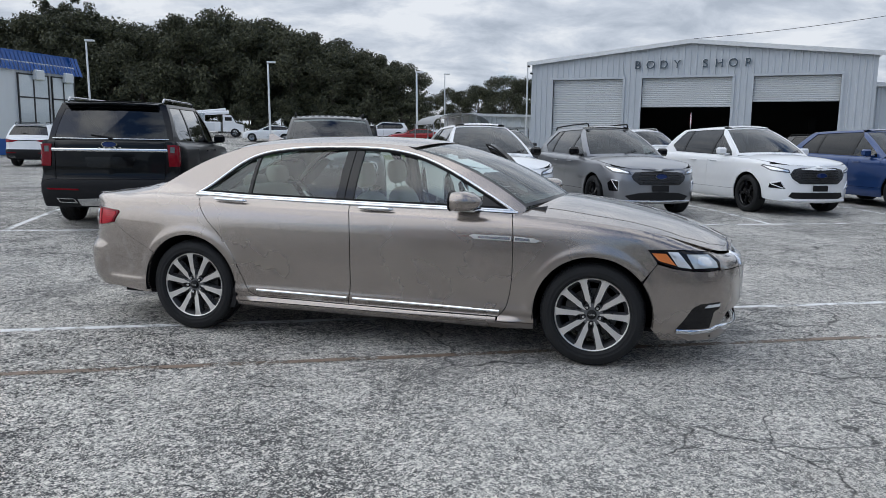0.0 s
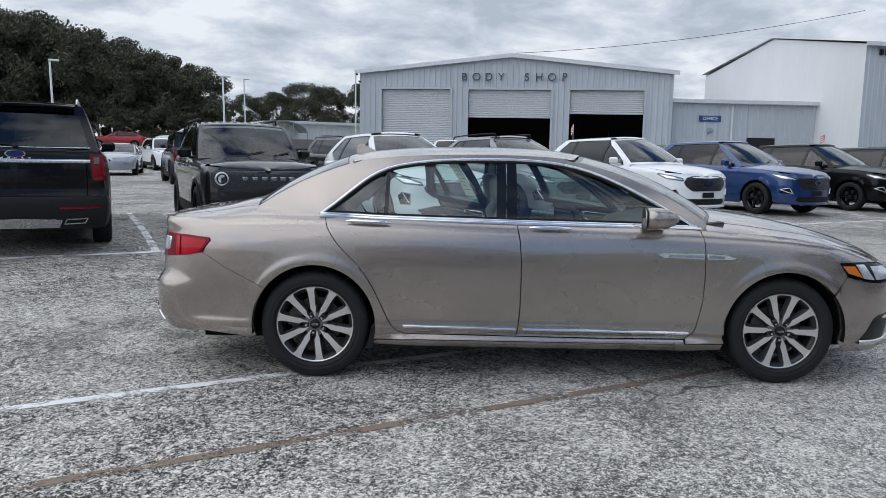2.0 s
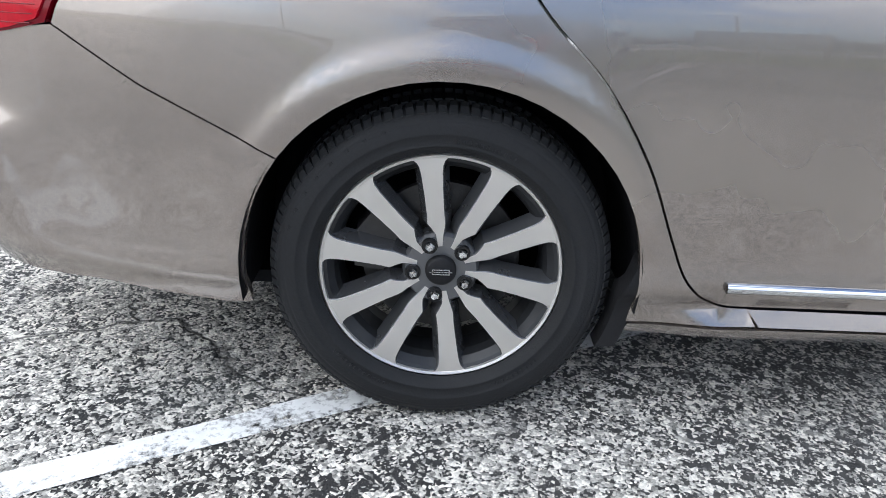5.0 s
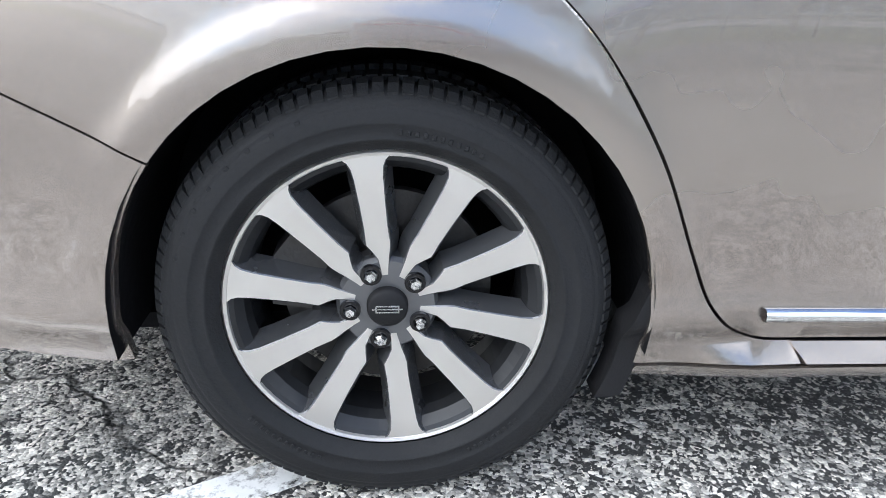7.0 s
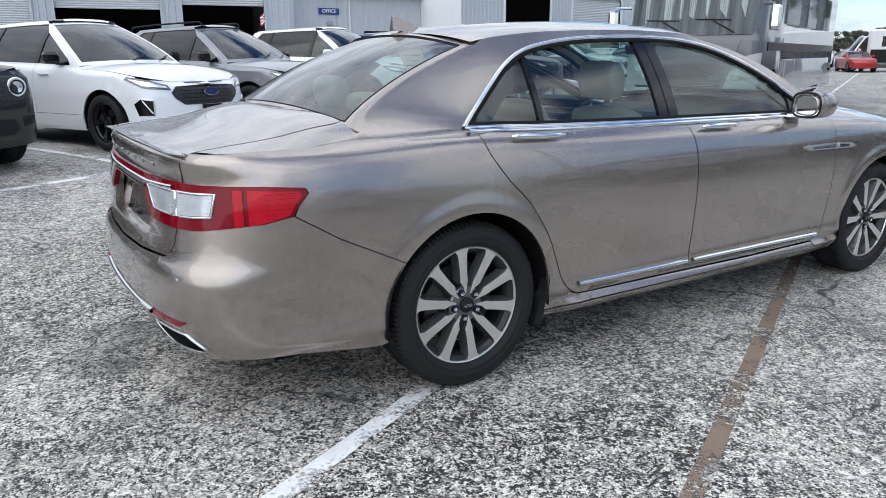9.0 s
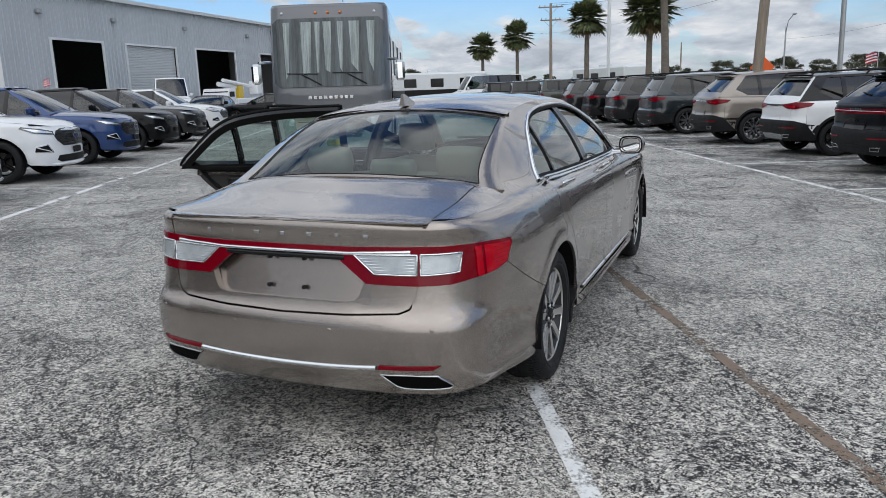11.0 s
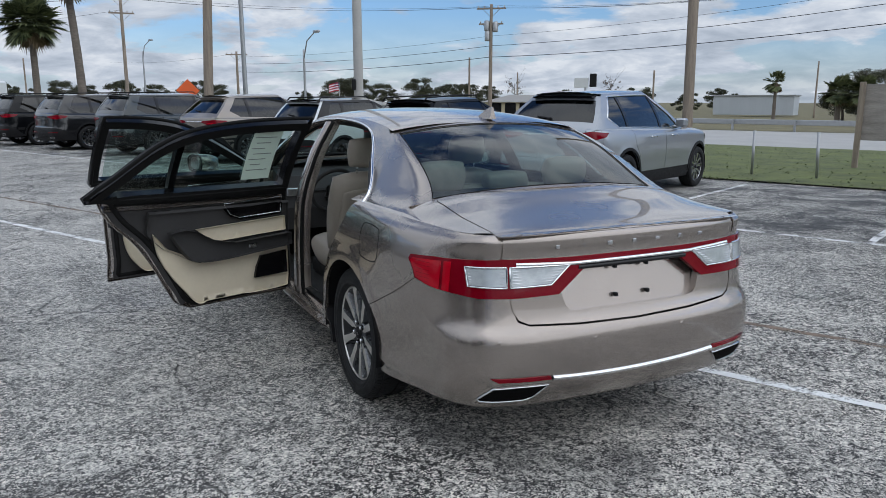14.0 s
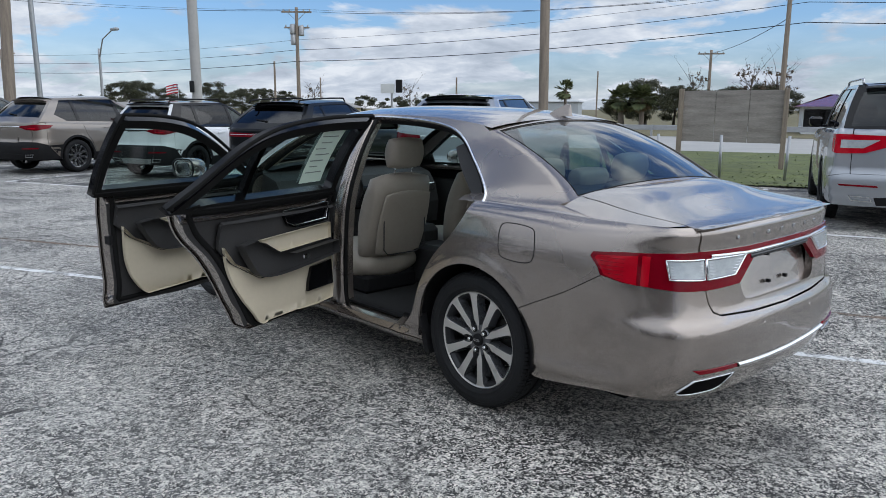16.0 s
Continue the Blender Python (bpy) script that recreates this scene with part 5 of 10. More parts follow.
    # fin on the roof
    b = Bag()
    fin = [(-.085, 0), (.075, 0), (.045, .022), (-.01, .048), (-.055, .068), (-.082, .066)]
    n = len(fin)
    vs = [(x, s_ * (.020 * (1 - z / .085)), z) for s_ in (-1, 1) for x, z in fin]
    b.add(vs, [tuple(range(n))[::-1], tuple(range(n, 2 * n))] + [(i, (i + 1) % n, n + (i + 1) % n, n + i) for i in range(n)])
    me = b.mesh("roof_fin")
    o = part("roof_fin", me, BODY, car, "shark-fin aerial")
    o.location = (-1.24, 0, float(HERO.f_roof(-1.24)) - .006)
    # bright line round the side windows, right side
    b = Bag()
    strip_along(b, resample(DLO, .03) + DLO[:1], gs, -1, .020, .012, flip=-1)
    part("window_moulding", b.mesh("window_moulding", True), M["chrome"], car, "chrome moulding round the side windows")
    b = Bag()
    strip_along(b, [(x, zs_at(x) + .0) for x in np.linspace(-1.47, .97, 40)], lambda x, z: gs(x, z) + np.array([0, .018, 0]), -1, .026, .014, flip=-1)
    part("belt_moulding", b.mesh("belt_moulding", True), M["chrome"], car, "chrome belt moulding")
    b = Bag()
    strip_along(b, left, lambda x, z: gs(x, z), -1, .014, .010)
    part("window_moulding", b.mesh("window_moulding", True), M["chrome"], car)
    for x0, x1, nm in ((-1.6, -1.062, "quarter_glass"), (-1.045, -.335, "rear_door_glass"), (-.225, 1.1, "front_door_glass")):
        o = part(nm, patch(nm, cut_dlo(x0, x1, .03 if x0 > -1.5 else 0), gs, .05, offset=-.012, rim=.003, side=-1), M["tint"], car)
        o.visible_shadow = False
    for x0, x1 in ((-1.065, -1.040), (-.345, -.285), (-.278, -.215)):
        part("pillar_trim", patch("pillar_trim", cut_dlo(x0, x1, .03), gs, .05, offset=-.003, rim=.02, side=-1), M["gloss_black"], car)
    tri = [(.72, zs_at(.72) + .014), (.94, zs_at(.94) + .014), (.80, 1.075), (.72, 1.12)]
    part("mirror_sail", patch("mirror_sail", tri, gs, .05, offset=-.004, side=-1), M["gloss_black"], car)
    b = Bag()
    q = shrink(DLO, .012)
    strip_along(b, resample(q, .03) + q[:1], gs, -1, .024, .004, flip=-1)
    part("window_seal", b.mesh("window_seal", True), M["seal"], car)


def mirror_part(parent, f, put):
    """A door mirror: painted shell, chrome top half, dark foot and a glass."""
    b = Bag()
    nseg, rows = 16, [(-.02, .70), (.0, .92), (.05, 1.0), (.11, .90), (.165, .60), (.19, .18)]
    vs, fs = [], []
    for x, k in rows:
        for i in range(nseg):
            a = i / nseg * math.tau
            c_, s_ = math.cos(a), math.sin(a)
            yy = math.copysign(abs(c_) ** .6, c_) * .092 * k + .02 * (x - .05)
            zz = math.copysign(abs(s_) ** .7, s_) * .068 * k
            vs.append((x, yy, zz))
    for r_ in range(len(rows) - 1):
        for i in range(nseg):
            j = (i + 1) % nseg
            fs.append((r_ * nseg + i, r_ * nseg + j, (r_ + 1) * nseg + j, (r_ + 1) * nseg + i))
    fs.append(tuple(range((len(rows) - 1) * nseg, len(rows) * nseg)))
    b.add(vs, fs)
    o = part("door_mirror", b.mesh("door_mirror", True), BODY, parent, "painted door mirror with a chrome foot")
    o.matrix_basis = put
    g = Bag().add([(-.012, .079 * math.copysign(abs(math.cos(a)) ** .6, math.cos(a)), .056 * math.copysign(abs(math.sin(a)) ** .7, math.sin(a))) for a in np.linspace(0, math.tau, 20, endpoint=False)], [tuple(range(20))])
    part("mirror_glass", g.mesh("mirror_glass"), M["chrome"], o)
    rm = Bag()
    rm.tube([(-.012, .083 * math.copysign(abs(math.cos(a)) ** .6, math.cos(a)), .062 * math.copysign(abs(math.sin(a)) ** .7, math.sin(a))) for a in np.linspace(0, math.tau, 24)], .006, 6)
    part("mirror_edge", rm.mesh("mirror_edge", True), M["gloss_black"], o)
    ft = Bag().box(.06, -f * .11, -.062, .15, .16, .022, 0, None, .008)
    part("mirror_foot", ft.mesh("mirror_foot"), M["chrome"], o)
    return o


def door_handle(parent, x0, x1, f, shift=Vector((0, 0, 0))):
    """The blade under the belt moulding."""
    b = Bag()
    xs = np.linspace(x0, x1, 9)
    pts = offset_line([(float(S(x)), zs_at(x) - .030) for x in xs], low, -1, .020)
    pts = [Vector((p[0], f * p[1], p[2])) - shift for p in pts]
    b.tube(pts, .012, 8, radii=[.005, .012, .014, .015, .015, .015, .014, .012, .005])
    part("door_handle", b.mesh("door_handle", True), M["chrome"] if x0 > -10 else BODY, parent, "slim chrome door handle")


def sill_strip(parent, x0, x1, f, shift):
    b = Bag()
    pts = [(float(S(x)), .352 - .022 * (x + .93) / 1.82) for x in np.linspace(x0, x1, 16)]
    strip_along(b, pts, low, -1, .022, .012, flip=f)
    me = b.mesh("door_moulding", True)
    me.transform(Matrix.Translation(-shift))
    part("door_moulding", me, M["chrome"], parent, "chrome strip low on the door")


def right_doors():
    for nm, ol, x0, x1, h0, h1 in (("rear_door", DOOR_R, -.935, -.22, -1.30, -1.02), ("front_door", DOOR_F, -.175, .885, -.15, .12)):
        d = part(nm, patch(nm, sxz(ol), low, .035, gap=.003, side=-1), BODY, car, "closed mocha grey door")
        z = Vector((0, 0, 0))
        sill_strip(d, x0, x1, -1, z)
        door_handle(d, h0, h1, -1)
    mirror_part(car, -1, pose(.57, -.990, 1.068, 0, 0, -6))
    for f in (1, -1):
        # one tapered piece, split by the door gap, with a painted inlay
        for k, ol in enumerate(([(.668, .838), (.700, .818), (.955, .813), (.955, .845), (.70, .846)], [(.975, .845), (.975, .812), (1.120, .811), (1.158, .820), (1.10, .838)])):
            part("fender_badge", patch("fender_badge", sxz(ol), low, .02, offset=.010, rim=.010, side=f), M["machined"], car, "long tapered bright fender badge")
            inset = [(.73, .836), (.73, .823), (.948, .820), (.948, .838)] if k == 0 else [(.982, .838), (.982, .819), (1.08, .818), (1.08, .832)]
            part("badge_inlay", patch("badge_inlay", sxz(inset), low, .03, offset=.0115, rim=.002, side=f), M["satin"], car)


def left_door(ol, x0, x1, hinge, nm, glass_cuts, trim_x, sill, handle):
    """An open door in its closed place, then swung about its hinge."""
    gs = HERO.gs
    skin = patch(nm, sxz(ol), low, .035, gap=.003, side=1)
    skin.transform(Matrix.Translation(-hinge))
    d = part(nm, skin, BODY, car, "open mocha grey door with cream and charcoal inner trim")
    d.matrix_basis = Matrix.Translation(hinge) @ pose(0, 0, 0, 0, 0, -69)

    def lay(pn, me, mat, label=""):
        me.transform(Matrix.Translation(-hinge))
        return part(pn, me, mat, d, label)

    # door body behind the skin: dark jamb all round
    inner = shrink(ol, .012)
    body = Bag()
    rs = resample(inner, .04)
    P0 = offset_line(sxz(rs), low, -1, -.012)
    P1 = offset_line(sxz(rs), low, -1, -.085)
    n = len(rs)
    body.add(P0.tolist() + P1.tolist(), [(i, (i + 1) % n, n + (i + 1) % n, n + i) for i in range(n)])
    lay("door_jamb", body.mesh("door_jamb", True), BODY)
    lay("door_shell", patch("door_shell", sxz(inner), low, .08, offset=-.085, sgn=-1, rim=0), M["charcoal"])
    # weather strip
    ring = shrink(ol, .045)
    b = Bag()
    strip_along(b, sxz(resample(ring, .03)) + sxz(ring[:1]), lambda s_, z: low(s_, z) - np.array([0, .088, 0]), 1, .030, .014)
    lay("weather_strip", b.mesh("weather_strip", True), M["seal"])

    # inner trim seen from the cabin side
    def trim(pn, poly, depth, mat, label="", rim=.02):
        me = patch(pn, [(float(S(x)), z) for x, z in poly], low, .04, offset=-depth, sgn=-1, rim=rim)
        me.flip_normals()
        return lay(pn, me, mat, label)
    a, c_ = trim_x
    w = c_ - a
    fx = lambda u: a + u * w
    lower_edge = curve_through([(fx(.02), .80), (fx(.05), .66), (fx(.14), .50), (fx(.24), .39), (fx(.34), .345)], 5) if nm == "rear_door" else curve_through([(fx(.03), .78), (fx(.03), .55), (fx(.08), .42), (fx(.18), .355)], 5)
    trim("trim_upper", [(fx(-.02), .80), (fx(-.005), 1.0), (c_, .99), (c_, .60), (fx(.3), .58), (fx(.08), .70)], .104, M["charcoal"], "charcoal door top")
    trim("trim_lower", lower_edge + [(fx(.6), .345), (fx(.97), .37), (fx(.985), .56), (fx(.98), .62), (fx(.3), .60), (fx(.10), .70)], .108, M["cream"], "cream lower door trim")
    trim("trim_insert", [(fx(.30), .795), (fx(.97), .815), (fx(.975), .715), (fx(.42), .70)], .112, M["cream"], "cream door insert")
    trim("arm_rest", curve_through([(fx(.10), .80), (fx(.16), .70), (fx(.24), .61), (fx(.40), .585), (fx(.7), .60), (fx(.985), .62)], 4) + [(fx(.985), .70), (fx(.55), .685), (fx(.40), .72), (fx(.28), .79), (fx(.2), .815)], .135, M["charcoal"], "charcoal arm rest", .05)
    trim("pull_pocket", [(fx(.50), .925), (fx(.945), .935), (fx(.945), .835), (fx(.62), .828), (fx(.55), .855)], .109, M["gloss_black"], "dark gloss panel on the door")
    b = Bag()
    q = [(float(S(x)), z) for x, z in [(fx(.50), .925), (fx(.55), .855), (fx(.62), .828), (fx(.945), .835), (fx(.945), .935), (fx(.50), .925)]]
    strip_along(b, resample(q, .03)[:-12] if False else q, lambda s_, z: low(s_, z) - np.array([0, .112, 0]), 1, .008, .006)
    lay("panel_moulding", b.mesh("panel_moulding", True), M["chrome"])
    if nm == "rear_door":
        trim("door_speaker", [(fx(.76), .56), (fx(.965), .575), (fx(.965), .43), (fx(.70), .43), (fx(.72), .49)], .113, M["gloss_black"], "dark speaker grille")
    b = Bag()
    x = fx(.70)
    p = low(np.array([S(x)]), np.array([.645]))[0]
    b.box(p[0], p[1] - .14, p[2], .06, .012, .028, 0, None, .004)
    lay("window_switch", b.mesh("window_switch"), M["satin"])
    # window frame, glass and bright line
    part_dlo = cut_dlo(x0, x1, .03)
    grown = shrink(part_dlo, -.032)
    gl = gs
    lay("window_frame", patch("window_frame", grown, gl, .04, holes=[shrink(part_dlo, .012)], rim=.055, offset=.002), M["gloss_black"], "black window frame")
    fr2 = patch("frame_inner", grown, gl, .05, holes=[shrink(part_dlo, .012)], rim=0, offset=-.054)
    lay("frame_inner", fr2, M["seal"])
    b = Bag()
    q = resample(shrink(part_dlo, -.030), .03)
    strip_along(b, q + q[:1], lambda x_, z: gl(x_, z) - np.array([0, .05, 0]), 1, .02, .012)
    lay("frame_seal", b.mesh("frame_seal", True), M["seal"])
    for c0, c1 in glass_cuts:
        o = lay("door_glass", patch("door_glass", cut_dlo(c0, c1, .03), gl, .06, offset=-.018, rim=.003), M["tint"], "greenish door glass")
        o.visible_shadow = False
    if nm == "rear_door":
        lay("glass_divider", patch("glass_divider", cut_dlo(-1.075, -1.035, .03), gl, .05, offset=-.008, rim=.03), M["gloss_black"])
        st = [(-.60, 1.375), (-.40, 1.375), (-.40, 1.075), (-.60, 1.075)]
        me = patch("window_sticker", st, gl, .08, offset=-.026, rim=.001)
        lay("window_sticker", me, M["paper"], "pale green price sheet on the glass")
        for i in range(7):
            b = Bag()
            z = 1.34 - i * .034
            pts = [(xx, z) for xx in np.linspace(-.58 + .02 * (i % 2), -.43 - .03 * (i % 3), 4)]
            p = offset_line(pts, gl, -1, -.0275)
            for k in range(3):
                u, v = p[k], p[k + 1]
                b.add([u + [0, 0, -.003], v + [0, 0, -.003], v + [0, 0, .003], u + [0, 0, .003]], [(0, 1, 2, 3)])
            lay("sheet_line", b.mesh("sheet_line"), M["ink"])
    b = Bag()
    strip_along(b, [(x, zs_at(x)) for x in np.linspace(x0 if x0 > -1.5 else -1.47, min(x1, .96), 24)], lambda x_, z: gs(x_, z) + np.array([0, .018, 0]), -1, .026, .014)
    lay("belt_moulding", b.mesh("belt_moulding", True), M["chrome"])
    sill_strip(d, sill[0], sill[1], 1, hinge)
    door_handle(d, handle[0], handle[1], 1, hinge)
    # latch on the shut face
    b = Bag()
    zl, xl = (.70, -1.12) if nm == "rear_door" else (.70, -.17)
    p = low(np.array([S(xl)]), np.array([zl]))[0]
    b.box(p[0] + .01, p[1] - .07, zl, .05, .05, .06, 0, None, .006)
    lay("door_latch", b.mesh("door_latch"), M["trim"])
    return d


def hero_inside():
    gs = HERO.gs
    b = Bag()
    b.box(0, 0, .245, 2.25, 1.66, .05)
    part("cabin_floor", b.mesh("cabin_floor"), M["carpet"], car)
    b = Bag()
    b.box(-.30, 0, .40, 2.1, .24, .30, 0, None, .03)
    b.box(.35, 0, .58, .9, .26, .16, 0, None, .04)
    part("centre_console", b.mesh("centre_console"), M["charcoal"], car)
    b = Bag()
    prof = [(.62, .55), (.60, .72), (.64, .86), (.72, .955), (.90, 1.0), (1.15, 1.03), (1.18, .55)]
    n = len(prof)
    vs = [(x, y, z) for y in (-.73, .73) for x, z in prof]
    b.add(vs, [tuple(range(n)), tuple(range(n, 2 * n))[::-1]] + [(i, n + i, n + (i + 1) % n, (i + 1) % n) for i in range(n)])
    part("dashboard", b.mesh("dashboard"), M["charcoal"], car, "charcoal dashboard")
    b = Bag()
    b.box(.61, 0, .80, .03, .26, .17, 0, Euler((0, .15, 0)).to_matrix(), .01)
    part("dash_screen", b.mesh("dash_screen"), M["gloss_black"], car)
    b = Bag()
    for y in (-.62, -.22, .62, .22):
        part("air_vent", Bag().box(.615, y, .84, .02, .16, .07, 0, None, .01).mesh("air_vent"), M["satin"], car)
    b = Bag()
    tilt = Euler((0, radians(-25), 0)).to_matrix()
    b.tube([Vector((.44, .37, .86)) + tilt @ Vector((0, .18 * math.cos(a), .18 * math.sin(a))) for a in np.linspace(0, math.tau, 33)], .016, 8)
    b.box(.46, .37, .855, .05, .13, .12, 0, tilt, .02)
    b.box(.46, .37, .86, .02, .33, .03, 0, tilt, .008)
    b.tube([(.47, .37, .85), (.66, .37, .78)], .03, 8)
    part("steering_wheel", b.mesh("steering_wheel", True), M["charcoal"], car, "charcoal leather steering wheel")

    def seat(x, y, rear=False):
        st = part("front_seat" if not rear else "rear_seat", cushion([(x - .02, y, .47)], .56, .50, .20, -4), M["leather"], car, "beige-grey leather seat")
        bk = cushion([(x - .29, y, .78)], .17, .50, .60, 0, lean=-17)
        part("seat_back", bk, M["leather"], st)
        part("head_rest", cushion([(x - .405, y, 1.195)], .11, .27, .20, 0, lean=-8), M["leather"], st)
        for q in (-.07, .07):
            part("head_rest_post", Bag().tube([(x - .385, y + q, 1.03), (x - .40, y + q, 1.13)], .006, 6).mesh("head_rest_post", True), M["chrome"], st)
        sb = Bag().box(x - .02, y, .33, .5, .44, .12, 0, None, .02)
        part("seat_base", sb.mesh("seat_base"), M["trim"], st)
        if not rear:
            part("seat_back_panel", cushion([(x - .385, y, .74)], .03, .40, .46, 0, lean=-17), M["leather"], st)
            pk = Bag()
            pk.tube([(x - .405 + .0, y - .17, .80), (x - .40, y - .17, .58), (x - .375, y - .12, .54), (x - .375, y + .12, .54), (x - .40, y + .17, .58), (x - .405, y + .17, .80)], .004, 6)
            part("seat_piping", pk.mesh("seat_piping", True), M["charcoal"], st)
        return st

    seat(.10, .38)
    seat(.10, -.38)
    st = part("rear_bench", cushion([(-.98, 0, .50)], .52, 1.16, .20, -5), M["leather"], car, "beige-grey leather rear bench")
    part("bench_back", cushion([(-1.33, 0, .80)], .20, 1.16, .60, 0, lean=-22), M["leather"], st)
    for y in (-.40, 0, .40):
        part("head_rest", cushion([(-1.47, y, 1.14 - (.04 if y == 0 else 0))], .12, .27, .17 - (.06 if y == 0 else 0), 0, lean=-8), M["leather"], st)
    pl = [(-1.86, -.62), (-1.42, -.66), (-1.42, .66), (-1.86, .62)]
    b = Bag().prism(pl, 1.045, 1.065)
    b.box(-1.72, 0, 1.075, .06, .36, .03, 0, None, .01)
    part("parcel_shelf", b.mesh("parcel_shelf"), M["charcoal"], car)
    # left body side seen through the open doors: pillar, sill, jambs
    b = Bag()
    zz = np.linspace(.27, 1.405, 26)
    px, py = np.interp(zz, [.27, .6, .95, 1.22, 1.405], [-.235, -.25, -.26, -.27, -.275]), smooth_line([(.27, .885), (.60, .882), (.85, .868), (.98, .842), (1.10, .800), (1.22, .752), (1.405, .645)])(zz)
    pw = smooth_line([(.27, .085), (.36, .062), (.60, .052), (.95, .050), (1.05, .044), (1.405, .040)])(zz)
    sec = [(-1, -.09), (-1, -.022), (-.86, -.006), (-.5, 0), (.5, 0), (.86, -.006), (1, -.022), (1, -.09)]
    vs = [(x + u * w, y + d, z) for x, y, z, w in zip(px, py, zz, pw) for u, d in sec]
    b.add(vs, [(8 * i + j, 8 * i + j + 1, 8 * i + j + 9, 8 * i + j + 8)[::-1] for i in range(25) for j in range(7)])
    pillar = part("centre_pillar", b.mesh("centre_pillar", True), BODY, car, "painted centre pillar in the door opening")
    for u in (-1, 1):
        b = Bag().tube([(x + u * (w + .006), y - .03, z) for x, y, z, w in zip(px, py, zz, pw)], .013, 7)
        part("pillar_seal", b.mesh("pillar_seal", True), M["seal"], pillar)
    part("belt_buckle", Bag().box(-.26, .815, .62, .05, .04, .11, 0, None, .012).mesh("belt_buckle"), M["trim"], pillar)
    b = Bag()
    b.add([(-1.0, .925, .262), (.9, .925, .258), (.9, .80, .30), (-1.0, .80, .30), (.9, .70, .25), (-1.0, .70, .25)], [(0, 1, 2, 3), (3, 2, 4, 5)])
    part("door_sill", b.mesh("door_sill"), BODY, car)
    b = Bag()
    b.box(-.05, .815, .305, 1.7, .05, .012, 0, None, .004)
    part("sill_plate", b.mesh("sill_plate"), M["trim"], car)
    # shut faces of the opening, front and rear, with seals
    for line, dirn in ((GAP_REAR, 1), (GAP_F, -1)):
        P = offset_line(sxz(list(line)), low, -1, -.003)
        Q = P + np.array([dirn * .045, -.11, .02])
        R = Q + np.array([0, -.12, 0])
        n = len(P)
        b = Bag().add(P.tolist() + Q.tolist() + R.tolist(), [(i, i + 1, n + i + 1, n + i) for i in range(n - 1)] + [(n + i, n + i + 1, 2 * n + i + 1, 2 * n + i) for i in range(n - 1)])
        part("door_shut_face", b.mesh("door_shut_face", True), BODY, car)
        part("opening_seal", Bag().tube([tuple(q) for q in Q], .015, 7).mesh("opening_seal", True), M["seal"], car)
    b = Bag()
    ln = curve_through([(-1.40, 1.06), (-1.25, 1.20), (-1.05, 1.33), (-.80, 1.375), (-.45, 1.395), (-.1, 1.39), (.2, 1.35), (.5, 1.24), (.85, 1.04)], 4)
    P = [HERO.gs(np.array([x]), np.array([z]))[0] - [0, .055, 0] for x, z in ln]
    b.tube([tuple(q) for q in P], .016, 6)
    part("opening_seal", b.mesh("opening_seal", True), M["seal"], car)
    b = Bag()
    for i in range(len(P) - 1):
        u, v = P[i], P[i + 1]
        b.add([u, v, v + np.array([0, -.08, .02]), u + np.array([0, -.08, .02])], [(0, 1, 2, 3)])
    part("pillar_lining", b.mesh("pillar_lining", True), M["cream"], car)
    # cream lining inside the rear quarters and rear doors' inner face on the closed side
    for x0, x1 in ((-1.05, -.24), (-.16, .90)):
        me = patch("door_lining", sxz([(x0, .30), (x1, .30), (x1, .985), (x0, .99)]), low, .15, offset=-.10, rim=0, side=-1)
        part("door_lining", me, M["charcoal"], car)
    for f in (1, -1):
        me = patch("quarter_lining", [(-1.46, 1.04), (-1.30, 1.20), (-1.12, 1.33), (-1.05, 1.30), (-1.15, 1.2), (-1.30, 1.06)], gs, .08, offset=-.05, rim=0, side=f)
        part("quarter_lining", me, M["charcoal"], car)
    b = Bag()
    b.box(.38, 0, 1.355, .03, .24, .065, 0, None, .02)
    part("inside_mirror", b.mesh("inside_mirror"), M["gloss_black"], car)


def cushion(centres, sx, sy, sz, tip=0, lean=0):
    """A padded block with rounded edges."""
    bm = bmesh.new()
    bmesh.ops.create_cube(bm, size=1)
    bmesh.ops.subdivide_edges(bm, edges=bm.edges, cuts=5, use_grid_fill=True)
    c = Vector(centres[0])
    R = Euler((0, radians(lean + tip), 0)).to_matrix()
    for v in bm.verts:
        p = v.co * 2
        q = Vector((p.x * math.sqrt(max(0, 1 - p.y ** 2 * .32 - p.z ** 2 * .22)), p.y * math.sqrt(max(0, 1 - p.x ** 2 * .16 - p.z ** 2 * .16)), p.z * math.sqrt(max(0, 1 - p.x ** 2 * .30 - p.y ** 2 * .20))))
        v.co = c + R @ Vector((q.x * sx / 2, q.y * sy / 2, q.z * sz / 2))
    for f in bm.faces:
        f.smooth = True
    me = bpy.data.meshes.new("cushion")
    bm.to_mesh(me)
    bm.free()
    return me


def fuel_door():
    pts = curve_through([(-1.83, .955), (-1.70, .960), (-1.665, .93), (-1.675, .83), (-1.71, .80), (-1.83, .795), (-1.875, .825), (-1.868, .925)], 4, True)
    b = Bag()
    strip_along(b, sxz(pts) + sxz(pts[:1]), low, -1, .005, .0012)
    part("fuel_flap", b.mesh("fuel_flap", True), M["seal"], car, "fuel flap outline")


def hero_wheels():
    for xa in (-1.497, 1.497):
        for f in (-1, 1):
            m = pose(xa, f * .812, .345, 0, 0, 0 if f < 0 else 180)
            wheel(car, "wheel", m, rim=.247, spin=-21 if xa < 0 else -30, face=.088)


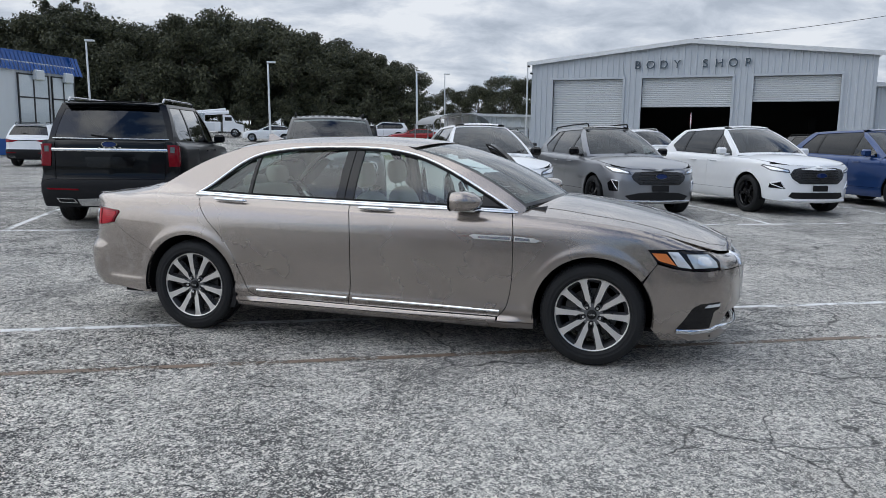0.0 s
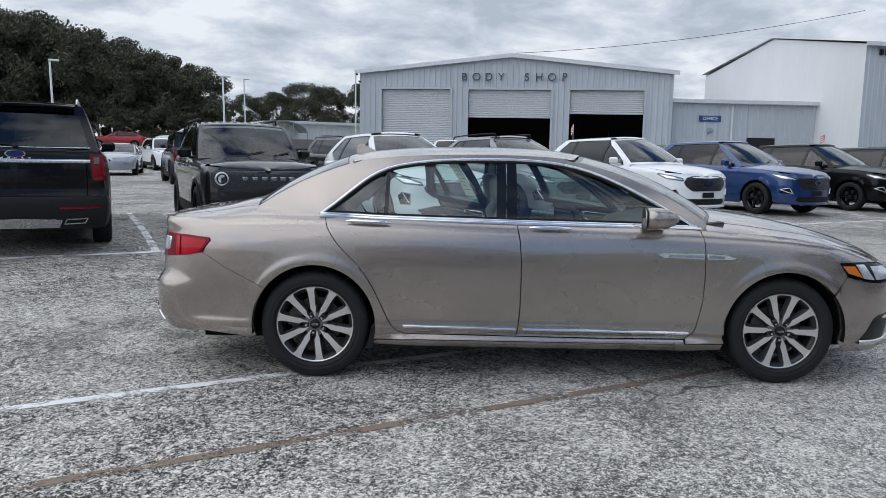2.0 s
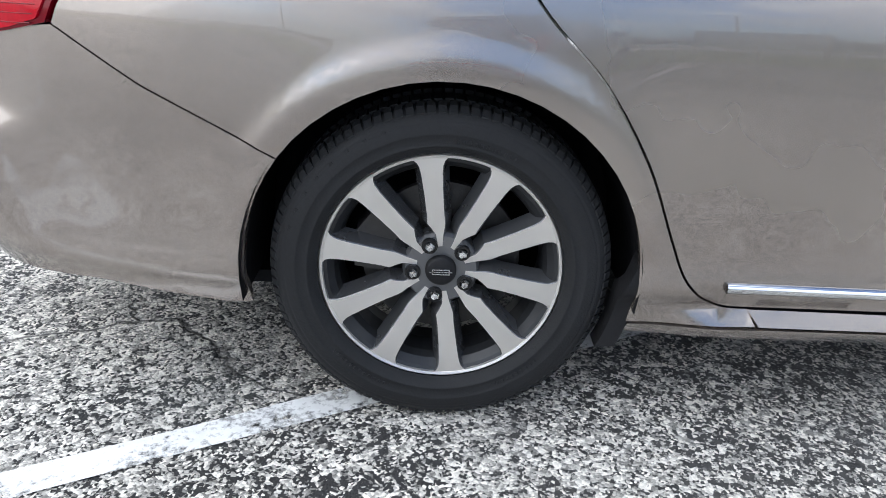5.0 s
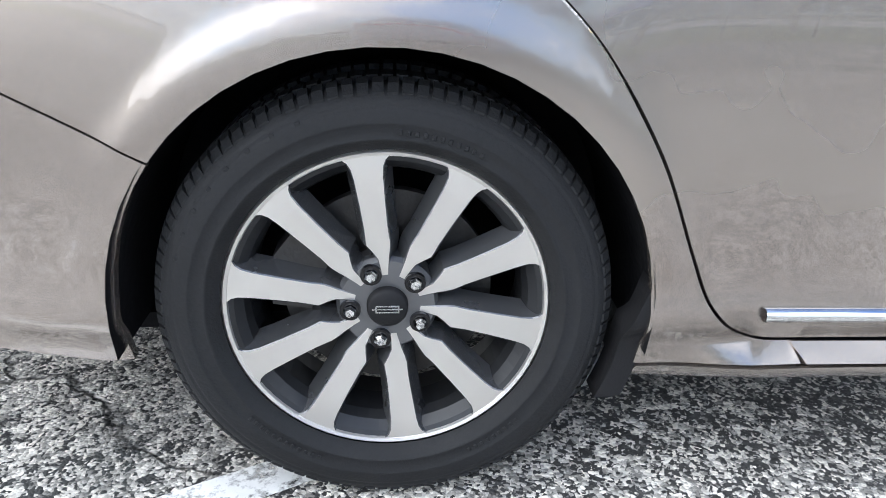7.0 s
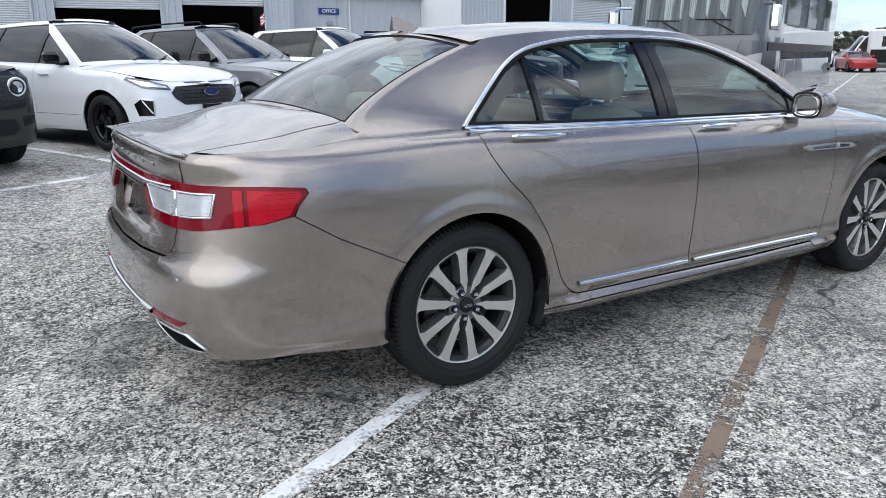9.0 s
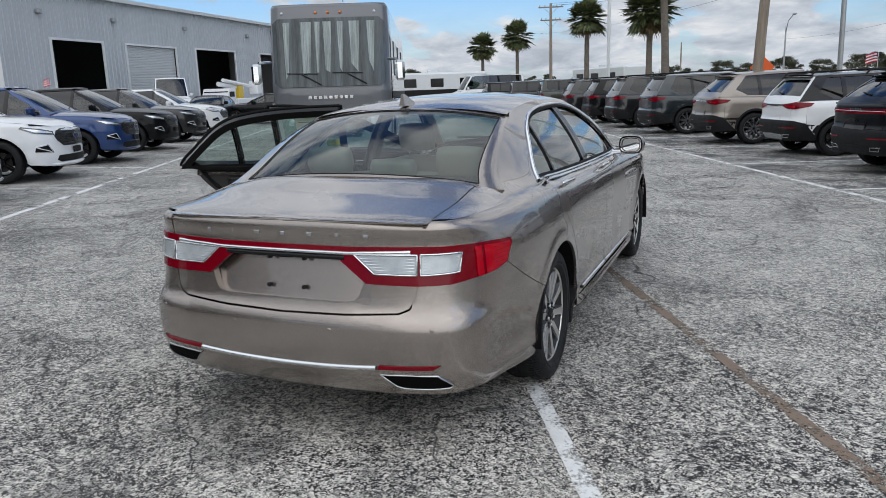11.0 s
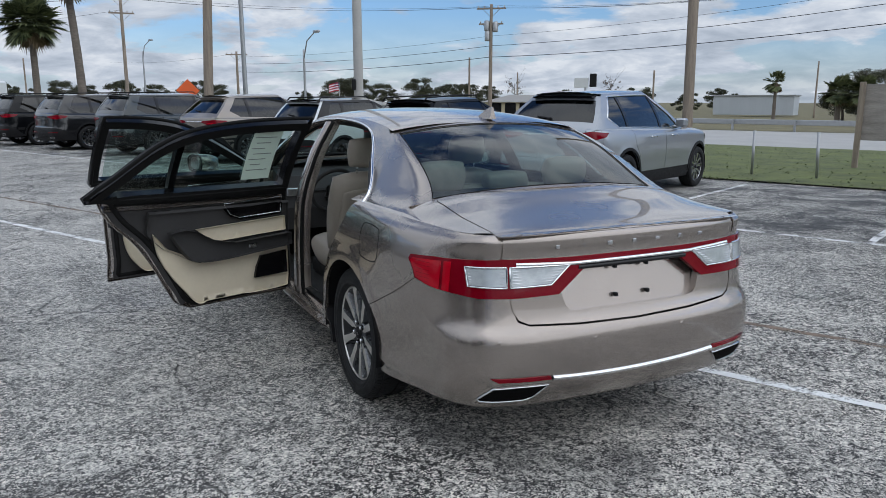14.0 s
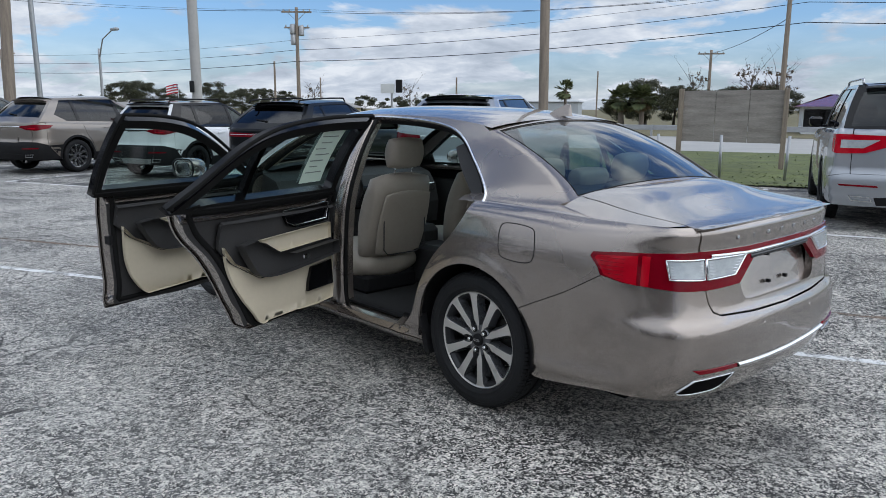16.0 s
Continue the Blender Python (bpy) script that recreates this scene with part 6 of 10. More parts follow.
def build_hero():
    hero_panels()
    hero_lights()
    hero_cabin()
    right_doors()
    left_door(DOOR_R, -1.6, -.285, rear_door_hinge, "rear_door", ((-1.6, -1.062), (-1.045, -.335)), (-1.17, -.24), (-.935, -.22), (-1.30, -1.02))
    fd = left_door(DOOR_F, -.278, 1.1, front_door_hinge, "front_door", ((-.225, 1.1),), (-.14, .90), (-.175, .885), (-.15, .12))
    mirror_part(fd, 1, Matrix.Translation(-front_door_hinge) @ pose(.57, 1.005, 1.068, 0, 0, 6))
    hero_inside()
    fuel_door()
    hero_wheels()
    b = Bag()
    b.box(0, 0, .235, 4.5, 1.45, .03)
    b.box(1.5, 0, .50, 1.3, 1.15, .5)
    b.box(-1.9, 0, .52, 1.0, 1.15, .5)
    part("underbody", b.mesh("underbody"), M["under"], car)


build_hero()


# ---- other vehicles ----
def suv_shape(k):
    """The surfaces of a sport utility from a few sizes."""
    wb, fo, ro, hw, H, r = k["wb"], k["fo"], k["ro"], k["w"] / 2, k["h"], k["r"]
    xr, xf = -wb / 2 - ro, wb / 2 + fo
    bz, hz, nz = k["belt"], k["hood"], k["nose"]
    box = k.get("boxy", 0.0)
    plan = [(xr, 0), (xr + .015, hw * .45), (xr + .06 - .02 * box, hw * (.76 + .08 * box)), (xr + .24 - .08 * box, hw * .93), (xr + .75, hw * .985), (0, hw), (xf - .95, hw * .985),
            (xf - .50 + .15 * box, hw * (.93 + .02 * box)), (xf - .22 + .08 * box, hw * (.78 + .08 * box)), (xf - .06, hw * .45), (xf, 0)]
    if k.get("square"):
        plan[1:5] = [(xr + .012, hw * .60), (xr + .05, hw * .90), (xr + .15, hw * .962), (xr + .75, hw * .985)]
    side = [(.15, .10), (r * .75, .03), (.42, .012), (.55, .010), (.70, 0), (bz - .22, .004), (bz - .10, .016), (bz, .045), (bz + .1, .07)]
    rear = [(.15, .12), (.35, .05), (.48, .01), (.60, 0), (.68, .01), (.75, .04), (.95, .045), (bz, .055), (bz + .15, .07)]
    front = [(.15, .10), (.26, .03), (.45, 0), (.62, .0), (nz - .1, .02), (nz, .06), (nz + .1, .14), (nz + .3, .3)]
    cow = wb / 2 - k.get("cowl", .52)
    zs = [(xr - .1, bz + .05), (xr + .5, bz + .04), (-wb / 2 + .4, bz + .02), (cow - .3, bz - .02), (cow + .15, hz - .03), (wb / 2 + .1, hz - .05), (xf - .35, nz + .045), (xf - .12, nz - .02), (xf + .05, nz - .06)]
    zc = [(xr - .1, bz + .05), (xr + .2, bz + .06), (0, bz + .08), (cow + .1, hz + .05), (wb / 2 + .1, hz + .02), (xf - .35, nz + .09), (xf - .12, nz + .0), (xf + .05, nz - .06)]
    rt = k.get("roof_rear", .10)
    roof = [(xr, H - rt - .03), (xr + .5, H - rt * .7), (-wb / 4, H - .012), (0.0, H), (cow - .95, H - .035), (cow - .6, H - .12)]
    yb = [(xr - .1, hw * .80), (xr + .5, hw * .88), (0, hw * .90), (cow, hw * .86), (cow + .5, hw * .80)]
    lean = k.get("gate", .36)
    back = ((xr + .10, bz + .03), (xr + .10 + lean, H - rt * .8 - .03), (.06, .02), .012)
    screen = ((cow + .12, hz + .04), (cow + .12 - k.get("rake", .86), H - .055), (-.16, .03), .03)
    return Shape(plan, side, rear, front, zs, zc, yb, roof, back, screen, [(-wb / 2, r, r + .055), (wb / 2, r, r + .055)],
                 tumble=k.get("tumble", (.22, .38)), roll=.06, ends=(.55, .6), edge_drop=.04)


def suv(name, m, k, mat, label, group="", detail=2, trim_mat=None, rails=True, roof_mat=None, far=False):
    """A sport utility or van with panels, glass, lamps and wheels."""
    sh = suv_shape(k)
    wb, hw, H, r, bz = k["wb"], k["w"] / 2, k["h"], k["r"], k["belt"]
    xr, xf = sh.x0, sh.x1
    o = thing(name, m, label, k.get("cat", "car"), group)
    st = .07 if detail > 1 else .11
    sx = lambda pts: [(float(sh.sx(x)), z) for x, z in pts]
    sr = lambda pts: [(float(sh.sr(y)), z) for y, z in pts]
    sf = lambda pts: [(float(sh.sf(y)), z) for y, z in pts]
    zs = lambda x: float(sh.f_zs(x))
    L = sh.low
    ra = r + .055
    clad = trim_mat or M["trim"]
    sill_mat = clad if k.get("clad", True) else mat
    zl = k.get("sill", .34)
    zd = zl + .10
    # panels
    nx, bx, gx = wb / 2 - .52, -.06 + k.get("bshift", 0), -wb / 2 + .42
    line = lambda a, b, n=8: [(x, zs(x)) for x in np.linspace(a, b, n)]
    aR = arc(-wb / 2, r, ra, -8, 188, 16)
    aF = arc(wb / 2, r, ra, -8, 188, 16)
    rear_cut = [(gx - .22, zs(gx - .22)), (gx - .14, .86), (gx - .02, .70), (gx + .06, zd + .08), (gx + .10, zd)]
    q = [(xr + .62, .80), (xr + .42, .86), (xr + .40, bz)] + line(xr + .40, gx - .22) + rear_cut[1:] + [(gx + .10, zl), (-wb / 2 + ra, zl)] + aR[:] + [(xr + .5, .60)]
    q = [(xr + .30, .62), (xr + .30, zs(xr + .3))] + line(xr + .34, gx - .22) + rear_cut[1:] + [(-wb / 2 + ra + .01, zd)] + [p for p in aR if p[1] > .30]
    rd = rear_cut + [(bx, zd)] + [(bx, zs(bx))] + line(bx, gx - .22)[1:-1]
    fd = [(bx, zd), (nx - .03, zd), (nx + .01, .62), (nx, zs(nx))] + line(nx, bx)[1:]
    fe = [(nx - .03, zd), (wb / 2 - ra, zd)] + [p for p in aF[::-1] if p[1] > .30] + [(xf - .42, .60), (xf - .40, zs(xf - .40))] + line(xf - .42, nx)
    for sd in (1, -1):
        part("inner_shell", patch("inner_shell", sx([(-wb / 2 + ra, .40), (wb / 2 - ra, .40), (wb / 2 - ra, bz - .1), (-wb / 2 + ra, bz - .1)]), L, .2, rim=0, offset=-.03, side=sd), M["under"], o)
        for nm, poly in (("quarter_panel", q), ("rear_door", rd), ("front_door", fd), ("fender", fe)):
            part(nm, patch(nm, sx(poly), L, st, gap=.004, side=sd), mat, o)
        part("sill", patch("sill", sx([(-wb / 2 + ra, zl - .10), (wb / 2 - ra, zl - .10), (wb / 2 - ra, zd), (-wb / 2 + ra, zd)]), L, .12, gap=.002, side=sd), sill_mat, o)
        for xa in (-wb / 2, wb / 2):
            if k.get("clad", True):
                ring = arc(xa, r, ra, -4, 184, 16) + arc(xa, r, ra + .05, 184, -4, 16)
                part("arch_trim", patch("arch_trim", sx(ring), L, .08, offset=.006, side=sd), clad, o)
            b, n = Bag(), 16
            ring = arc(xa, r, ra + .01, -12, 192, n)
            b.add([(x, sd * y, z) for y in (hw * .965, hw * .6) for x, z in ring], [(i, i + 1, n + 2 + i, n + 1 + i) for i in range(n)])
            b.add([(x, sd * hw * .6, z) for x, z in ring], [tuple(range(n + 1))])
            part("wheel_housing", b.mesh("wheel_housing", True), M["under"], o)
            wheel(o, "wheel", pose(xa, sd * (hw - .125), r, 0, 0, 0 if sd < 0 else 180), r=r, rim=k.get("rim", r * .70), w=.235, spokes=k.get("spokes", 10), style=k.get("wheel", "dark"), face=.085, detail=False, spin=k.get("spin", 15) + 20 * (xa > 0))
        for x0, x1 in ((bx - .46, bx - .24), (bx + .16, bx + .38)) if not far else ():
            x0, x1 = (x0 - .18, x1 - .18) if x0 < bx else (x0, x1)
            b = Bag()
            pts = offset_line(sx([(x, bz - .115) for x in np.linspace(x0, x1, 5)]), L, -1, .028)
            b.tube([(p[0], sd * p[1], p[2]) for p in pts], .013, 6)
            part("door_handle", b.mesh("door_handle", True), k.get("handle", mat), o)
    # ends
    fb = [(float(sh.sx(x)), z) for x, z in [p for p in arc(wb / 2, r, ra, -4, 40, 6)]] + sx([(xf - .43, .60), (xf - .42, k["nose"] + .02)]) + sf([(hw * .6, k["nose"] + .0), (0, k["nose"] - .01)]) + sf([(0, .24), (hw * .55, .25)]) + sx([(xf - .45, .30)])
    part("front_bumper", patch("front_bumper", fb, L, st, both=True), mat, o)
    rb = sr([(0, .30), (hw * .6, .30)]) + sx([(xr + .3, .32)]) + [(float(sh.sx(x)), z) for x, z in arc(-wb / 2, r, ra, 186, 140, 6)] + sx([(xr + .31, .63)]) + sr([(hw * .80, .70), (0, .70)])
    part("rear_bumper", patch("rear_bumper", rb, L, st, both=True), mat if k.get("paint_bumper", False) else clad, o, "" if k.get("paint_bumper") else "black rear bumper")
    if k.get("valance"):
        va = sr([(0, .31), (hw * .6, .31)]) + sx([(xr + .3, .33), (xr + .33, .47)]) + sr([(hw * .80, .50), (0, .50)])
        part("valance", patch("valance", va, L, st, both=True, offset=.006), clad, o, "black lower rear bumper")
    gate = sr([(0, .702), (hw * .73, .704), (hw * .737, .75), (hw * .74, zs(xr + .05) - .004), (0, zs(xr) - .004)])
    part("tailgate", patch("tailgate", gate, L, st, both=True, gap=.002), mat, o)
    cor = sr([(hw * .738, .704), (hw * .82, .70)]) + sx([(xr + .30, .64), (xr + .30, zs(xr + .3))]) + [(float(s_), float(sh.f_zs(np.interp(s_, sh.s, sh.x)))) for s_ in np.linspace(sh.sx(xr + .30), sh.sr(hw * .75), 6)]
    for sd in (1, -1):
        part("rear_corner", patch("rear_corner", cor, L, st, side=sd, gap=.002), mat, o)
    # hood and cabin
    cow = wb / 2 - k.get("cowl", .52)
    full = [(float(x), float(y)) for x, y in zip(np.linspace(cow - .1, xf - .012, 18), np.interp(np.linspace(cow - .1, xf - .012, 18), sh.mx, sh.my) + .012)]
    full = full + [(x, -y) for x, y in full[::-1]]
    part("hood", patch("hood", full, sh.top, st, sgn=1, rim=0), mat, o)
    up = sh.upper_outline()
    b_, f_ = sh.rear_pane(np.ones(9), np.linspace(.10, .84, 9)), sh.front_pane(np.ones(9), np.linspace(.05, .9, 9))
    dr = k.get("dlo_rear", .16)
    topz = lambda x: float(sh.f_roof(x)) - sh.drop - .045
    x_a, x_b = b_[-1][0] + dr, f_[-1][0] - .10
    top = [(x, topz(x)) for x in np.linspace(x_a, x_b, 14)]
    soft_end = not k.get("square") and k.get("boxy", 0) < .5
    if soft_end:
        top = [q for q in top if q[0] > x_a + .10]
    ends = [(b_[0][0] + dr * 1.6 + .34, zs(b_[0][0] + dr) + .045), (b_[0][0] + dr * 1.6 + .12, zs(b_[0][0]) + .15)] if soft_end else [(b_[0][0] + dr * 1.6, zs(b_[0][0] + dr) + .055), (b_[0][0] + dr * 1.2, zs(b_[0][0]) + .16)]
    dlo = ends + top + [(p[0] - .09, p[2] - .02) for p in f_[::-1][1:-1]] + [(x, zs(x) + .02) for x in np.linspace(f_[0][0] - .13, b_[0][0] + dr * 1.9 + (.34 if soft_end else 0), 12)]
    rm = roof_mat or mat
    for sd in (1, -1):
        part("cabin_side", patch("cabin_side", up, sh.gs, st, holes=[dlo], side=sd, rim=.02), k.get("pillar", rm), o)
        def clip(poly, x0, x1):
            res = poly
            for sgn_, xc in ((1, x0), (-1, x1)):
                out = []
                for a, c in zip(res, res[1:] + res[:1]):
                    fa, fc = sgn_ * (a[0] - xc), sgn_ * (c[0] - xc)
                    if fa >= 0:
                        out.append(a)
                    if (fa >= 0) != (fc >= 0):
                        t = fa / (fa - fc)
                        out.append((xc, a[1] + (c[1] - a[1]) * t))
                res = out
            return res
        marks = [-9, gx - .26, bx - .03, 9]
        for i in range(3):
            pc = clip(dlo, marks[i] + .035, marks[i + 1] - .035)
            if len(pc) > 2:
                part("side_glass", patch("side_glass", pc, sh.gs, .14, offset=-.012, rim=.002, side=sd), M["privacy"] if i < 2 else M["tint_dark"], o).visible_shadow = False
        for xm in (gx - .26, bx - .03):
            part("pillar_trim", patch("pillar_trim", clip(dlo, xm - .04, xm + .04), sh.gs, .1, offset=-.004, side=sd), M["gloss_black"], o)
        if k.get("chrome_dlo"):
            b = Bag()
            strip_along(b, resample(dlo, .12) + dlo[:1], sh.gs, -1, .022, .008, flip=sd)
            part("window_moulding", b.mesh("window_moulding", True), M["chrome"], o)
        if rails:
            b = Bag()
            pts = [(x, sd * (float(sh.gs(x, topz(x) + .06)[1]) - .05), float(sh.f_roof(x)) + .035) for x in np.linspace(xr + .55, cow - 1.0, 10)]
            pts = [(pts[0][0] - .06, pts[0][1], pts[0][2] - .06)] + pts + [(pts[-1][0] + .06, pts[-1][1], pts[-1][2] - .06)]
            b.tube(pts, .016, 6)
            part("roof_rail", b.mesh("roof_rail", True), k.get("rail_mat", M["trim"]), o)
        # mirror
        b = Bag()
        mx = f_[0][0] - .30
        my = float(sh.gs(mx, bz + .05)[1])
        b.box(mx, sd * (my + .15), bz + .09, .13, .20, .15, 0, Euler((0, 0, sd * .15)).to_matrix(), .035)
        b.box(mx + .02, sd * (my + .03), bz + .02, .10, .12, .04, 0, None, .012)
        part("door_mirror", b.mesh("door_mirror"), k.get("mirror", mat), o)
    qs = np.linspace(-1, 1, 12)
    xb, xt = sh.rear_pane(qs, np.ones(12))[:, 0], sh.front_pane(qs, np.ones(12))[:, 0]
    rp = [(float(x), float(v)) for x, v in zip(xb, qs)] + [(float(x), float(v)) for x, v in zip(xt[::-1], qs[::-1])]
    part("roof", patch("roof", rp[::-1], sh.roof, st * 1.4, sgn=1, rim=0), rm, o)
    gl0 = .22 if soft_end else .10
    part("rear_window_band", patch("rear_window_band", [(-1, 0), (1, 0), (1, 1), (-1, 1)], sh.rear_pane, .1, sgn=-1, rim=.01, holes=[[(-.91, gl0), (.91, gl0), (.88, .86), (-.88, .86)]]), k.get("gate_mat", mat if soft_end else M["gloss_black"]), o)
    part("rear_window", patch("rear_window", [(-.93, gl0 - .02), (.93, gl0 - .02), (.90, .88), (-.90, .88)], sh.rear_pane, .12, sgn=-1, rim=0, offset=-.006), M["privacy"], o).visible_shadow = False
    part("windscreen_band", patch("windscreen_band", [(-1, 0), (1, 0), (1, 1), (-1, 1)], sh.front_pane, .1, sgn=1, rim=.01, holes=[[(-.93, .06), (.93, .06), (.92, .95), (-.92, .95)]]), k.get("pillar", rm), o)
    part("windscreen", patch("windscreen", [(-.95, .04), (.95, .04), (.94, .97), (-.94, .97)], sh.front_pane, .12, sgn=1, rim=0, offset=-.006), M["tint_dark"], o).visible_shadow = False
    # roof spoiler
    b = Bag()
    e = sh.rear_pane(np.linspace(-.9, .9, 9), np.ones(9))
    up_ = [(p[0] + .12, p[1], p[2] + .03) for p in e] + [(p[0] - .13, p[1] * .97, p[2] - .005) for p in e] + [(p[0] - .11, p[1] * .97, p[2] - .03) for p in e] + [(p[0] + .02, p[1], p[2] - .04) for p in e]
    fs = [(j * 9 + i, j * 9 + i + 1, (j + 1) % 4 * 9 + i + 1, (j + 1) % 4 * 9 + i) for j in range(4) for i in range(8)]
    b.add(up_, fs)
    b.add([up_[j * 9] for j in range(4)], [(0, 1, 2, 3)])
    b.add([up_[j * 9 + 8] for j in range(4)], [(3, 2, 1, 0)])
    auto_smooth(part("roof_spoiler", b.mesh("roof_spoiler"), k.get("spoiler", rm), o))
    # seats and dash shapes behind the glass
    b = Bag()
    for y in (-.36, .36):
        b.box(.0, y, .95, .16, .46, .56, 0, Euler((0, -.3, 0)).to_matrix(), .06)
        b.box(-.09, y, H - .42, .10, .26, .17, 0, None, .05)
        b.box(-.95, y, .95, .16, .5, .5, 0, Euler((0, -.3, 0)).to_matrix(), .06)
    b.box(cow - .02, 0, hz_of(k) - .08, .45, hw * 1.5, .14, 0, None, .05)
    b.box(-.1, 0, .48, wb * .9, hw * 1.6, .1)
    part("cabin_interior", b.mesh("cabin_interior"), M["charcoal"], o)
    b = Bag()
    b.box((xf + xr) / 2, 0, .36, xf - xr - .5, hw * 1.3, .16)
    part("underbody", b.mesh("underbody"), M["under"], o)
    if k.get("front"):
        k["front"](o, sh, k, mat)
    if k.get("rear"):
        k["rear"](o, sh, k, mat)
    return o


def hz_of(k):
    return k["hood"]


M["tint_dark"] = glass("dark_tinted_glass", (0.26, 0.31, 0.30), shine=0.09)
M["hex"] = material("grille_mesh", (.012, .012, .013), .3, 0, .2, scale=60, bump=.5, bump_scale=90)
M["badge_blue"] = material("badge_blue", (.012, .03, .12), .25, .2, .05)


def badge(o, sh, s_, z, w, h, name="oval_badge", off=.012, f=1):
    """A plain oval with a bright rim."""
    p = offset_line([(s_, z)], sh.low, -1, off)[0]
    b = Bag()
    for k_, (rr, mi, d) in enumerate(((1.0, 1, 0), (.86, 0, .003))):
        ring = [(p[0] + (d if p[0] > 0 else -d), w / 2 * rr * math.cos(a), p[2] + h / 2 * rr * math.sin(a)) for a in np.linspace(0, math.tau, 28, endpoint=False)]
        b.add(ring, [tuple(range(28)) if p[0] > 0 else tuple(range(28))[::-1]], mi)
    part(name, b.mesh(name), [M["badge_blue"], M["chrome"]], o)


def bars(o, name, sh, pts_list, wide, proud, mat):
    b = Bag()
    for pts in pts_list:
        for f in (1, -1):
            strip_along(b, pts, sh.low, -1, wide, proud, flip=f)
    return part(name, b.mesh(name, True), mat, o)


def front_crossover(style):
    def build(o, sh, k, mat):
        hw, nz, xf = k["w"] / 2, k["nose"], sh.x1
        sf = lambda pts: [(float(sh.sf(y * hw)), z) for y, z in pts]
        sx = lambda pts: [(float(sh.sx(x)), z) for x, z in pts]
        L = sh.low
        if style == "edge":
            g = sf([(0, .60), (.42, .60), (.56, .70), (.60, .78), (.54, .87), (.40, .90), (0, .905)])
            lo = sf([(0, .32), (.50, .32), (.60, .36), (.55, .44), (0, .44)])
            hl = sf([(.60, .80), (.62, .865), (.80, .91)]) + sx([(xf - .52, .96), (xf - .56, .93), (xf - .34, .84)])
            fg = sf([(.66, .50), (.74, .64)]) + sx([(xf - .34, .60), (xf - .36, .52)])
            bz = .76
        elif style == "escape":
            g = sf([(0, .58), (.40, .58), (.52, .66), (.56, .73), (.50, .80), (0, .815)])
            lo = sf([(0, .30), (.56, .30), (.66, .38), (.40, .44), (0, .46)])
            hl = sf([(.56, .76), (.60, .82), (.78, .87)]) + sx([(xf - .50, .92), (xf - .52, .89), (xf - .30, .79)])
            fg = sf([(.76, .46), (.76, .64), (.86, .66), (.90, .60), (.88, .46)])
            bz = .73
        else:
            g = sf([(0, .72), (.82, .73), (.86, .78), (.86, .95), (.78, .97), (0, .97)])
            lo = sf([(0, .38), (.60, .38), (.68, .44), (.62, .54), (0, .54)])
            hl = None
            fg = sf([(.74, .46), (.74, .56), (.88, .56), (.88, .48)])
            bz = .85
        part("grille", patch("grille", g, L, .06, offset=.008, both=True), M["hex"], o, "black mesh grille")
        part("lower_intake", patch("lower_intake", lo, L, .06, offset=.006, both=True), M["trim"], o)
        pts = [resample(g[1:-1], .05)]
        if style != "bronco":
            rows = [[(y, z) for y in np.linspace(0, .46 - abs(z - bz) * 1.0, 6)] for z in np.arange(.62, .88, .045)]
            bars(o, "grille_insert", sh, [sf(r_) for r_ in rows], .014, .016, M["gloss_black"])
            badge(o, sh, float(sh.sf(0)), bz, .24, .10, off=.03)
            for f in (1, -1):
                part("headlamp", patch("headlamp", hl, L, .05, offset=.008, side=f), M["lamp_dark"], o, "swept clear headlamp")
                part("headlamp_lens", patch("headlamp_lens", shrink(hl, .022), L, .05, offset=.013, side=f), M["lamp_led"], o)
        else:
            for f in (1, -1):
                b = Bag()
                p = offset_line([(float(sh.sf(.70 * hw)), .86)], L, -1, .012)[0]
                b.lathe([(.001, 0), (.05, .004), (.075, .012), (.088, .020), (.098, .012), (.10, 0)], 28, axis='x', centre=(p[0] - .006, f * p[1], p[2]))
                part("headlamp", b.mesh("headlamp", True), M["lamp_led"], o, "round headlamp")
                b = Bag().lathe([(.058, .014), (.066, .022), (.074, .014)], 28, axis='x', centre=(p[0], f * p[1], p[2]))
                part("lamp_ring", b.mesh("lamp_ring", True), M["gloss_black"], o)
            for i in range(6):
                y = (-2.5 + i) * .135
                p = offset_line([(float(sh.sf(abs(y))), .865)], L, -1, .022)[0]
                part("grille_mark", Bag().box(p[0], y, .865, .012, .085, .050, 0, None, .004).mesh("grille_mark"), M["satin"], o)
        for f in (1, -1):
            part("fog_bezel", patch("fog_bezel", fg, L, .05, offset=.007, side=f), M["gloss_black"], o)
            b = Bag()
            strip_along(b, resample(fg[:3], .04), L, -1, .02, .014, flip=f)
            part("fog_strip", b.mesh("fog_strip", True), M["lamp_led"] if style != "bronco" else M["trim"], o)
        if style != "bronco":
            bars(o, "lip", sh, [sf([(y, .285) for y in np.linspace(0, .7, 8)])], .05, .03, mat if style == "edge" else M["satin"])
        # plate holder, plain
        p = offset_line([(float(sh.sf(0)), .52)], L, -1, .012)[0]
        part("plate_holder", Bag().box(p[0], 0, .52, .012, .32, .11, 0, None, .004).mesh("plate_holder"), M["trim"], o)
        # the two wipers
        for y0 in (-.1, .45):
            q = sh.front_pane(np.array([y0, y0 + .38]), np.array([.04, .16]))
            part("wiper", Bag().tube([q[0] + [.01, 0, .012], q[1] + [.01, 0, .012]], .008, 5).mesh("wiper"), M["trim"], o)
    return build


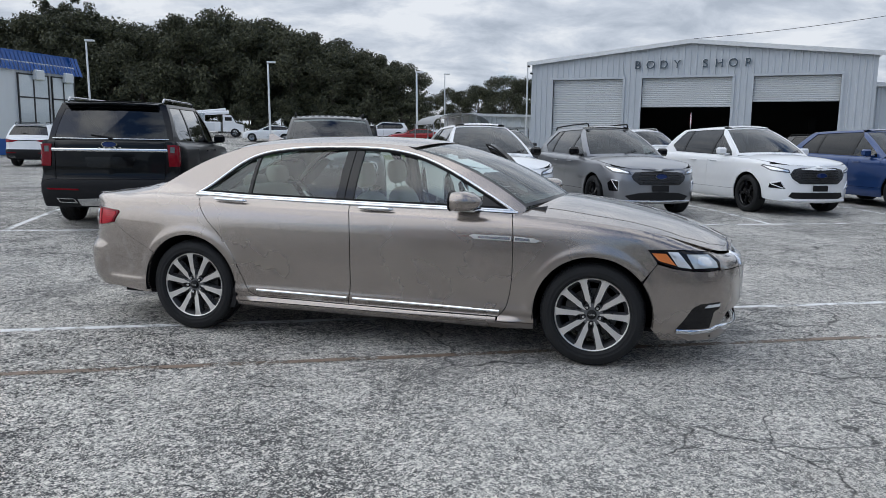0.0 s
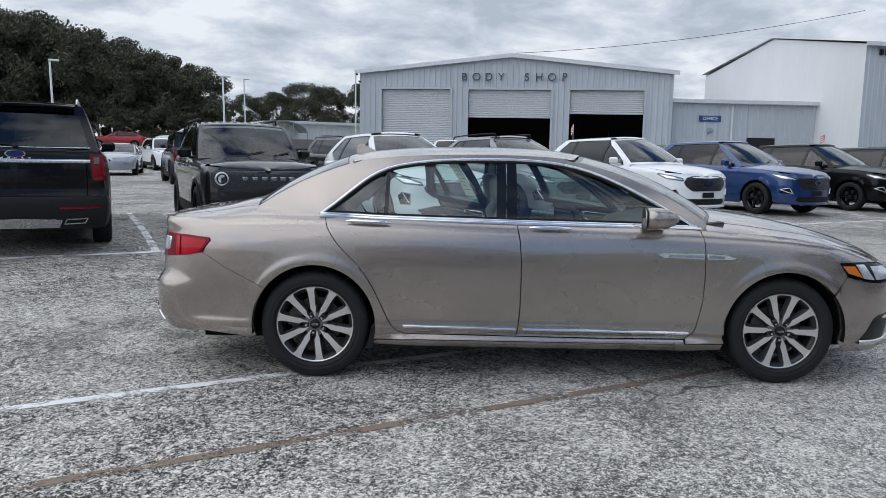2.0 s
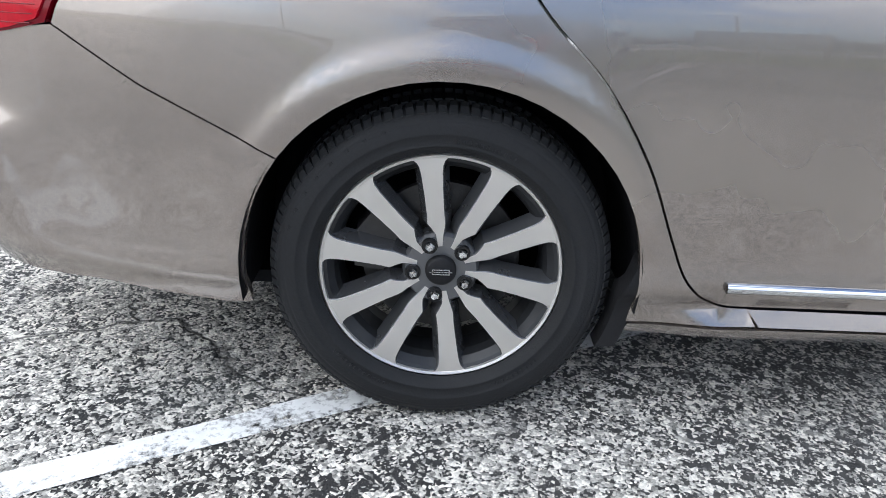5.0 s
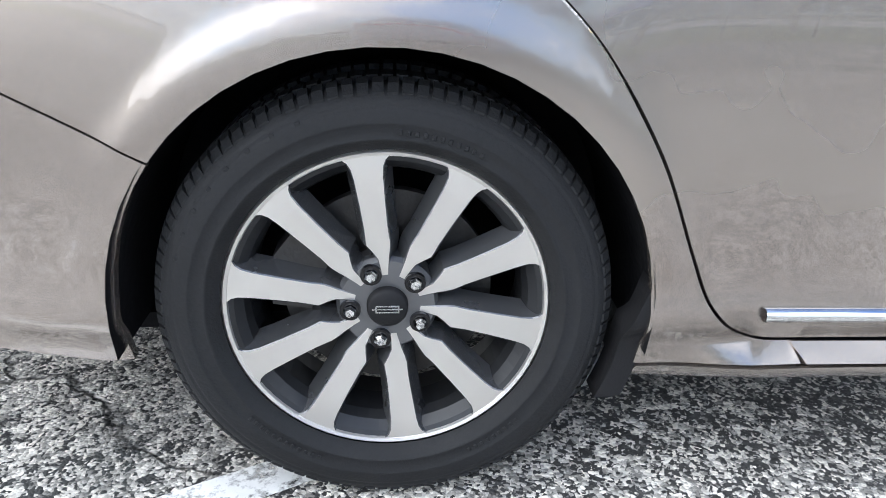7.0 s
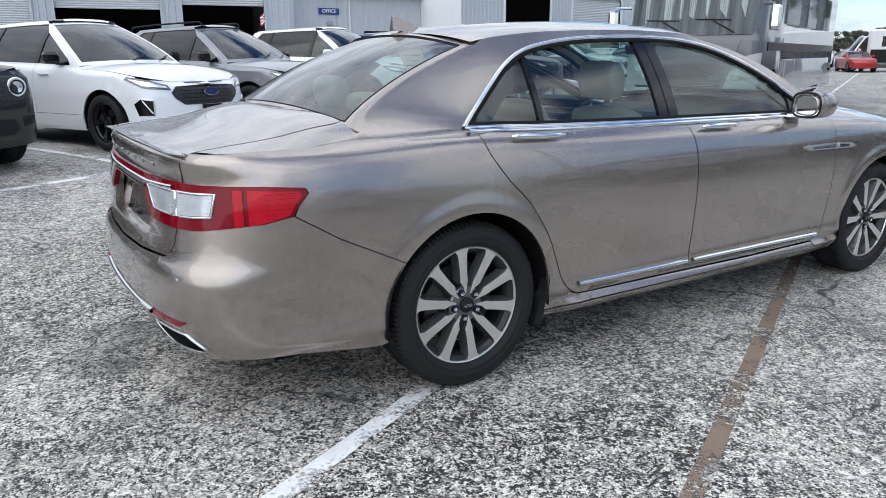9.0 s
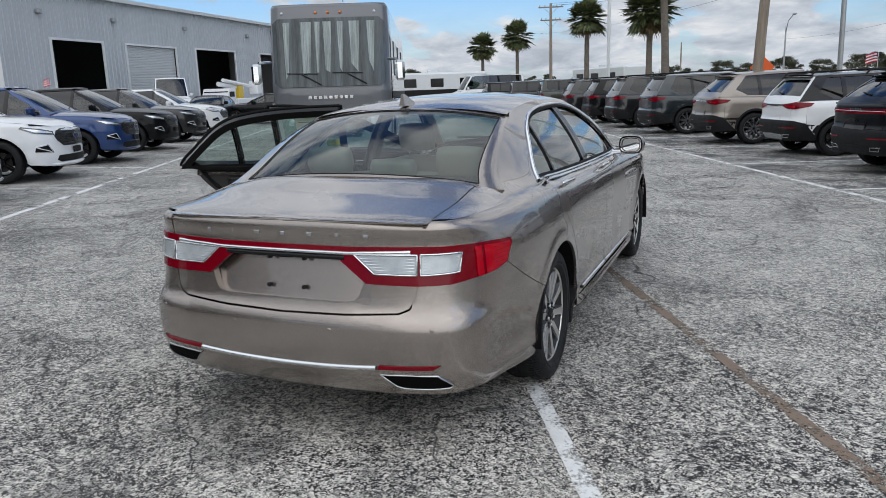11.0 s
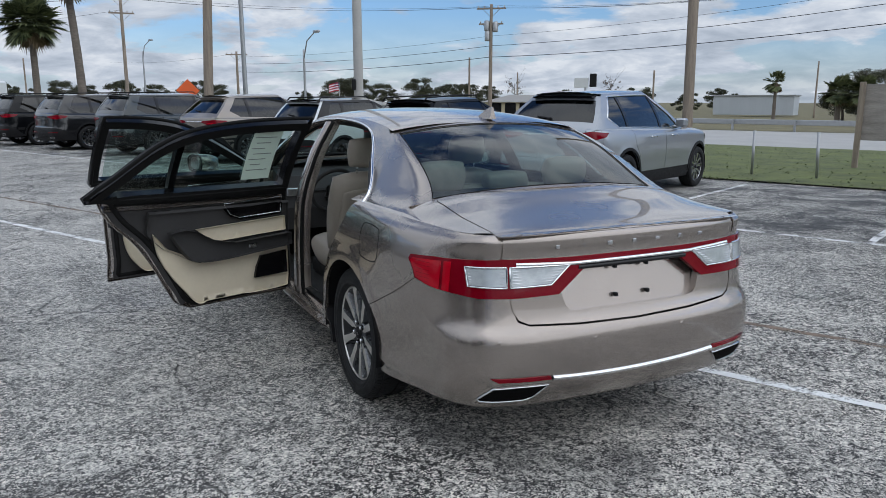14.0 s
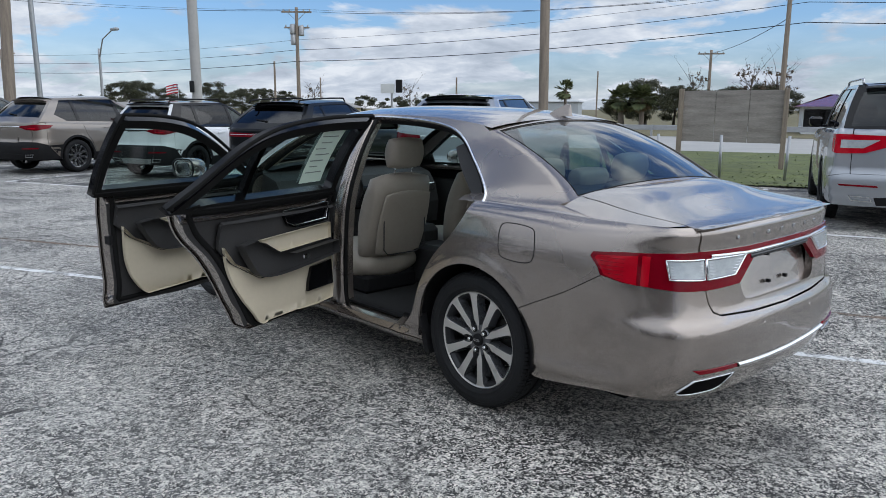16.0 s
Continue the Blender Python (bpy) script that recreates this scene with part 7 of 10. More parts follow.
def rear_crossover(style):
    def build(o, sh, k, mat):
        hw, xr, bz = k["w"] / 2, sh.x0, k["belt"]
        sr = lambda pts: [(float(sh.sr(y * hw)), z) for y, z in pts]
        sx = lambda pts: [(float(sh.sx(x)), z) for x, z in pts]
        L = sh.low
        z0 = k.get("lamp_z", .93)
        plate_z = k.get("plate_z", .80)
        if style == "bar":          # thin bar of red across the gate
            lamp = sr([(0, z0), (.80, z0 + .01)]) + sx([(xr + .30, z0 + .03), (xr + .32, z0 + .09)]) + sr([(.80, z0 + .085), (.34, z0 + .075), (0, z0 + .06)])
            part("tail_lamp", patch("tail_lamp", lamp, L, .06, offset=.01, both=True), M["dark_red"], o, "slim red lamp bar")
            bars(o, "gate_moulding", sh, [sr([(y, z0 + .045) for y in np.linspace(0, .75, 10)])], .014, .018, M["chrome"])
        elif style == "wing":
            for f in (1, -1):
                lamp = sr([(.38, z0 + .01), (.60, z0 - .04), (.84, z0 - .05)]) + sx([(xr + .36, z0 + .0), (xr + .44, z0 + .06)]) + sr([(.84, z0 + .085), (.60, z0 + .06), (.38, z0 + .045)])
                part("tail_lamp", patch("tail_lamp", lamp, L, .06, offset=.012, side=f), M["dark_red"], o, "swept red tail lamp")
                part("lamp_lens", patch("lamp_lens", sr([(.62, z0 - .015), (.82, z0 - .02), (.82, z0 + .01), (.62, z0 + .0)]), L, .06, offset=.016, side=f), M["red_lens"], o)
            bars(o, "gate_moulding", sh, [sr([(y, z0 + .03) for y in np.linspace(0, .40, 8)])], .03, .012, M["gloss_black"] if k.get("dark_bar") else M["chrome"])
        elif style == "block":      # upright lamps at the corners
            for f in (1, -1):
                lamp = sr([(.80, z0 - .17), (.90, z0 - .17)]) + sx([(xr + .16, z0 - .16), (xr + .18, z0 + .12)]) + sr([(.90, z0 + .14), (.78, z0 + .14)])
                part("tail_lamp", patch("tail_lamp", lamp, L, .06, offset=.014, side=f), M["dark_red"], o, "upright red tail lamp")
                part("lamp_lens", patch("lamp_lens", sr([(.82, z0 + .03), (.89, z0 + .03), (.89, z0 + .11), (.82, z0 + .11)]), L, .06, offset=.018, side=f), M["lamp_dark"], o)
            bars(o, "gate_moulding", sh, [sr([(y, z0 + .06) for y in np.linspace(0, .78, 8)])], .05, .018, M["chrome"])
            bars(o, "gate_moulding", sh, [sr([(y, z0 + .22) for y in np.linspace(0, .80, 8)])], .016, .010, M["chrome"])
            badge(o, sh, 0.0, z0 + .14, .22, .09, off=.03)
        elif style == "broad":      # wide red band across the gate
            lamp = sr([(0, z0 + .0), (.30, z0 + .0), (.60, z0 - .10), (.86, z0 - .11)]) + sx([(xr + .22, z0 - .09), (xr + .28, z0 + .12)]) + sr([(.86, z0 + .13), (0, z0 + .10)])
            part("tail_lamp", patch("tail_lamp", lamp, L, .06, offset=.012, both=True), M["red_lens"], o, "broad red lamp band")
            for f in (1, -1):
                part("lamp_lens", patch("lamp_lens", sr([(.45, z0 + .06), (.62, z0 - .04), (.88, z0 - .04), (.88, z0 + .06)]), L, .06, offset=.016, side=f), M["clear_lens"], o)
        # plate recess with plain plate, handle bar, reflectors, exhausts
        pr = sr([(0, plate_z - .09), (.30, plate_z - .09), (.34, plate_z + .06), (0, plate_z + .06)])
        part("plate_recess", patch("plate_recess", pr, L, .06, offset=.003, both=True), k.get("recess", mat), o)
        p = offset_line([(0, plate_z - .02)], L, -1, .012)[0]
        if k.get("plate"):
            part("blank_plate", Bag().box(p[0], 0, p[2], .01, .31, .14, 0, None, .004).mesh("blank_plate"), M["satin"], o, "plain pale plate")
        for f in (1, -1):
            part("reflector", patch("reflector", sr([(.42, .545), (.84, .555), (.86, .578), (.44, .568)]), L, .06, offset=.008, side=f), M["dark_red"], o)
            part("exhaust_trim", patch("exhaust_trim", sr([(.46, .36), (.70, .37), (.74, .44), (.50, .43)]), L, .06, offset=.012, side=f, holes=[shrink(sr([(.46, .36), (.70, .37), (.74, .44), (.50, .43)]), .014)]), M["satin"], o)
        skid = sr([(0, .32), (.42, .32), (.46, .42), (0, .44)])
        part("skid_plate", patch("skid_plate", skid, L, .06, offset=.006, both=True), M["satin"] if k.get("skid") else M["trim"], o)
        b = Bag()
        q = sh.rear_pane(np.array([0, .32]), np.array([.30, .36]) if not k.get("square") else np.array([.10, .17]))
        b.tube([q[0] + [-.015, 0, .0], q[1] + [-.015, 0, .0]], .009, 5)
        b.box(q[0][0] - .01, 0, q[0][2] - .01, .04, .06, .04, 0, None, .01)
        part("rear_wiper", b.mesh("rear_wiper"), M["trim"], o)
        p = offset_line([(0, bz - .06)], L, -1, .01)[0]
        for i in range(5):
            part("gate_mark", Bag().box(p[0], -.14 + .07 * i, p[2], .006, .03, .022, 0, None, .002).mesh("gate_mark"), M["chrome"] if not k.get("dark_bar") else M["gloss_black"], o)
    return build


EDGE = dict(wb=2.85, fo=.93, ro=1.02, w=1.93, h=1.74, r=.37, belt=1.10, hood=1.10, nose=.95, roof_rear=.09, gate=.56, rake=1.0, tumble=(.30, .46), wheel="dark", spokes=5, front=front_crossover("edge"), clad=False, bshift=.02)
ESCAPE = dict(wb=2.71, fo=.92, ro=.98, w=1.88, h=1.68, r=.355, belt=1.06, hood=1.04, nose=.87, roof_rear=.10, gate=.58, rake=1.02, tumble=(.32, .50), wheel="dark", spokes=5, front=front_crossover("escape"), mirror=M["gloss_black"], clad=False)
BRONCO = dict(wb=2.67, fo=.86, ro=.86, w=1.89, h=1.76, r=.365, belt=1.13, hood=1.12, nose=1.02, boxy=1.0, roof_rear=.03, gate=.16, rake=.62, cowl=.50, wheel="dark", spokes=5, front=front_crossover("bronco"), tumble=(.14, .22), mirror=M["gloss_black"])
EXPED = dict(square=True, wb=3.11, fo=.98, ro=1.20, w=2.03, h=1.87, r=.41, belt=1.21, hood=1.20, nose=1.08, boxy=.8, roof_rear=.05, gate=.26, wheel="silver", spokes=10, rear=rear_crossover("block"), lamp_z=1.06, plate_z=.96, tumble=(.18, .26), clad=False, skid=True, rail_mat=M["satin"], recess=M["gloss_black"])
NAUT = dict(EDGE, spoiler=M["gloss_black"], rear=rear_crossover("wing"), wheel="silver", spokes=10, paint_bumper=True, valance=True, plate=False, chrome_dlo=True, handle=M["chrome"], lamp_z=1.02, plate_z=.83, clad=True)
CORSAIR = dict(wb=2.71, fo=.90, ro=.98, w=1.90, h=1.64, r=.36, belt=1.06, hood=1.05, nose=.9, roof_rear=.10, gate=.58, rake=1.0, tumble=(.30, .46), spoiler=M["gloss_black"], wheel="dark", spokes=10, rear=rear_crossover("bar"), lamp_z=.93, plate_z=.78, recess=M["gloss_black"])
SELTOS = dict(wb=2.63, fo=.85, ro=.90, w=1.80, h=1.62, r=.345, belt=1.04, hood=1.04, nose=.92, roof_rear=.05, gate=.40, wheel="dark", spokes=5, rear=rear_crossover("wing"), lamp_z=.97, plate_z=.80, dark_bar=True, skid=True, pillar=None)
EDGE_R = dict(EDGE, rear=rear_crossover("wing"), wheel="silver", spokes=10, lamp_z=1.0, plate_z=.78, clad=True, front=None)
EXPLORER = dict(wb=3.02, fo=.95, ro=1.08, w=2.0, h=1.78, r=.385, belt=1.12, hood=1.12, nose=.98, roof_rear=.05, gate=.38, wheel="silver", spokes=10, rear=rear_crossover("wing"), lamp_z=1.02, plate_z=.82, dark_bar=True)
NAVI = dict(EXPED, rear=rear_crossover("broad"), lamp_z=1.06, plate_z=.80, recess=None, skid=False, paint_bumper=True, mirror=M["gloss_black"])
JEEP = dict(square=True, wb=2.95, fo=.70, ro=.80, w=1.88, h=1.87, r=.40, belt=1.25, hood=1.15, nose=1.05, boxy=1.0, roof_rear=.02, gate=.08, rake=.35, cowl=.75, wheel="dark", spokes=5, rear=rear_crossover("block"), lamp_z=1.0, plate_z=.70, tumble=(.10, .12))
SELTOS["pillar"] = M["gloss_black"]
SELTOS["recess"] = M["white_paint"]
NAVI["recess"] = M["silver_paint"]


def drive(u, v, heading, z=0.0):
    return pose(u, v, z, 0, 0, heading)


def at_axle(k, u, v, heading, which):
    """A pose that puts the rear (-1) or front (1) axle over a place."""
    a = radians(heading)
    d = which * k["wb"] / 2
    return drive(u - d * math.cos(a), v - d * math.sin(a), heading, rise(u, v))


ROW_A, ROW_B = "cars parked nose out before the body shop", "cars parked tail out along the road"
suv("sport_utility", at_axle(BRONCO, -.35, 7.05, -92, 1), BRONCO, M["carbon_paint"], "dark grey boxy compact utility with round headlamps", ROW_A)
suv("crossover", at_axle(ESCAPE, 2.62, 6.88, -91, 1), ESCAPE, M["white_paint"], "white compact crossover with black mesh grille", ROW_A, rails=False)
suv("crossover", at_axle(ESCAPE, 5.46, 7.2, -90, 1), ESCAPE, M["grey_paint"], "grey metallic compact crossover with black mesh grille", ROW_A)
suv("crossover", at_axle(EDGE, 8.8, 7.32, -90, 1), EDGE, M["white_paint"], "white mid-size crossover on black wheels", ROW_A, rails=False)
suv("crossover", at_axle(EDGE, 12.36, 7.38, -90, 1), EDGE, M["blue_paint"], "deep blue mid-size crossover on black wheels", ROW_A, rails=False)
suv("crossover", at_axle(EDGE, 15.95, 7.42, -90, 1), EDGE, M["black_paint"], "black mid-size crossover on black wheels", ROW_A, rails=False)
suv("crossover", at_axle(EDGE, 19.5, 7.45, -90, 1), EDGE, M["carbon_paint"], "dark grey crossover in the row", ROW_A, 1, rails=False)
suv("crossover", at_axle(EDGE, 23.3, 7.5, -90, 1), EDGE, M["white_paint"], "white crossover at the row's end", ROW_A, 1, rails=False)
suv("large_sport_utility", at_axle(EXPED, -3.50, 6.6, 87, -1), EXPED, M["black_paint"], "black full-size utility with chrome bar across its tailgate")

suv("crossover", at_axle(NAUT, 2.43, -6.52, -90, -1), NAUT, M["silver_paint"], "silver luxury crossover with swept tail lamps", ROW_B, rails=False)
suv("crossover", at_axle(CORSAIR, 6.44, -7.26, -90, -1), CORSAIR, M["black_paint"], "black luxury crossover with a slim red lamp bar", ROW_B)
suv("crossover", at_axle(SELTOS, 9.78, -7.42, -90, -1), SELTOS, M["white_paint"], "white small crossover with a black roof", ROW_B, roof_mat=M["gloss_black"])
suv("crossover", at_axle(EDGE_R, 13.25, -7.3, -90, -1), EDGE_R, M["beige_paint"], "beige metallic crossover with chrome wheels", ROW_B, rails=False)
suv("sport_utility", at_axle(EXPLORER, 17.49, -7.17, -90, -1), EXPLORER, M["teal_paint"], "dark green-black three-row utility with red lamps", ROW_B)
suv("sport_utility", at_axle(EXPLORER, 21.37, -7.03, -90, -1), EXPLORER, M["carbon_paint"], "charcoal three-row utility in the row", ROW_B, 1)
suv("sport_utility", at_axle(EXPLORER, 25.07, -6.97, -90, -1), EXPLORER, M["black_paint"], "black three-row utility in the row", ROW_B, 1)
suv("sport_utility", at_axle(EXPLORER, 28.87, -6.76, -90, -1), EXPLORER, M["carbon_paint"], "charcoal three-row utility in the row", ROW_B, 1, far=True)
suv("off_roader", at_axle(JEEP, 33.15, -5.99, -90, -1), JEEP, M["olive_paint"], "dark olive boxy off-roader in the row", ROW_B, 1, rails=False, far=True)
suv("off_roader", at_axle(JEEP, 37.14, -4.92, -90, -1), JEEP, M["carbon_paint"], "dark grey boxy off-roader in the row", ROW_B, 1, rails=False, far=True)
suv("off_roader", at_axle(JEEP, 41.12, -3.85, -90, -1), JEEP, M["black_paint"], "black boxy off-roader at the row's end", ROW_B, 1, rails=False, far=True)
suv("large_sport_utility", at_axle(NAVI, -3.86, -6.75, -90, -1), NAVI, M["silver_paint"], "silver full-size utility with a broad red lamp band", ROW_B)


# ---- buildings ----
M["siding"] = material("pale_metal_siding", (.44, .47, .50), .5, .0, .06, scale=.8, stretch=(1, 1, .15), rough_vary=.1)
M["siding_white"] = material("white_wall_paint", (.66, .68, .69), .6, 0, .05, scale=.5, stretch=(1, 1, .3))
M["roof_metal"] = material("pale_roof_metal", (.62, .63, .63), .45, .2, .08)
M["shutter"] = material("roller_shutter", (.50, .52, .53), .5, 0, .06, scale=1.5, stretch=(.2, 1, 3))
# near-black colour that stands for the shade inside the sheds
M["inside_shade"] = material("interior_shade", (.02, .02, .021), .95, 0, .2)
M["sign_dark"] = material("dark_sign_letters", (.05, .075, .10), .4, 0, .06)
M["sign_blue"] = material("blue_sign", (.02, .05, .19), .5, 0, .05)
M["sign_white"] = material("white_letters", (.80, .80, .80), .5, 0, .03)
M["blue_trim"] = material("blue_fascia", (.02, .09, .32), .5, 0, .1, scale=2)
M["wood"] = material("weathered_wood", (.26, .215, .17), .85, 0, .35, scale=3, stretch=(5, 5, .4), bump=.7, bump_scale=18)
M["wood_panel"] = material("weathered_plywood", (.29, .265, .245), .9, 0, .35, scale=2.2, stretch=(.7, 4, 4), bump=.6, bump_scale=12)
M["orange"] = material("orange_sign", (.75, .12, .02), .5, 0, .05)


def words(text, size, m, mat, parent, depth=.02, name="lettering"):
    c = bpy.data.curves.new(name, 'FONT')
    c.body, c.size, c.extrude, c.align_x, c.align_y = text, size, depth, 'CENTER', 'CENTER'
    c.space_character = 1.0
    tmp = bpy.data.objects.new(name, c)
    me = bpy.data.meshes.new_from_object(tmp)
    bpy.data.objects.remove(tmp)
    me.transform(m)
    me.materials.clear()
    return part(name, me, mat, parent)


def ribbed(name, x0, x1, z0, z1, y, parent, mat, pitch=.30, top=None, holes=()):
    """Upright ribbed cladding in the plane y, cut round openings. top(x): the upper edge."""
    top = top or (lambda x: z1)
    xs = []
    x = x0
    while x < x1 - 1e-6:
        for dx, d in ((0, 0), (.60, 0), (.68, .035), (.92, .035)):
            xx = x + dx * pitch
            if xx < x1:
                xs.append((xx, d))
        x += pitch
    xs.append((x1, 0))
    cuts = sorted({h for a, b_, c, d in holes for h in (a, b_)})
    for c in cuts:
        xs += [(c - 1e-4, 0), (c + 1e-4, 0)]
    xs.sort()
    b = Bag()
    for (xa, da), (xb, db) in zip(xs, xs[1:]):
        if xb - xa < 1e-6:
            continue
        mid = (xa + xb) / 2
        spans = [(z0, None)]
        for a, c, lo, hi in holes:
            if a < mid < c:
                spans = [(hi, None)] if lo <= z0 else [(z0, lo), (hi, None)]
        for lo, hi in spans:
            za, zb = (top(xa), top(xb)) if hi is None else (hi, hi)
            if za > lo:
                b.add([(xa, y - da, lo), (xb, y - db, lo), (xb, y - db, zb), (xa, y - da, za)], [(0, 1, 2, 3)])
    return part(name, b.mesh(name), mat, parent)


def roller(parent, x0, x1, z_low, z_top, y, mat):
    """A roller shutter drawn down to z_low, slat by slat."""
    n = int((z_top - z_low) / .10)
    me = Bag()
    h = (z_top - z_low) / max(n, 1)
    me.add([(0, .012, 0), (x1 - x0, .012, 0), (x1 - x0, -.012, h * .45), (0, -.012, h * .45), (x1 - x0, .012, h * .96), (0, .012, h * .96)], [(0, 1, 2, 3), (3, 2, 4, 5)])
    me = me.mesh("shutter_slat")
    sh = part("roller_shutter", Bag().box((x0 + x1) / 2, y + .03, z_low + .04, x1 - x0, .05, .08, 0, None, .01).mesh("shutter_rail"), M["shutter"], parent, "white roller shutter")
    for i in range(n):
        o = part("slat", me, mat, sh)
        o.location = (x0, y, z_low + h * i)
    return sh


def body_shop():
    W, E, P, D = 17.2, 5.97, 6.85, 24.0
    o = thing("body_shop_building", pose(12.45, 35.4, 0, 0, 0, -36.4), "pale ribbed metal body shop with three roller doors", "building")
    top = lambda x: E + (P - E) * (1 - abs(x - W / 2) / (W / 2))
    doors = [(1.28, 5.19, 0.0, 4.97), (6.21, 10.75, 0.0, 4.97), (11.77, 15.7, 0.0, 4.97)]
    ribbed("wall", 0, W, 0, E, 0, o, M["siding"], .31, top, doors)
    b = Bag()
    b.add([(0, 0, 0), (0, D, 0), (0, D, E), (0, 0, E)], [(0, 1, 2, 3)])
    b.add([(W, 0, 0), (W, D, 0), (W, D, E), (W, 0, E)], [(3, 2, 1, 0)])
    b.add([(0, D, 0), (W, D, 0), (W, D, E), (W / 2, D, P), (0, D, E)], [(0, 1, 2, 3, 4)])
    part("wall", b.mesh("side_walls"), M["siding"], o)
    b = Bag()
    for s_ in (0, 1):
        a, c = (-.25, W / 2) if s_ == 0 else (W / 2, W + .25)
        za, zc = (E - .03, P) if s_ == 0 else (P, E - .03)
        b.add([(a, -.25, za + .06), (c, -.25, zc + .06), (c, D, zc + .06), (a, D, za + .06), (a, -.25, za - .16), (c, -.25, zc - .16)], [(0, 1, 2, 3), (4, 5, 1, 0)])
    part("roof", b.mesh("roof"), M["roof_metal"], o)
    b = Bag()
    b.tube([(-.2, -.22, E - .05), (-.2, -.1, .2)], .05, 6)
    part("downpipe", b.mesh("downpipe"), M["roof_metal"], o)
    for (a, c, lo, hi), low_ in zip(doors, (1.6, 3.45, 3.70)):
        b = Bag()
        for x in (a - .06, c + .06):
            b.box(x, -.03, hi / 2, .12, .10, hi)
        b.box((a + c) / 2, -.03, hi + .06, c - a + .24, .10, .12)
        part("door_frame", b.mesh("door_frame"), M["siding"], o)
        roller(o, a, c, low_ if low_ > 2 else .05, hi, .12, M["shutter"])
    # back wall and floor, with the room's shade painted in as near-black
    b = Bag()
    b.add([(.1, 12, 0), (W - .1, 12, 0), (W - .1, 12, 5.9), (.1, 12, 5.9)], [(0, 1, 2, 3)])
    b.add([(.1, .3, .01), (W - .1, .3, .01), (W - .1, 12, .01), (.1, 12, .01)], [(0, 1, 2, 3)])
    part("inside", b.mesh("inside"), M["inside_shade"], o)
    for x in (2.2, 8.0, 13.0):
        part("workshop_rack", Bag().box(x, 8, 1.0, 2.2, .6, 2.0, 0, None, .05).mesh("workshop_rack"), M["trim"], o)
        part("wall_cupboard", Bag().box(x + 1.8, 10, 2.6, .4, .5, 1.2, 0, None, .02).mesh("wall_cupboard"), M["trim"], o)
    R = pose(0, 0, 0, 90, 0, 0)
    text = "BODY SHOP"
    x = 5.95
    for ch in text:
        if ch == ' ':
            x += .72
            continue
        words(ch, .60, Matrix.Translation((x, -.10, 5.64)) @ R, M["sign_dark"], o, .035, "sign_letter")
        words(ch, .60, Matrix.Translation((x - .02, -.06, 5.66)) @ R, M["sign_white"], o, .015, "letter_edge")
        x += .68
    for x, z in ((-.12, 5.75), (.05, 5.35)):
        b = Bag().box(x, -.25, z, .10, .22, .10, 0, None, .02)
        part("wall_lamp", b.mesh("wall_lamp"), M["trim"], o)


def office():
    o = thing("office_building", pose(27.0, 25.6, 0, 0, 0, -25), "low pale metal office between the larger sheds", "building")
    ribbed("wall", -.6, 3.1, 0, 4.4, 0, o, M["siding"], .6, None, [(1.35, 2.35, 0, 2.15)])
    ribbed("wall", 3.1, 8.6, 0, 4.4, .0, o, M["siding"], .31, None, [(4.0, 5.6, 0.9, 2.6)])
    b = Bag().box(4.0, 4.2, 4.5, 9.4, 9.0, .22, 0, None, .02)
    part("roof", b.mesh("roof"), M["roof_metal"], o)
    b = Bag().box(1.85, .06, 1.07, .98, .06, 2.12, 0, None, .01)
    d = part("door", b.mesh("door"), M["siding_white"], o)
    part("door_pane", Bag().box(1.85, .02, 1.55, .5, .03, .7).mesh("door_pane"), M["gloss_black"], d)
    w = part("window", Bag().box(4.8, .05, 1.75, 1.6, .06, 1.7, 0, None, .02).mesh("window"), M["gloss_black"], o)
    s_ = part("sign_board", Bag().box(1.86, -.06, 3.58, 1.22, .04, .32, 0, None, .008).mesh("sign_board"), M["sign_blue"], o, "blue sign with white letters")
    words("OFFICE", .26, Matrix.Translation((1.86, -.085, 3.58)) @ pose(0, 0, 0, 90, 0, 0), M["sign_white"], s_, .006)
    part("wall_lamp", Bag().box(1.86, -.12, 2.95, .3, .2, .22, 0, None, .05).mesh("wall_lamp"), M["steel"], o)
    part("downpipe", Bag().tube([(3.1, -.05, .1), (3.1, -.05, 4.3)], .05, 6).mesh("downpipe"), M["siding_white"], o)


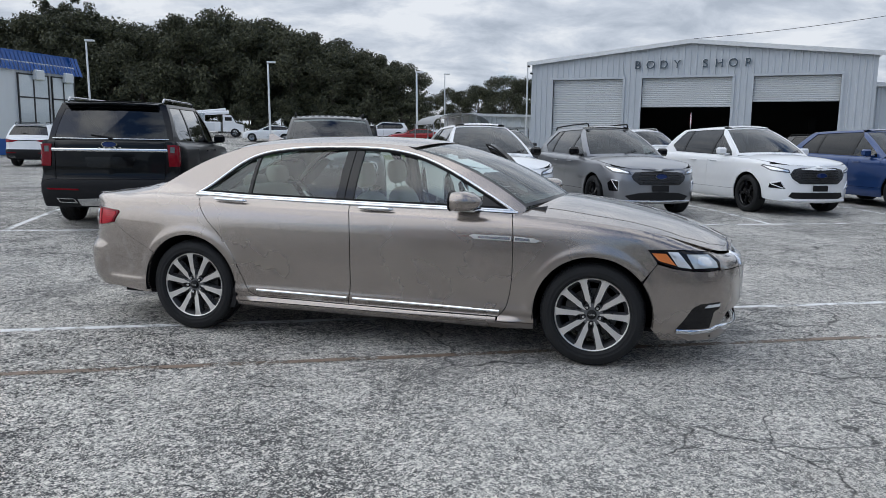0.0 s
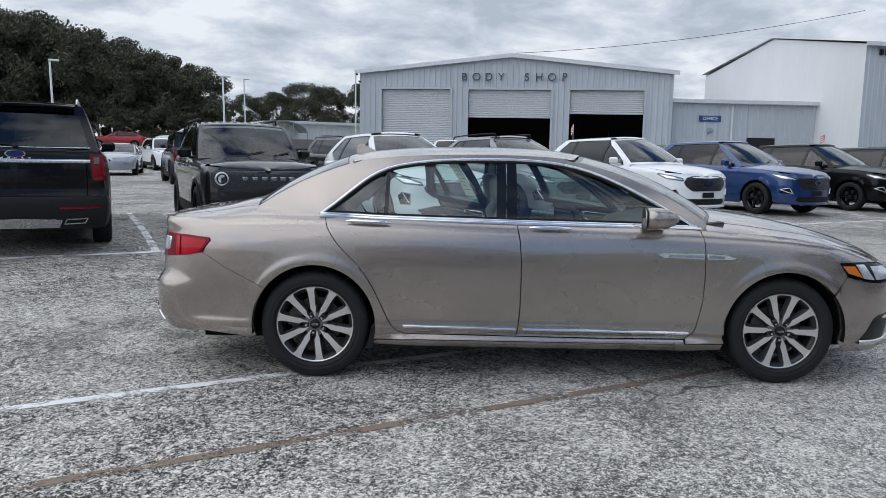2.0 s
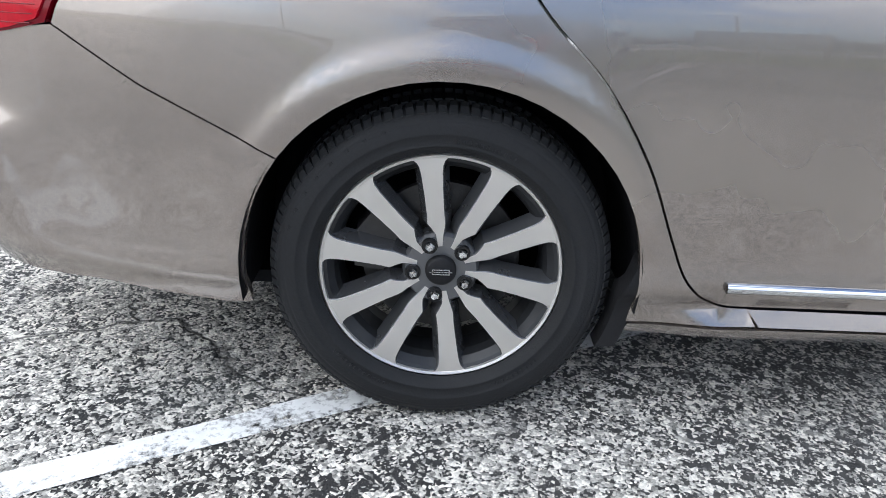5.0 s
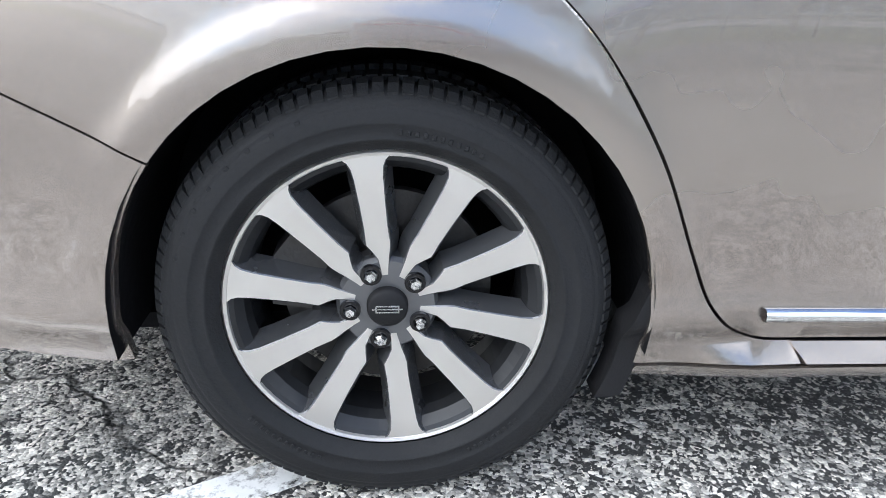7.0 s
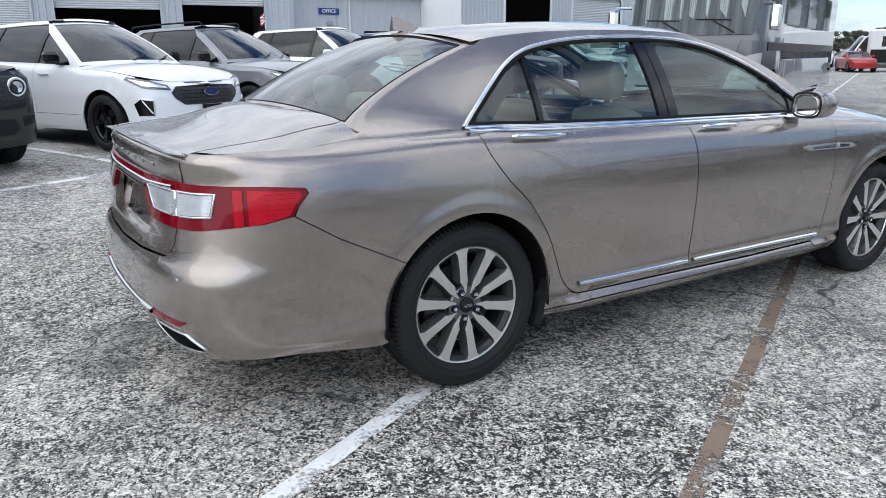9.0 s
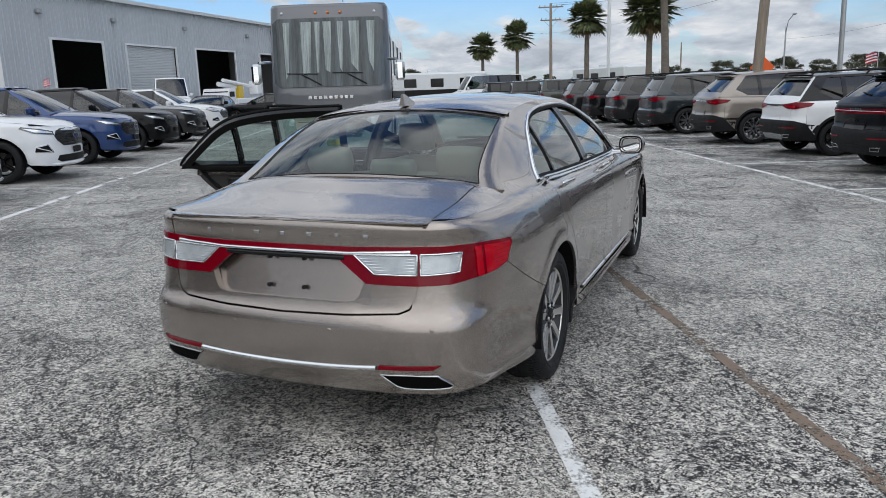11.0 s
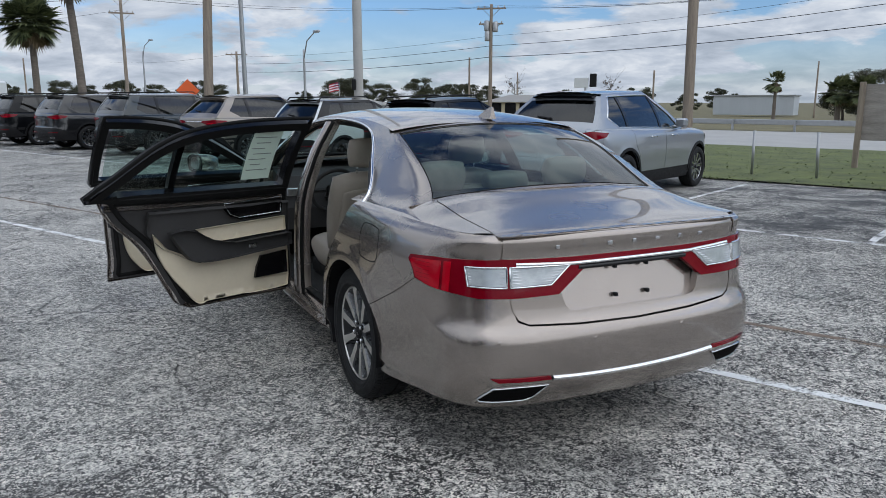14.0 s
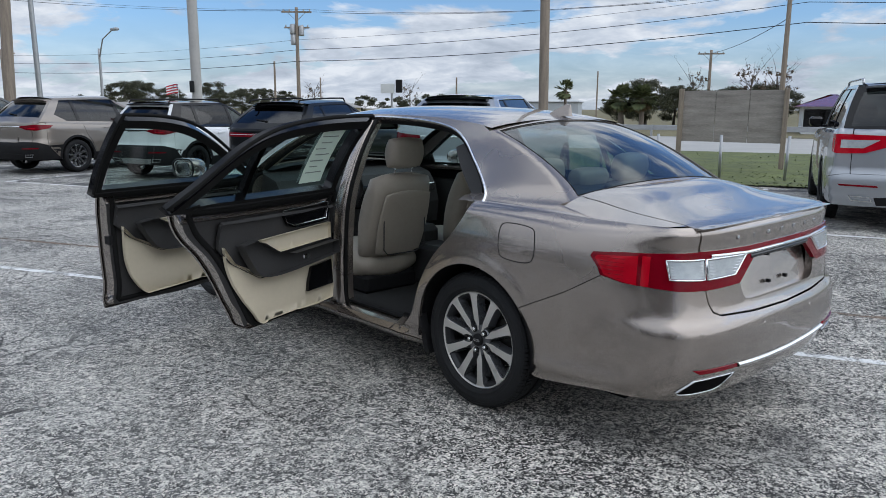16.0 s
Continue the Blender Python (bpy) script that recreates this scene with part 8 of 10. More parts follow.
def big_shed():
    o = thing("repair_shed", pose(32.92, 18.99, 0, 0, 0, -19), "large white and grey repair shed with roller doors", "building")
    W, H, D = 37.0, 7.25, 16.0
    doors = [(3.4, 7.3, 0, 4.75), (9.4, 14.4, 0, 4.75), (16.8, 22.0, 0, 4.8), (26, 31, 0, 4.8)]
    ribbed("wall", 0, W, 0, H, 0, o, M["siding"], .31, None, doors)
    b = Bag()
    P = H + 1.35
    b.add([(0, 0, 0), (0, D, 0), (0, D, H - .1), (0, D / 2, P), (0, 0, H)], [(0, 1, 2, 3, 4)])
    b.add([(W, 0, 0), (W, D, 0), (W, D, H), (W, D / 2, P), (W, 0, H)], [(4, 3, 2, 1, 0)])
    b.add([(0, D, 0), (W, D, 0), (W, D, H), (0, D, H)], [(3, 2, 1, 0)])
    part("wall", b.mesh("end_walls"), M["siding_white"], o, "smooth white end wall")
    b = Bag()
    b.add([(-.2, -.3, H + .05), (W + .2, -.3, H + .05), (W + .2, D / 2, P + .06), (-.2, D / 2, P + .06), (-.2, D + .3, H + .05), (W + .2, D + .3, H + .05)], [(0, 1, 2, 3), (3, 2, 5, 4)])
    b.box(W / 2, -.28, H - .03, W + .4, .08, .20)
    part("roof", b.mesh("roof"), M["roof_metal"], o)
    roller(o, 9.4, 14.4, .05, 4.75, .1, M["shutter"])
    for a, c, lo, hi in doors:
        b = Bag()
        for x in (a - .06, c + .06):
            b.box(x, -.03, hi / 2, .12, .1, hi)
        b.box((a + c) / 2, -.03, hi + .06, c - a + .24, .1, .12)
        part("door_frame", b.mesh("door_frame"), M["siding_white"], o)
    # room behind the doors: two sheets coloured as dark as its shade
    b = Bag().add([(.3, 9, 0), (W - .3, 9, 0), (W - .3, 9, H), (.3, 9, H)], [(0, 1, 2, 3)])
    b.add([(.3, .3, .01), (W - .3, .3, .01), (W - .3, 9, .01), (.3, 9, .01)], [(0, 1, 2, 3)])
    part("inside", b.mesh("inside"), M["inside_shade"], o)
    for x in (2.7, 8.4, 15.6, 24):
        part("wall_lamp", Bag().box(x, -.12, 6.1, .35, .25, .25, 0, None, .05).mesh("wall_lamp"), M["steel"], o)
    part("side_door", Bag().box(2.2, -.02, 1.06, .95, .06, 2.12, 0, None, .01).mesh("side_door"), M["siding_white"], o)
    b = Bag()
    for i in range(4):
        b.box(.8 + .32 * i, -.06, 6.85, .22, .03, .3)
    part("plain_bars", b.mesh("plain_bars"), M["trim"], o)
    s_ = part("sign_board", Bag().box(31.6, -.16, 5.3, 7.0, .08, 3.2, 0, None, .02).mesh("sign_board"), M["sign_blue"], o, "blue sign with white capital letters")
    for i, t in enumerate(("COMMERCIAL", "TRUCK", "RV REPAIR")):
        words(t, .85, Matrix.Translation((31.6, -.215, 6.2 - .95 * i)) @ pose(0, 0, 0, 90, 0, 0), M["sign_white"], s_, .01)


def blue_building():
    o = thing("showroom", pose(-15.76, 45.2, .1, 0, 0, 63) @ Matrix.Diagonal((1.0, 1.0, 1.24, 1)), "white showroom with a blue mansard band", "building")
    b = Bag()
    b.box(-8.3, 6, 2.3, 20.4, 12, 4.6)
    part("wall", b.mesh("wall"), M["siding_white"], o)
    part("plinth", Bag().box(-8.3, 6, .45, 20.5, 12.1, .9).mesh("plinth"), M["blue_trim"], o, "blue painted plinth")
    b = Bag()
    for i in range(70):
        x = -18.5 + i * .30
        b.add([(x, -.18, 4.15), (x + .26, -.18, 4.15), (x + .26, .25, 5.1), (x, .25, 5.1), (x, -.24, 4.15), (x + .05, -.24, 4.15), (x + .05, .2, 5.1), (x, .2, 5.1)], [(0, 1, 2, 3), (4, 5, 6, 7)])
    b.box(-8.3, 6, 4.65, 20.3, 11.6, .9)
    for i in range(40):
        y = i * .3
        b.add([(1.95, y, 4.15), (1.95, y + .26, 4.15), (1.5, y + .26, 5.1), (1.5, y, 5.1)], [(0, 1, 2, 3)])
    part("mansard", b.mesh("mansard"), M["blue_trim"], o, "blue ribbed mansard")
    for x0, x1, z0, z1 in ((-2.7, -.4, 1.2, 4.0), (-.1, 1.75, 1.2, 4.0)):
        w = part("window", Bag().box((x0 + x1) / 2, -.04, (z0 + z1) / 2, x1 - x0, .1, z1 - z0).mesh("window"), M["clear_lens"], o)
        b = Bag()
        for x in np.linspace(x0, x1, 3):
            b.box(x, -.09, (z0 + z1) / 2, .07, .08, z1 - z0)
        for z in (z0, (z0 + z1) / 2 + .3, z1):
            b.box((x0 + x1) / 2, -.09, z, x1 - x0 + .07, .08, .07)
        part("window_frame", b.mesh("window_frame"), M["charcoal"], w)
        part("awning_box", Bag().box((x0 + x1) / 2 + .3, -.2, 4.0, .7, .35, .5, 0, None, .05).mesh("awning_box"), M["siding_white"], o)


def storage_units():
    g = rise(12, 52)
    o = thing("storage_building", pose(10.3, 51, g - .4, 0, 0, 2), "long white storage building with roll-up doors", "building")
    ribbed("wall", 2.2, 16, 0, 3.2, 0, o, M["siding_white"], .4, None, [(5.2 + 2.6 * i, 7.2 + 2.6 * i, 0, 2.4) for i in range(4)])
    for i in range(4):
        roller(o, 5.2 + 2.6 * i, 7.2 + 2.6 * i, .05, 2.4, .08, M["shutter"])
    b = Bag().box(9, 4, 3.3, 15, 9, .2)
    b.add([(2.2, 0, 0), (2.2, 8, 0), (2.2, 8, 3.2), (2.2, 0, 3.2)], [(0, 1, 2, 3)])
    part("roof", b.mesh("roof"), M["roof_metal"], o)
    c = thing("carport", pose(9.3, 49, g - .4, 0, 0, 2), "arched metal carport with open sides", "carport")
    b = Bag()
    n = 8
    pr = [(2.2 - 2.2 * math.cos(math.pi * i / n), 2.5 + .85 * math.sin(math.pi * i / n)) for i in range(n + 1)]
    b.add([(x, y, z) for y in (0, 7) for x, z in pr], [(i, i + 1, n + 2 + i, n + 1 + i) for i in range(n)])
    part("roof", b.mesh("roof", True), M["steel"], c)
    for x in (0, 1.1, 2.2, 3.3, 4.4):
        for y in (0, 7):
            part("post", Bag().tube([(x, y, 0), (x, y, 2.6 + (.7 if 0 < x < 4.4 else 0))], .04, 6).mesh("post"), M["steel"], c)
    d = thing("waste_skip", pose(6.7, 27.5, 0, 0, 0, -30), "dark green steel waste container with lids", "container")
    b = Bag()
    b.add([(-.9, -.7, .1), (.9, -.7, .1), (.9, .7, .1), (-.9, .7, .1), (-1.0, -.85, 1.5), (1.0, -.85, 1.5), (1.0, .8, 1.9), (-1.0, .8, 1.9)], [(0, 3, 2, 1), (0, 1, 5, 4), (1, 2, 6, 5), (2, 3, 7, 6), (3, 0, 4, 7)])
    for x in (-.6, 0, .6):
        b.box(x, -.80, .8, .08, .1, 1.3)
    part("body", b.mesh("body"), M["olive_paint"], d)
    part("lid", Bag().add([(-1.05, -.9, 1.52), (1.05, -.9, 1.52), (1.05, .85, 1.94), (-1.05, .85, 1.94)], [(0, 1, 2, 3)]).mesh("lid"), M["trim"], d)


def roadside():
    us = list(range(-120, 161, 4))
    sheet("grass_verge", us, [-23.0, -19, -15, -13, -10.85], .03, M["grass"], "strip of green mown grass beside the road", "grass")
    sheet("road", us, [-38, -33, -28, -23.0], .02, M["concrete_road"], "pale concrete road behind the verge", "road")
    sheet("field", [-900, -400, -200, -100, 0, 60, 120, 200, 400, 900], [-1500, -600, -300, -150, -90, -60, -38], .03, M["dry_grass"], "dry grass field beyond the road", "field")
    sheet("back_verge", us, [41, 44, 47], .02, M["grass"], "grass strip between the lots", "grass")
    # tufts that break the verge's edge
    rnd = random.Random(4)
    b = Bag()
    for _ in range(7000):
        u, v = rnd.uniform(-14, 26), -10.8 - 11.5 * rnd.random() ** 1.8
        h, a = rnd.uniform(.035, .06), rnd.uniform(0, math.tau)
        dx, dy = .03 * math.cos(a), .03 * math.sin(a)
        b.add([(u - dx, v - dy, .02), (u + dx, v + dy, .02), (u + rnd.uniform(-.05, .05), v + rnd.uniform(-.05, .05), h)], [(0, 1, 2)])
    tufts = b.mesh("grass_tufts", True)
    tufts.normals_split_custom_set_from_vertices([(0, 0, 1)] * len(tufts.vertices))
    tagged(part("grass_tufts", tufts, M["grass"], None), "short uneven grass blades on the verge", "grass", kind="stuff")
    # pipe posts along the verge
    me = Bag().tube([(0, 0, 0), (0, 0, .95)], .03, 8).mesh("fence_post", True)
    for i in range(22):
        u = -7.6 + 1.28 * i
        p = part("fence_post", me, M["steel"], None)
        p.location = (u, -12.15 - .02 * math.sin(i), 0)
        p.rotation_euler = (radians(2 * math.sin(i * 2.1)), radians(2.5 * math.sin(i * 1.3)), 0)
        tagged(p, "grey galvanised pipe post in the grass", "post", "posts along the verge")
    # guard rail and kerb line far side
    b = Bag().box(20, -37.6, .5, 200, .06, .28, 0, None, .02)
    for i in range(60):
        b.box(-60 + 3.2 * i, -37.5, .3, .1, .12, .7)
    tagged(part("guard_rail", b.mesh("guard_rail"), M["steel"], None), "low steel guard rail beyond the road", "rail")
    # boarded sign
    o = thing("boarded_sign", pose(-1.19, -15.46, 0, 0, 0, -2), "large weathered plywood sign back on two posts", "sign")
    for i in range(3):
        part("board", Bag().box(-.8 + .8 * i, 0, 1.31, .79, .05, 1.30 - .01 * i, 0, None, .006).mesh("board"), M["wood_panel"], o)
    for x in (-1.24, 1.24):
        part("post", Bag().box(x, .07, 1.0, .12, .10, 2.0, 0, None, .01).mesh("post"), M["wood"], o)


def rv():
    o = thing("motorhome", pose(10.75, 2.55, 0, 0, 0, 180), "large grey and silver motorhome with chrome mesh grille", "motorhome")
    W, H, Ln = 2.55, 3.38, 10.2
    M["rv_grey"] = paint("motorhome_grey", (.125, .132, .143), .4, .30, False)
    M["rv_silver"] = paint("motorhome_silver", (.42, .43, .44), .3, .35, False)
    M["rv_glass"] = material("motorhome_glass", (.060, .074, .080), .04, 0, .85, scale=1.6, spec=.5, stretch=(1, 5, .28))
    # front at x = 0, body runs to -x; outline of the nose in plan with rounded corners
    def ring(z):
        lean = -.32 * max(0, (z - 1.55) / 1.95) ** 1.2
        hw_ = W / 2 - .03 * max(0, z - 2.6)
        pts = []
        for a in np.linspace(-90, 90, 13):
            y = math.copysign(abs(math.sin(radians(a))) ** .55, a) * hw_
            x = -.30 + .30 * abs(math.cos(radians(a))) ** .5 + lean
            pts.append((x, y, z))
        return [(-Ln, -hw_, z)] + pts + [(-Ln, hw_, z)]
    def band(z0, z1, n, nm, mat):
        b = Bag()
        zz = np.linspace(z0, z1, n)
        rows = [ring(z) for z in zz]
        k = len(rows[0])
        b.add([p for r_ in rows for p in r_], [(j * k + i, j * k + (i + 1) % k, (j + 1) * k + (i + 1) % k, (j + 1) * k + i) for j in range(n - 1) for i in range(k)])
        return part(nm, b.mesh(nm, True), mat, o)
    band(.42, 1.55, 6, "lower_body", M["rv_grey"])
    band(1.55, 1.70, 2, "waist", M["rv_grey"])
    band(1.70, H - .06, 9, "upper_body", M["rv_grey"])
    top = ring(H - .06)
    b = Bag().add([(x * .995, y * .97, z + .06) for x, y, z in top] + top, [tuple(range(len(top)))] + [(i, (i + 1) % len(top), len(top) + (i + 1) % len(top), len(top) + i)[::-1] for i in range(len(top))])
    part("roof", b.mesh("roof", True), M["rv_grey"], o)
    # windscreen
    def front_pt(y, z, d=.02):
        r_ = ring(z)[1:-1]
        ys, xs = [p[1] for p in r_], [p[0] for p in r_]
        return (float(np.interp(y, ys, xs)) + d, y, z)
    def face(nm, poly, mat, d=.02, label="", step=.12):
        return part(nm, patch(nm, poly, lambda y, z: np.stack([np.array([front_pt(float(a), float(c), 0)[0] for a, c in zip(y, z)]), y, z], -1), step, offset=d, sgn=1, rim=.02), mat, o, label)
    def rounded(y0, y1, z0, z1, r_):
        return [(y0 + r_, z0), (y1 - r_, z0), (y1, z0 + r_), (y1, z1 - r_), (y1 - r_, z1), (y0 + r_, z1), (y0, z1 - r_), (y0, z0 + r_)]
    face("windscreen", rounded(-1.17, 1.17, 1.66, 3.08, .10), M["rv_glass"], .045, "dark windscreen with drawn curtains")
    M["curtain"] = material("pale_curtain", (.24, .28, .275), .6, 0, .75, scale=2.2, stretch=(1, 14, .5), coat=.6)
    for y0, y1 in ((-.92, -.86), (-.56, -.40), (-.26, -.22), (-.08, .02), (.22, .27), (.47, .61), (.84, .93)):
        face("curtain", [(y0, 2.0 + .2 * y1), (y1, 1.95), (y1 + .05, 3.0), (y0 - .03, 3.0)], M["curtain"], .052, "pale curtain strip behind the glass")
    b = Bag()
    for s_ in (-1, 1):
        y = s_ * .48
        b.tube([front_pt(y + .30, 1.70, .07), front_pt(y - .10, 1.92, .08), ], .014, 6)
        b.tube([front_pt(y - .42, 1.95, .08), front_pt(y + .22, 1.93, .08)], .010, 6)
    part("wiper", b.mesh("wiper"), M["trim"], o)
    for y in (-.98, -.26, .0, .26, .98):
        p = front_pt(y, 3.20, .01)
        part("clearance_lamp", Bag().lathe([(.001, .02), (.024, .017), (.034, 0)], 12, axis='x', centre=p).mesh("clearance_lamp", True), M["amber"] if abs(y) < .5 else M["clear_lens"], o)
    face("hood_panel", [(-.78, 1.20), (.78, 1.20), (.92, 1.62), (-.92, 1.62)], M["rv_grey"], .03)
    for i in range(9):
        p = front_pt(-.44 + .11 * i, 1.44, .05)
        part("nose_mark", Bag().box(p[0], p[1], p[2], .02, .078, .065, 0, None, .004).mesh("nose_mark"), M["chrome"], o)
    face("grille", [(-.50, .62), (.50, .62), (.68, 1.12), (-.68, 1.12)], M["gloss_black"], .012)
    b = Bag()
    for i in range(17):
        z = .64 + .03 * i
        w_ = .50 + .18 * (z - .62) / .5
        b.tube([front_pt(y, z, .03) for y in np.linspace(-w_, w_, 12)], .006, 4)
    for i in range(26):
        y0 = -.66 + .053 * i
        if abs(y0) < .5:
            b.tube([front_pt(y0, .63, .03), front_pt(y0 * 1.25, 1.11, .03)], .006, 4)
    part("grille_mesh", b.mesh("grille_mesh"), M["chrome"], o, "chrome mesh grille")
    for s_ in (-1, 1):
        pl = [(s_ * .52, .46), (s_ * 1.20, .46), (s_ * 1.23, .9), (s_ * 1.24, 1.34), (s_ * 1.02, 1.28), (s_ * .84, 1.14), (s_ * .74, .95), (s_ * .66, .7)]
        face("lamp_panel", pl, M["rv_silver"], .05, "silver headlamp panel")
        for y, z, r_ in ((.98, 1.08, .075), (.88, .92, .055), (.92, .60, .065)):
            p = front_pt(s_ * y, z, .055)
            part("headlamp", Bag().lathe([(.001, .02), (r_ * .6, .03), (r_, .02), (r_ + .015, .03), (r_ + .02, 0)], 20, axis='x', centre=p).mesh("headlamp", True), M["lamp_led"], o)
        b = Bag()
        b.box(.20, s_ * 1.50, 1.95, .14, .20, .42, 0, None, .05)
        b.tube([(-.1, s_ * 1.25, 2.2), (.18, s_ * 1.45, 2.18)], .03, 6)
        part("side_mirror", b.mesh("side_mirror"), M["chrome"], o)
    face("bumper", [(-1.2, .36), (1.2, .36), (1.22, .58), (-1.22, .58)], M["rv_silver"], .04)
    face("tow_plate", [(-.18, .42), (.18, .42), (.18, .55), (-.18, .55)], M["yellow_paint"], .06, "yellow plate on the bumper")
    # sides: windows, slide-out, bay doors
    for s_ in (-1, 1):
        for x, w_, z0, z1 in ((-1.0, .9, 1.75, 2.7), (-3.0, 1.6, 1.9, 2.7), (-5.6, 1.4, 1.9, 2.7), (-8.2, 1.2, 1.9, 2.7)):
            part("side_window", Bag().box(x, s_ * (W / 2 - .005), (z0 + z1) / 2, w_, .05, z1 - z0, 0, None, .02).mesh("side_window"), M["rv_glass"], o)
        for i in range(6):
            part("bay_door", Bag().box(-3.1 - 1.15 * i, s_ * (W / 2 + .0), .85, 1.1, .04, .7, 0, None, .01).mesh("bay_door"), M["rv_silver"], o)
        part("stripe", Bag().box(-5.2, s_ * (W / 2 + .004), 1.45, 9.4, .03, .16, 0, None, .005).mesh("stripe"), M["black_paint"], o)
        for x in (-1.35, -7.4):
            wheel(o, "wheel", pose(x, s_ * 1.08, .47, 0, 0, 0 if s_ < 0 else 180), r=.47, rim=.30, w=.28, spokes=10, style="silver", face=.10, detail=False)
            b = Bag()
            ringp = arc(x, .47, .56, 0, 180, 14)
            b.add([(px, s_ * (W / 2 + .004), pz) for px, pz in ringp], [tuple(range(15)) if s_ < 0 else tuple(range(15))[::-1]])
            part("wheel_housing", b.mesh("wheel_housing"), M["under"], o)
    part("awning_roll", Bag().tube([(-2, -W / 2 - .08, 3.25), (-8, -W / 2 - .08, 3.25)], .08, 10).mesh("awning_roll", True), M["trim"], o)
    part("underbody", Bag().box(-5.2, 0, .40, 9.6, 2.0, .2).mesh("underbody"), M["under"], o)
    part("roof_unit", Bag().box(-4, 0, 3.62, .9, .7, .28, 0, None, .08).mesh("roof_unit"), M["siding_white"], o)
    part("aerial", Bag().tube([(-.6, .3, 3.45), (-.9, .32, 4.0)], .008, 5).mesh("aerial"), M["trim"], o)


body_shop()
office()
big_shed()
blue_building()
storage_units()
roadside()
rv()


# ---- trees, palms ----
def leaf_material(name, dark, light):
    m = bpy.data.materials.new(name)
    m.use_nodes = True
    nt = m.node_tree
    N, L = nt.nodes.new, nt.links.new
    b = nt.nodes["Principled BSDF"]
    geo, r = N("ShaderNodeNewGeometry"), N("ShaderNodeValToRGB")
    r.color_ramp.elements[0].color, r.color_ramp.elements[1].color = (*dark, 1), (*light, 1)
    L(geo.outputs["Random Per Island"], r.inputs[0])
    L(r.outputs[0], b.inputs["Base Color"])
    b.inputs["Roughness"].default_value = .7
    return m


M["leaf_oak"] = leaf_material("oak_leaves", (.020, .025, .015), (.105, .108, .055))
M["leaf_dry"] = leaf_material("russet_leaves", (.05, .035, .02), (.13, .085, .05))
M["leaf_palm"] = leaf_material("palm_leaves", (.035, .050, .020), (.15, .17, .07))
M["palm_dead"] = leaf_material("dead_fronds", (.10, .07, .04), (.22, .16, .09))
M["bark"] = material("bark", (.10, .085, .07), .9, 0, .35, scale=5, stretch=(3, 3, .6), bump=.8, bump_scale=14)
M["palm_bark"] = material("palm_bark", (.17, .145, .12), .9, 0, .35, scale=6, stretch=(1, 1, 4), bump=.9, bump_scale=12)


def crown_mesh(name, seed, R, H, z0, clumps, leaves, size, open_=0.0):
    """Leaf by leaf: clumps on an uneven crown, with gaps between."""
    rnd = np.random.RandomState(seed)
    vs, fs = [], []
    for _ in range(clumps):
        a, q = rnd.uniform(0, math.tau), rnd.uniform(0, 1)
        zz = z0 + (H - z0) * rnd.beta(1.6, 1.2)
        reach = R * math.sqrt(max(.08, 1 - ((zz - (z0 + (H - z0) * .42)) / ((H - z0) * .62)) ** 2)) * (.45 + .6 * q)
        c = np.array([reach * math.cos(a), reach * math.sin(a), zz])
        cr = R * rnd.uniform(.16, .34) * (1 - open_ * .3)
        n = int(leaves * rnd.uniform(.6, 1.4))
        p = rnd.normal(0, 1, (n, 3))
        p /= np.linalg.norm(p, axis=1, keepdims=True)
        p = c + p * (cr * rnd.uniform(.35, 1.05, (n, 1))) * np.array([1, 1, .72])
        t1 = rnd.normal(0, 1, (n, 3)); t1 /= np.linalg.norm(t1, axis=1, keepdims=True)
        t2 = rnd.normal(0, 1, (n, 3)); t2 /= np.linalg.norm(t2, axis=1, keepdims=True)
        s_ = size * rnd.uniform(.5, 1.3, (n, 1))
        o = len(vs)
        quad = np.stack([p - t1 * s_ * .5, p + t2 * s_ * .42, p + t1 * s_ * .5, p - t2 * s_ * .36], 1).reshape(-1, 3)
        vs += quad.tolist()
        fs += [(o + 4 * i, o + 4 * i + 1, o + 4 * i + 2, o + 4 * i + 3) for i in range(n)]
    return raw(name, vs, fs)


def trunk_mesh(name, seed, H, r, limbs, spread, rise_=.45):
    rnd = random.Random(seed)
    b = Bag()
    top = Vector((rnd.uniform(-.4, .4), rnd.uniform(-.4, .4), H * .72))
    pts = [Vector((0, 0, -.3)), Vector((0, 0, H * .15)), top * .5 + Vector((0, 0, H * .03)), top]
    b.tube(pts, r, 8, radii=[r * 1.35, r, r * .75, r * .25])
    for _ in range(limbs):
        t = rnd.uniform(.25, .85)
        p = pts[1].lerp(top, t)
        a = rnd.uniform(0, math.tau)
        d = Vector((math.cos(a), math.sin(a), rnd.uniform(rise_ * .5, rise_ * 1.6)))
        ln = spread * rnd.uniform(.5, 1.0)
        q = p + d * ln * .5 + Vector((0, 0, .1 * ln))
        e = p + d * ln + Vector((rnd.uniform(-.4, .4), rnd.uniform(-.4, .4), .2 * ln))
        rr = r * .42 * (1 - t * .5)
        b.tube([p, q, e], rr, 5, radii=[rr, rr * .6, rr * .15])
        for _ in range(3):
            f = q.lerp(e, rnd.random())
            b.tube([f, f + Vector((rnd.uniform(-1, 1), rnd.uniform(-1, 1), rnd.uniform(.1, .9))) * ln * .35], rr * .3, 4, radii=[rr * .3, rr * .06])
    return b.mesh(name, True)


def tree(m, crown, trunk, leaf, label, group=""):
    o = thing("tree", m, label, "tree", group)
    part("trunk", trunk, M["bark"], o)
    if crown:
        part("crown", crown, leaf, o)
    return o


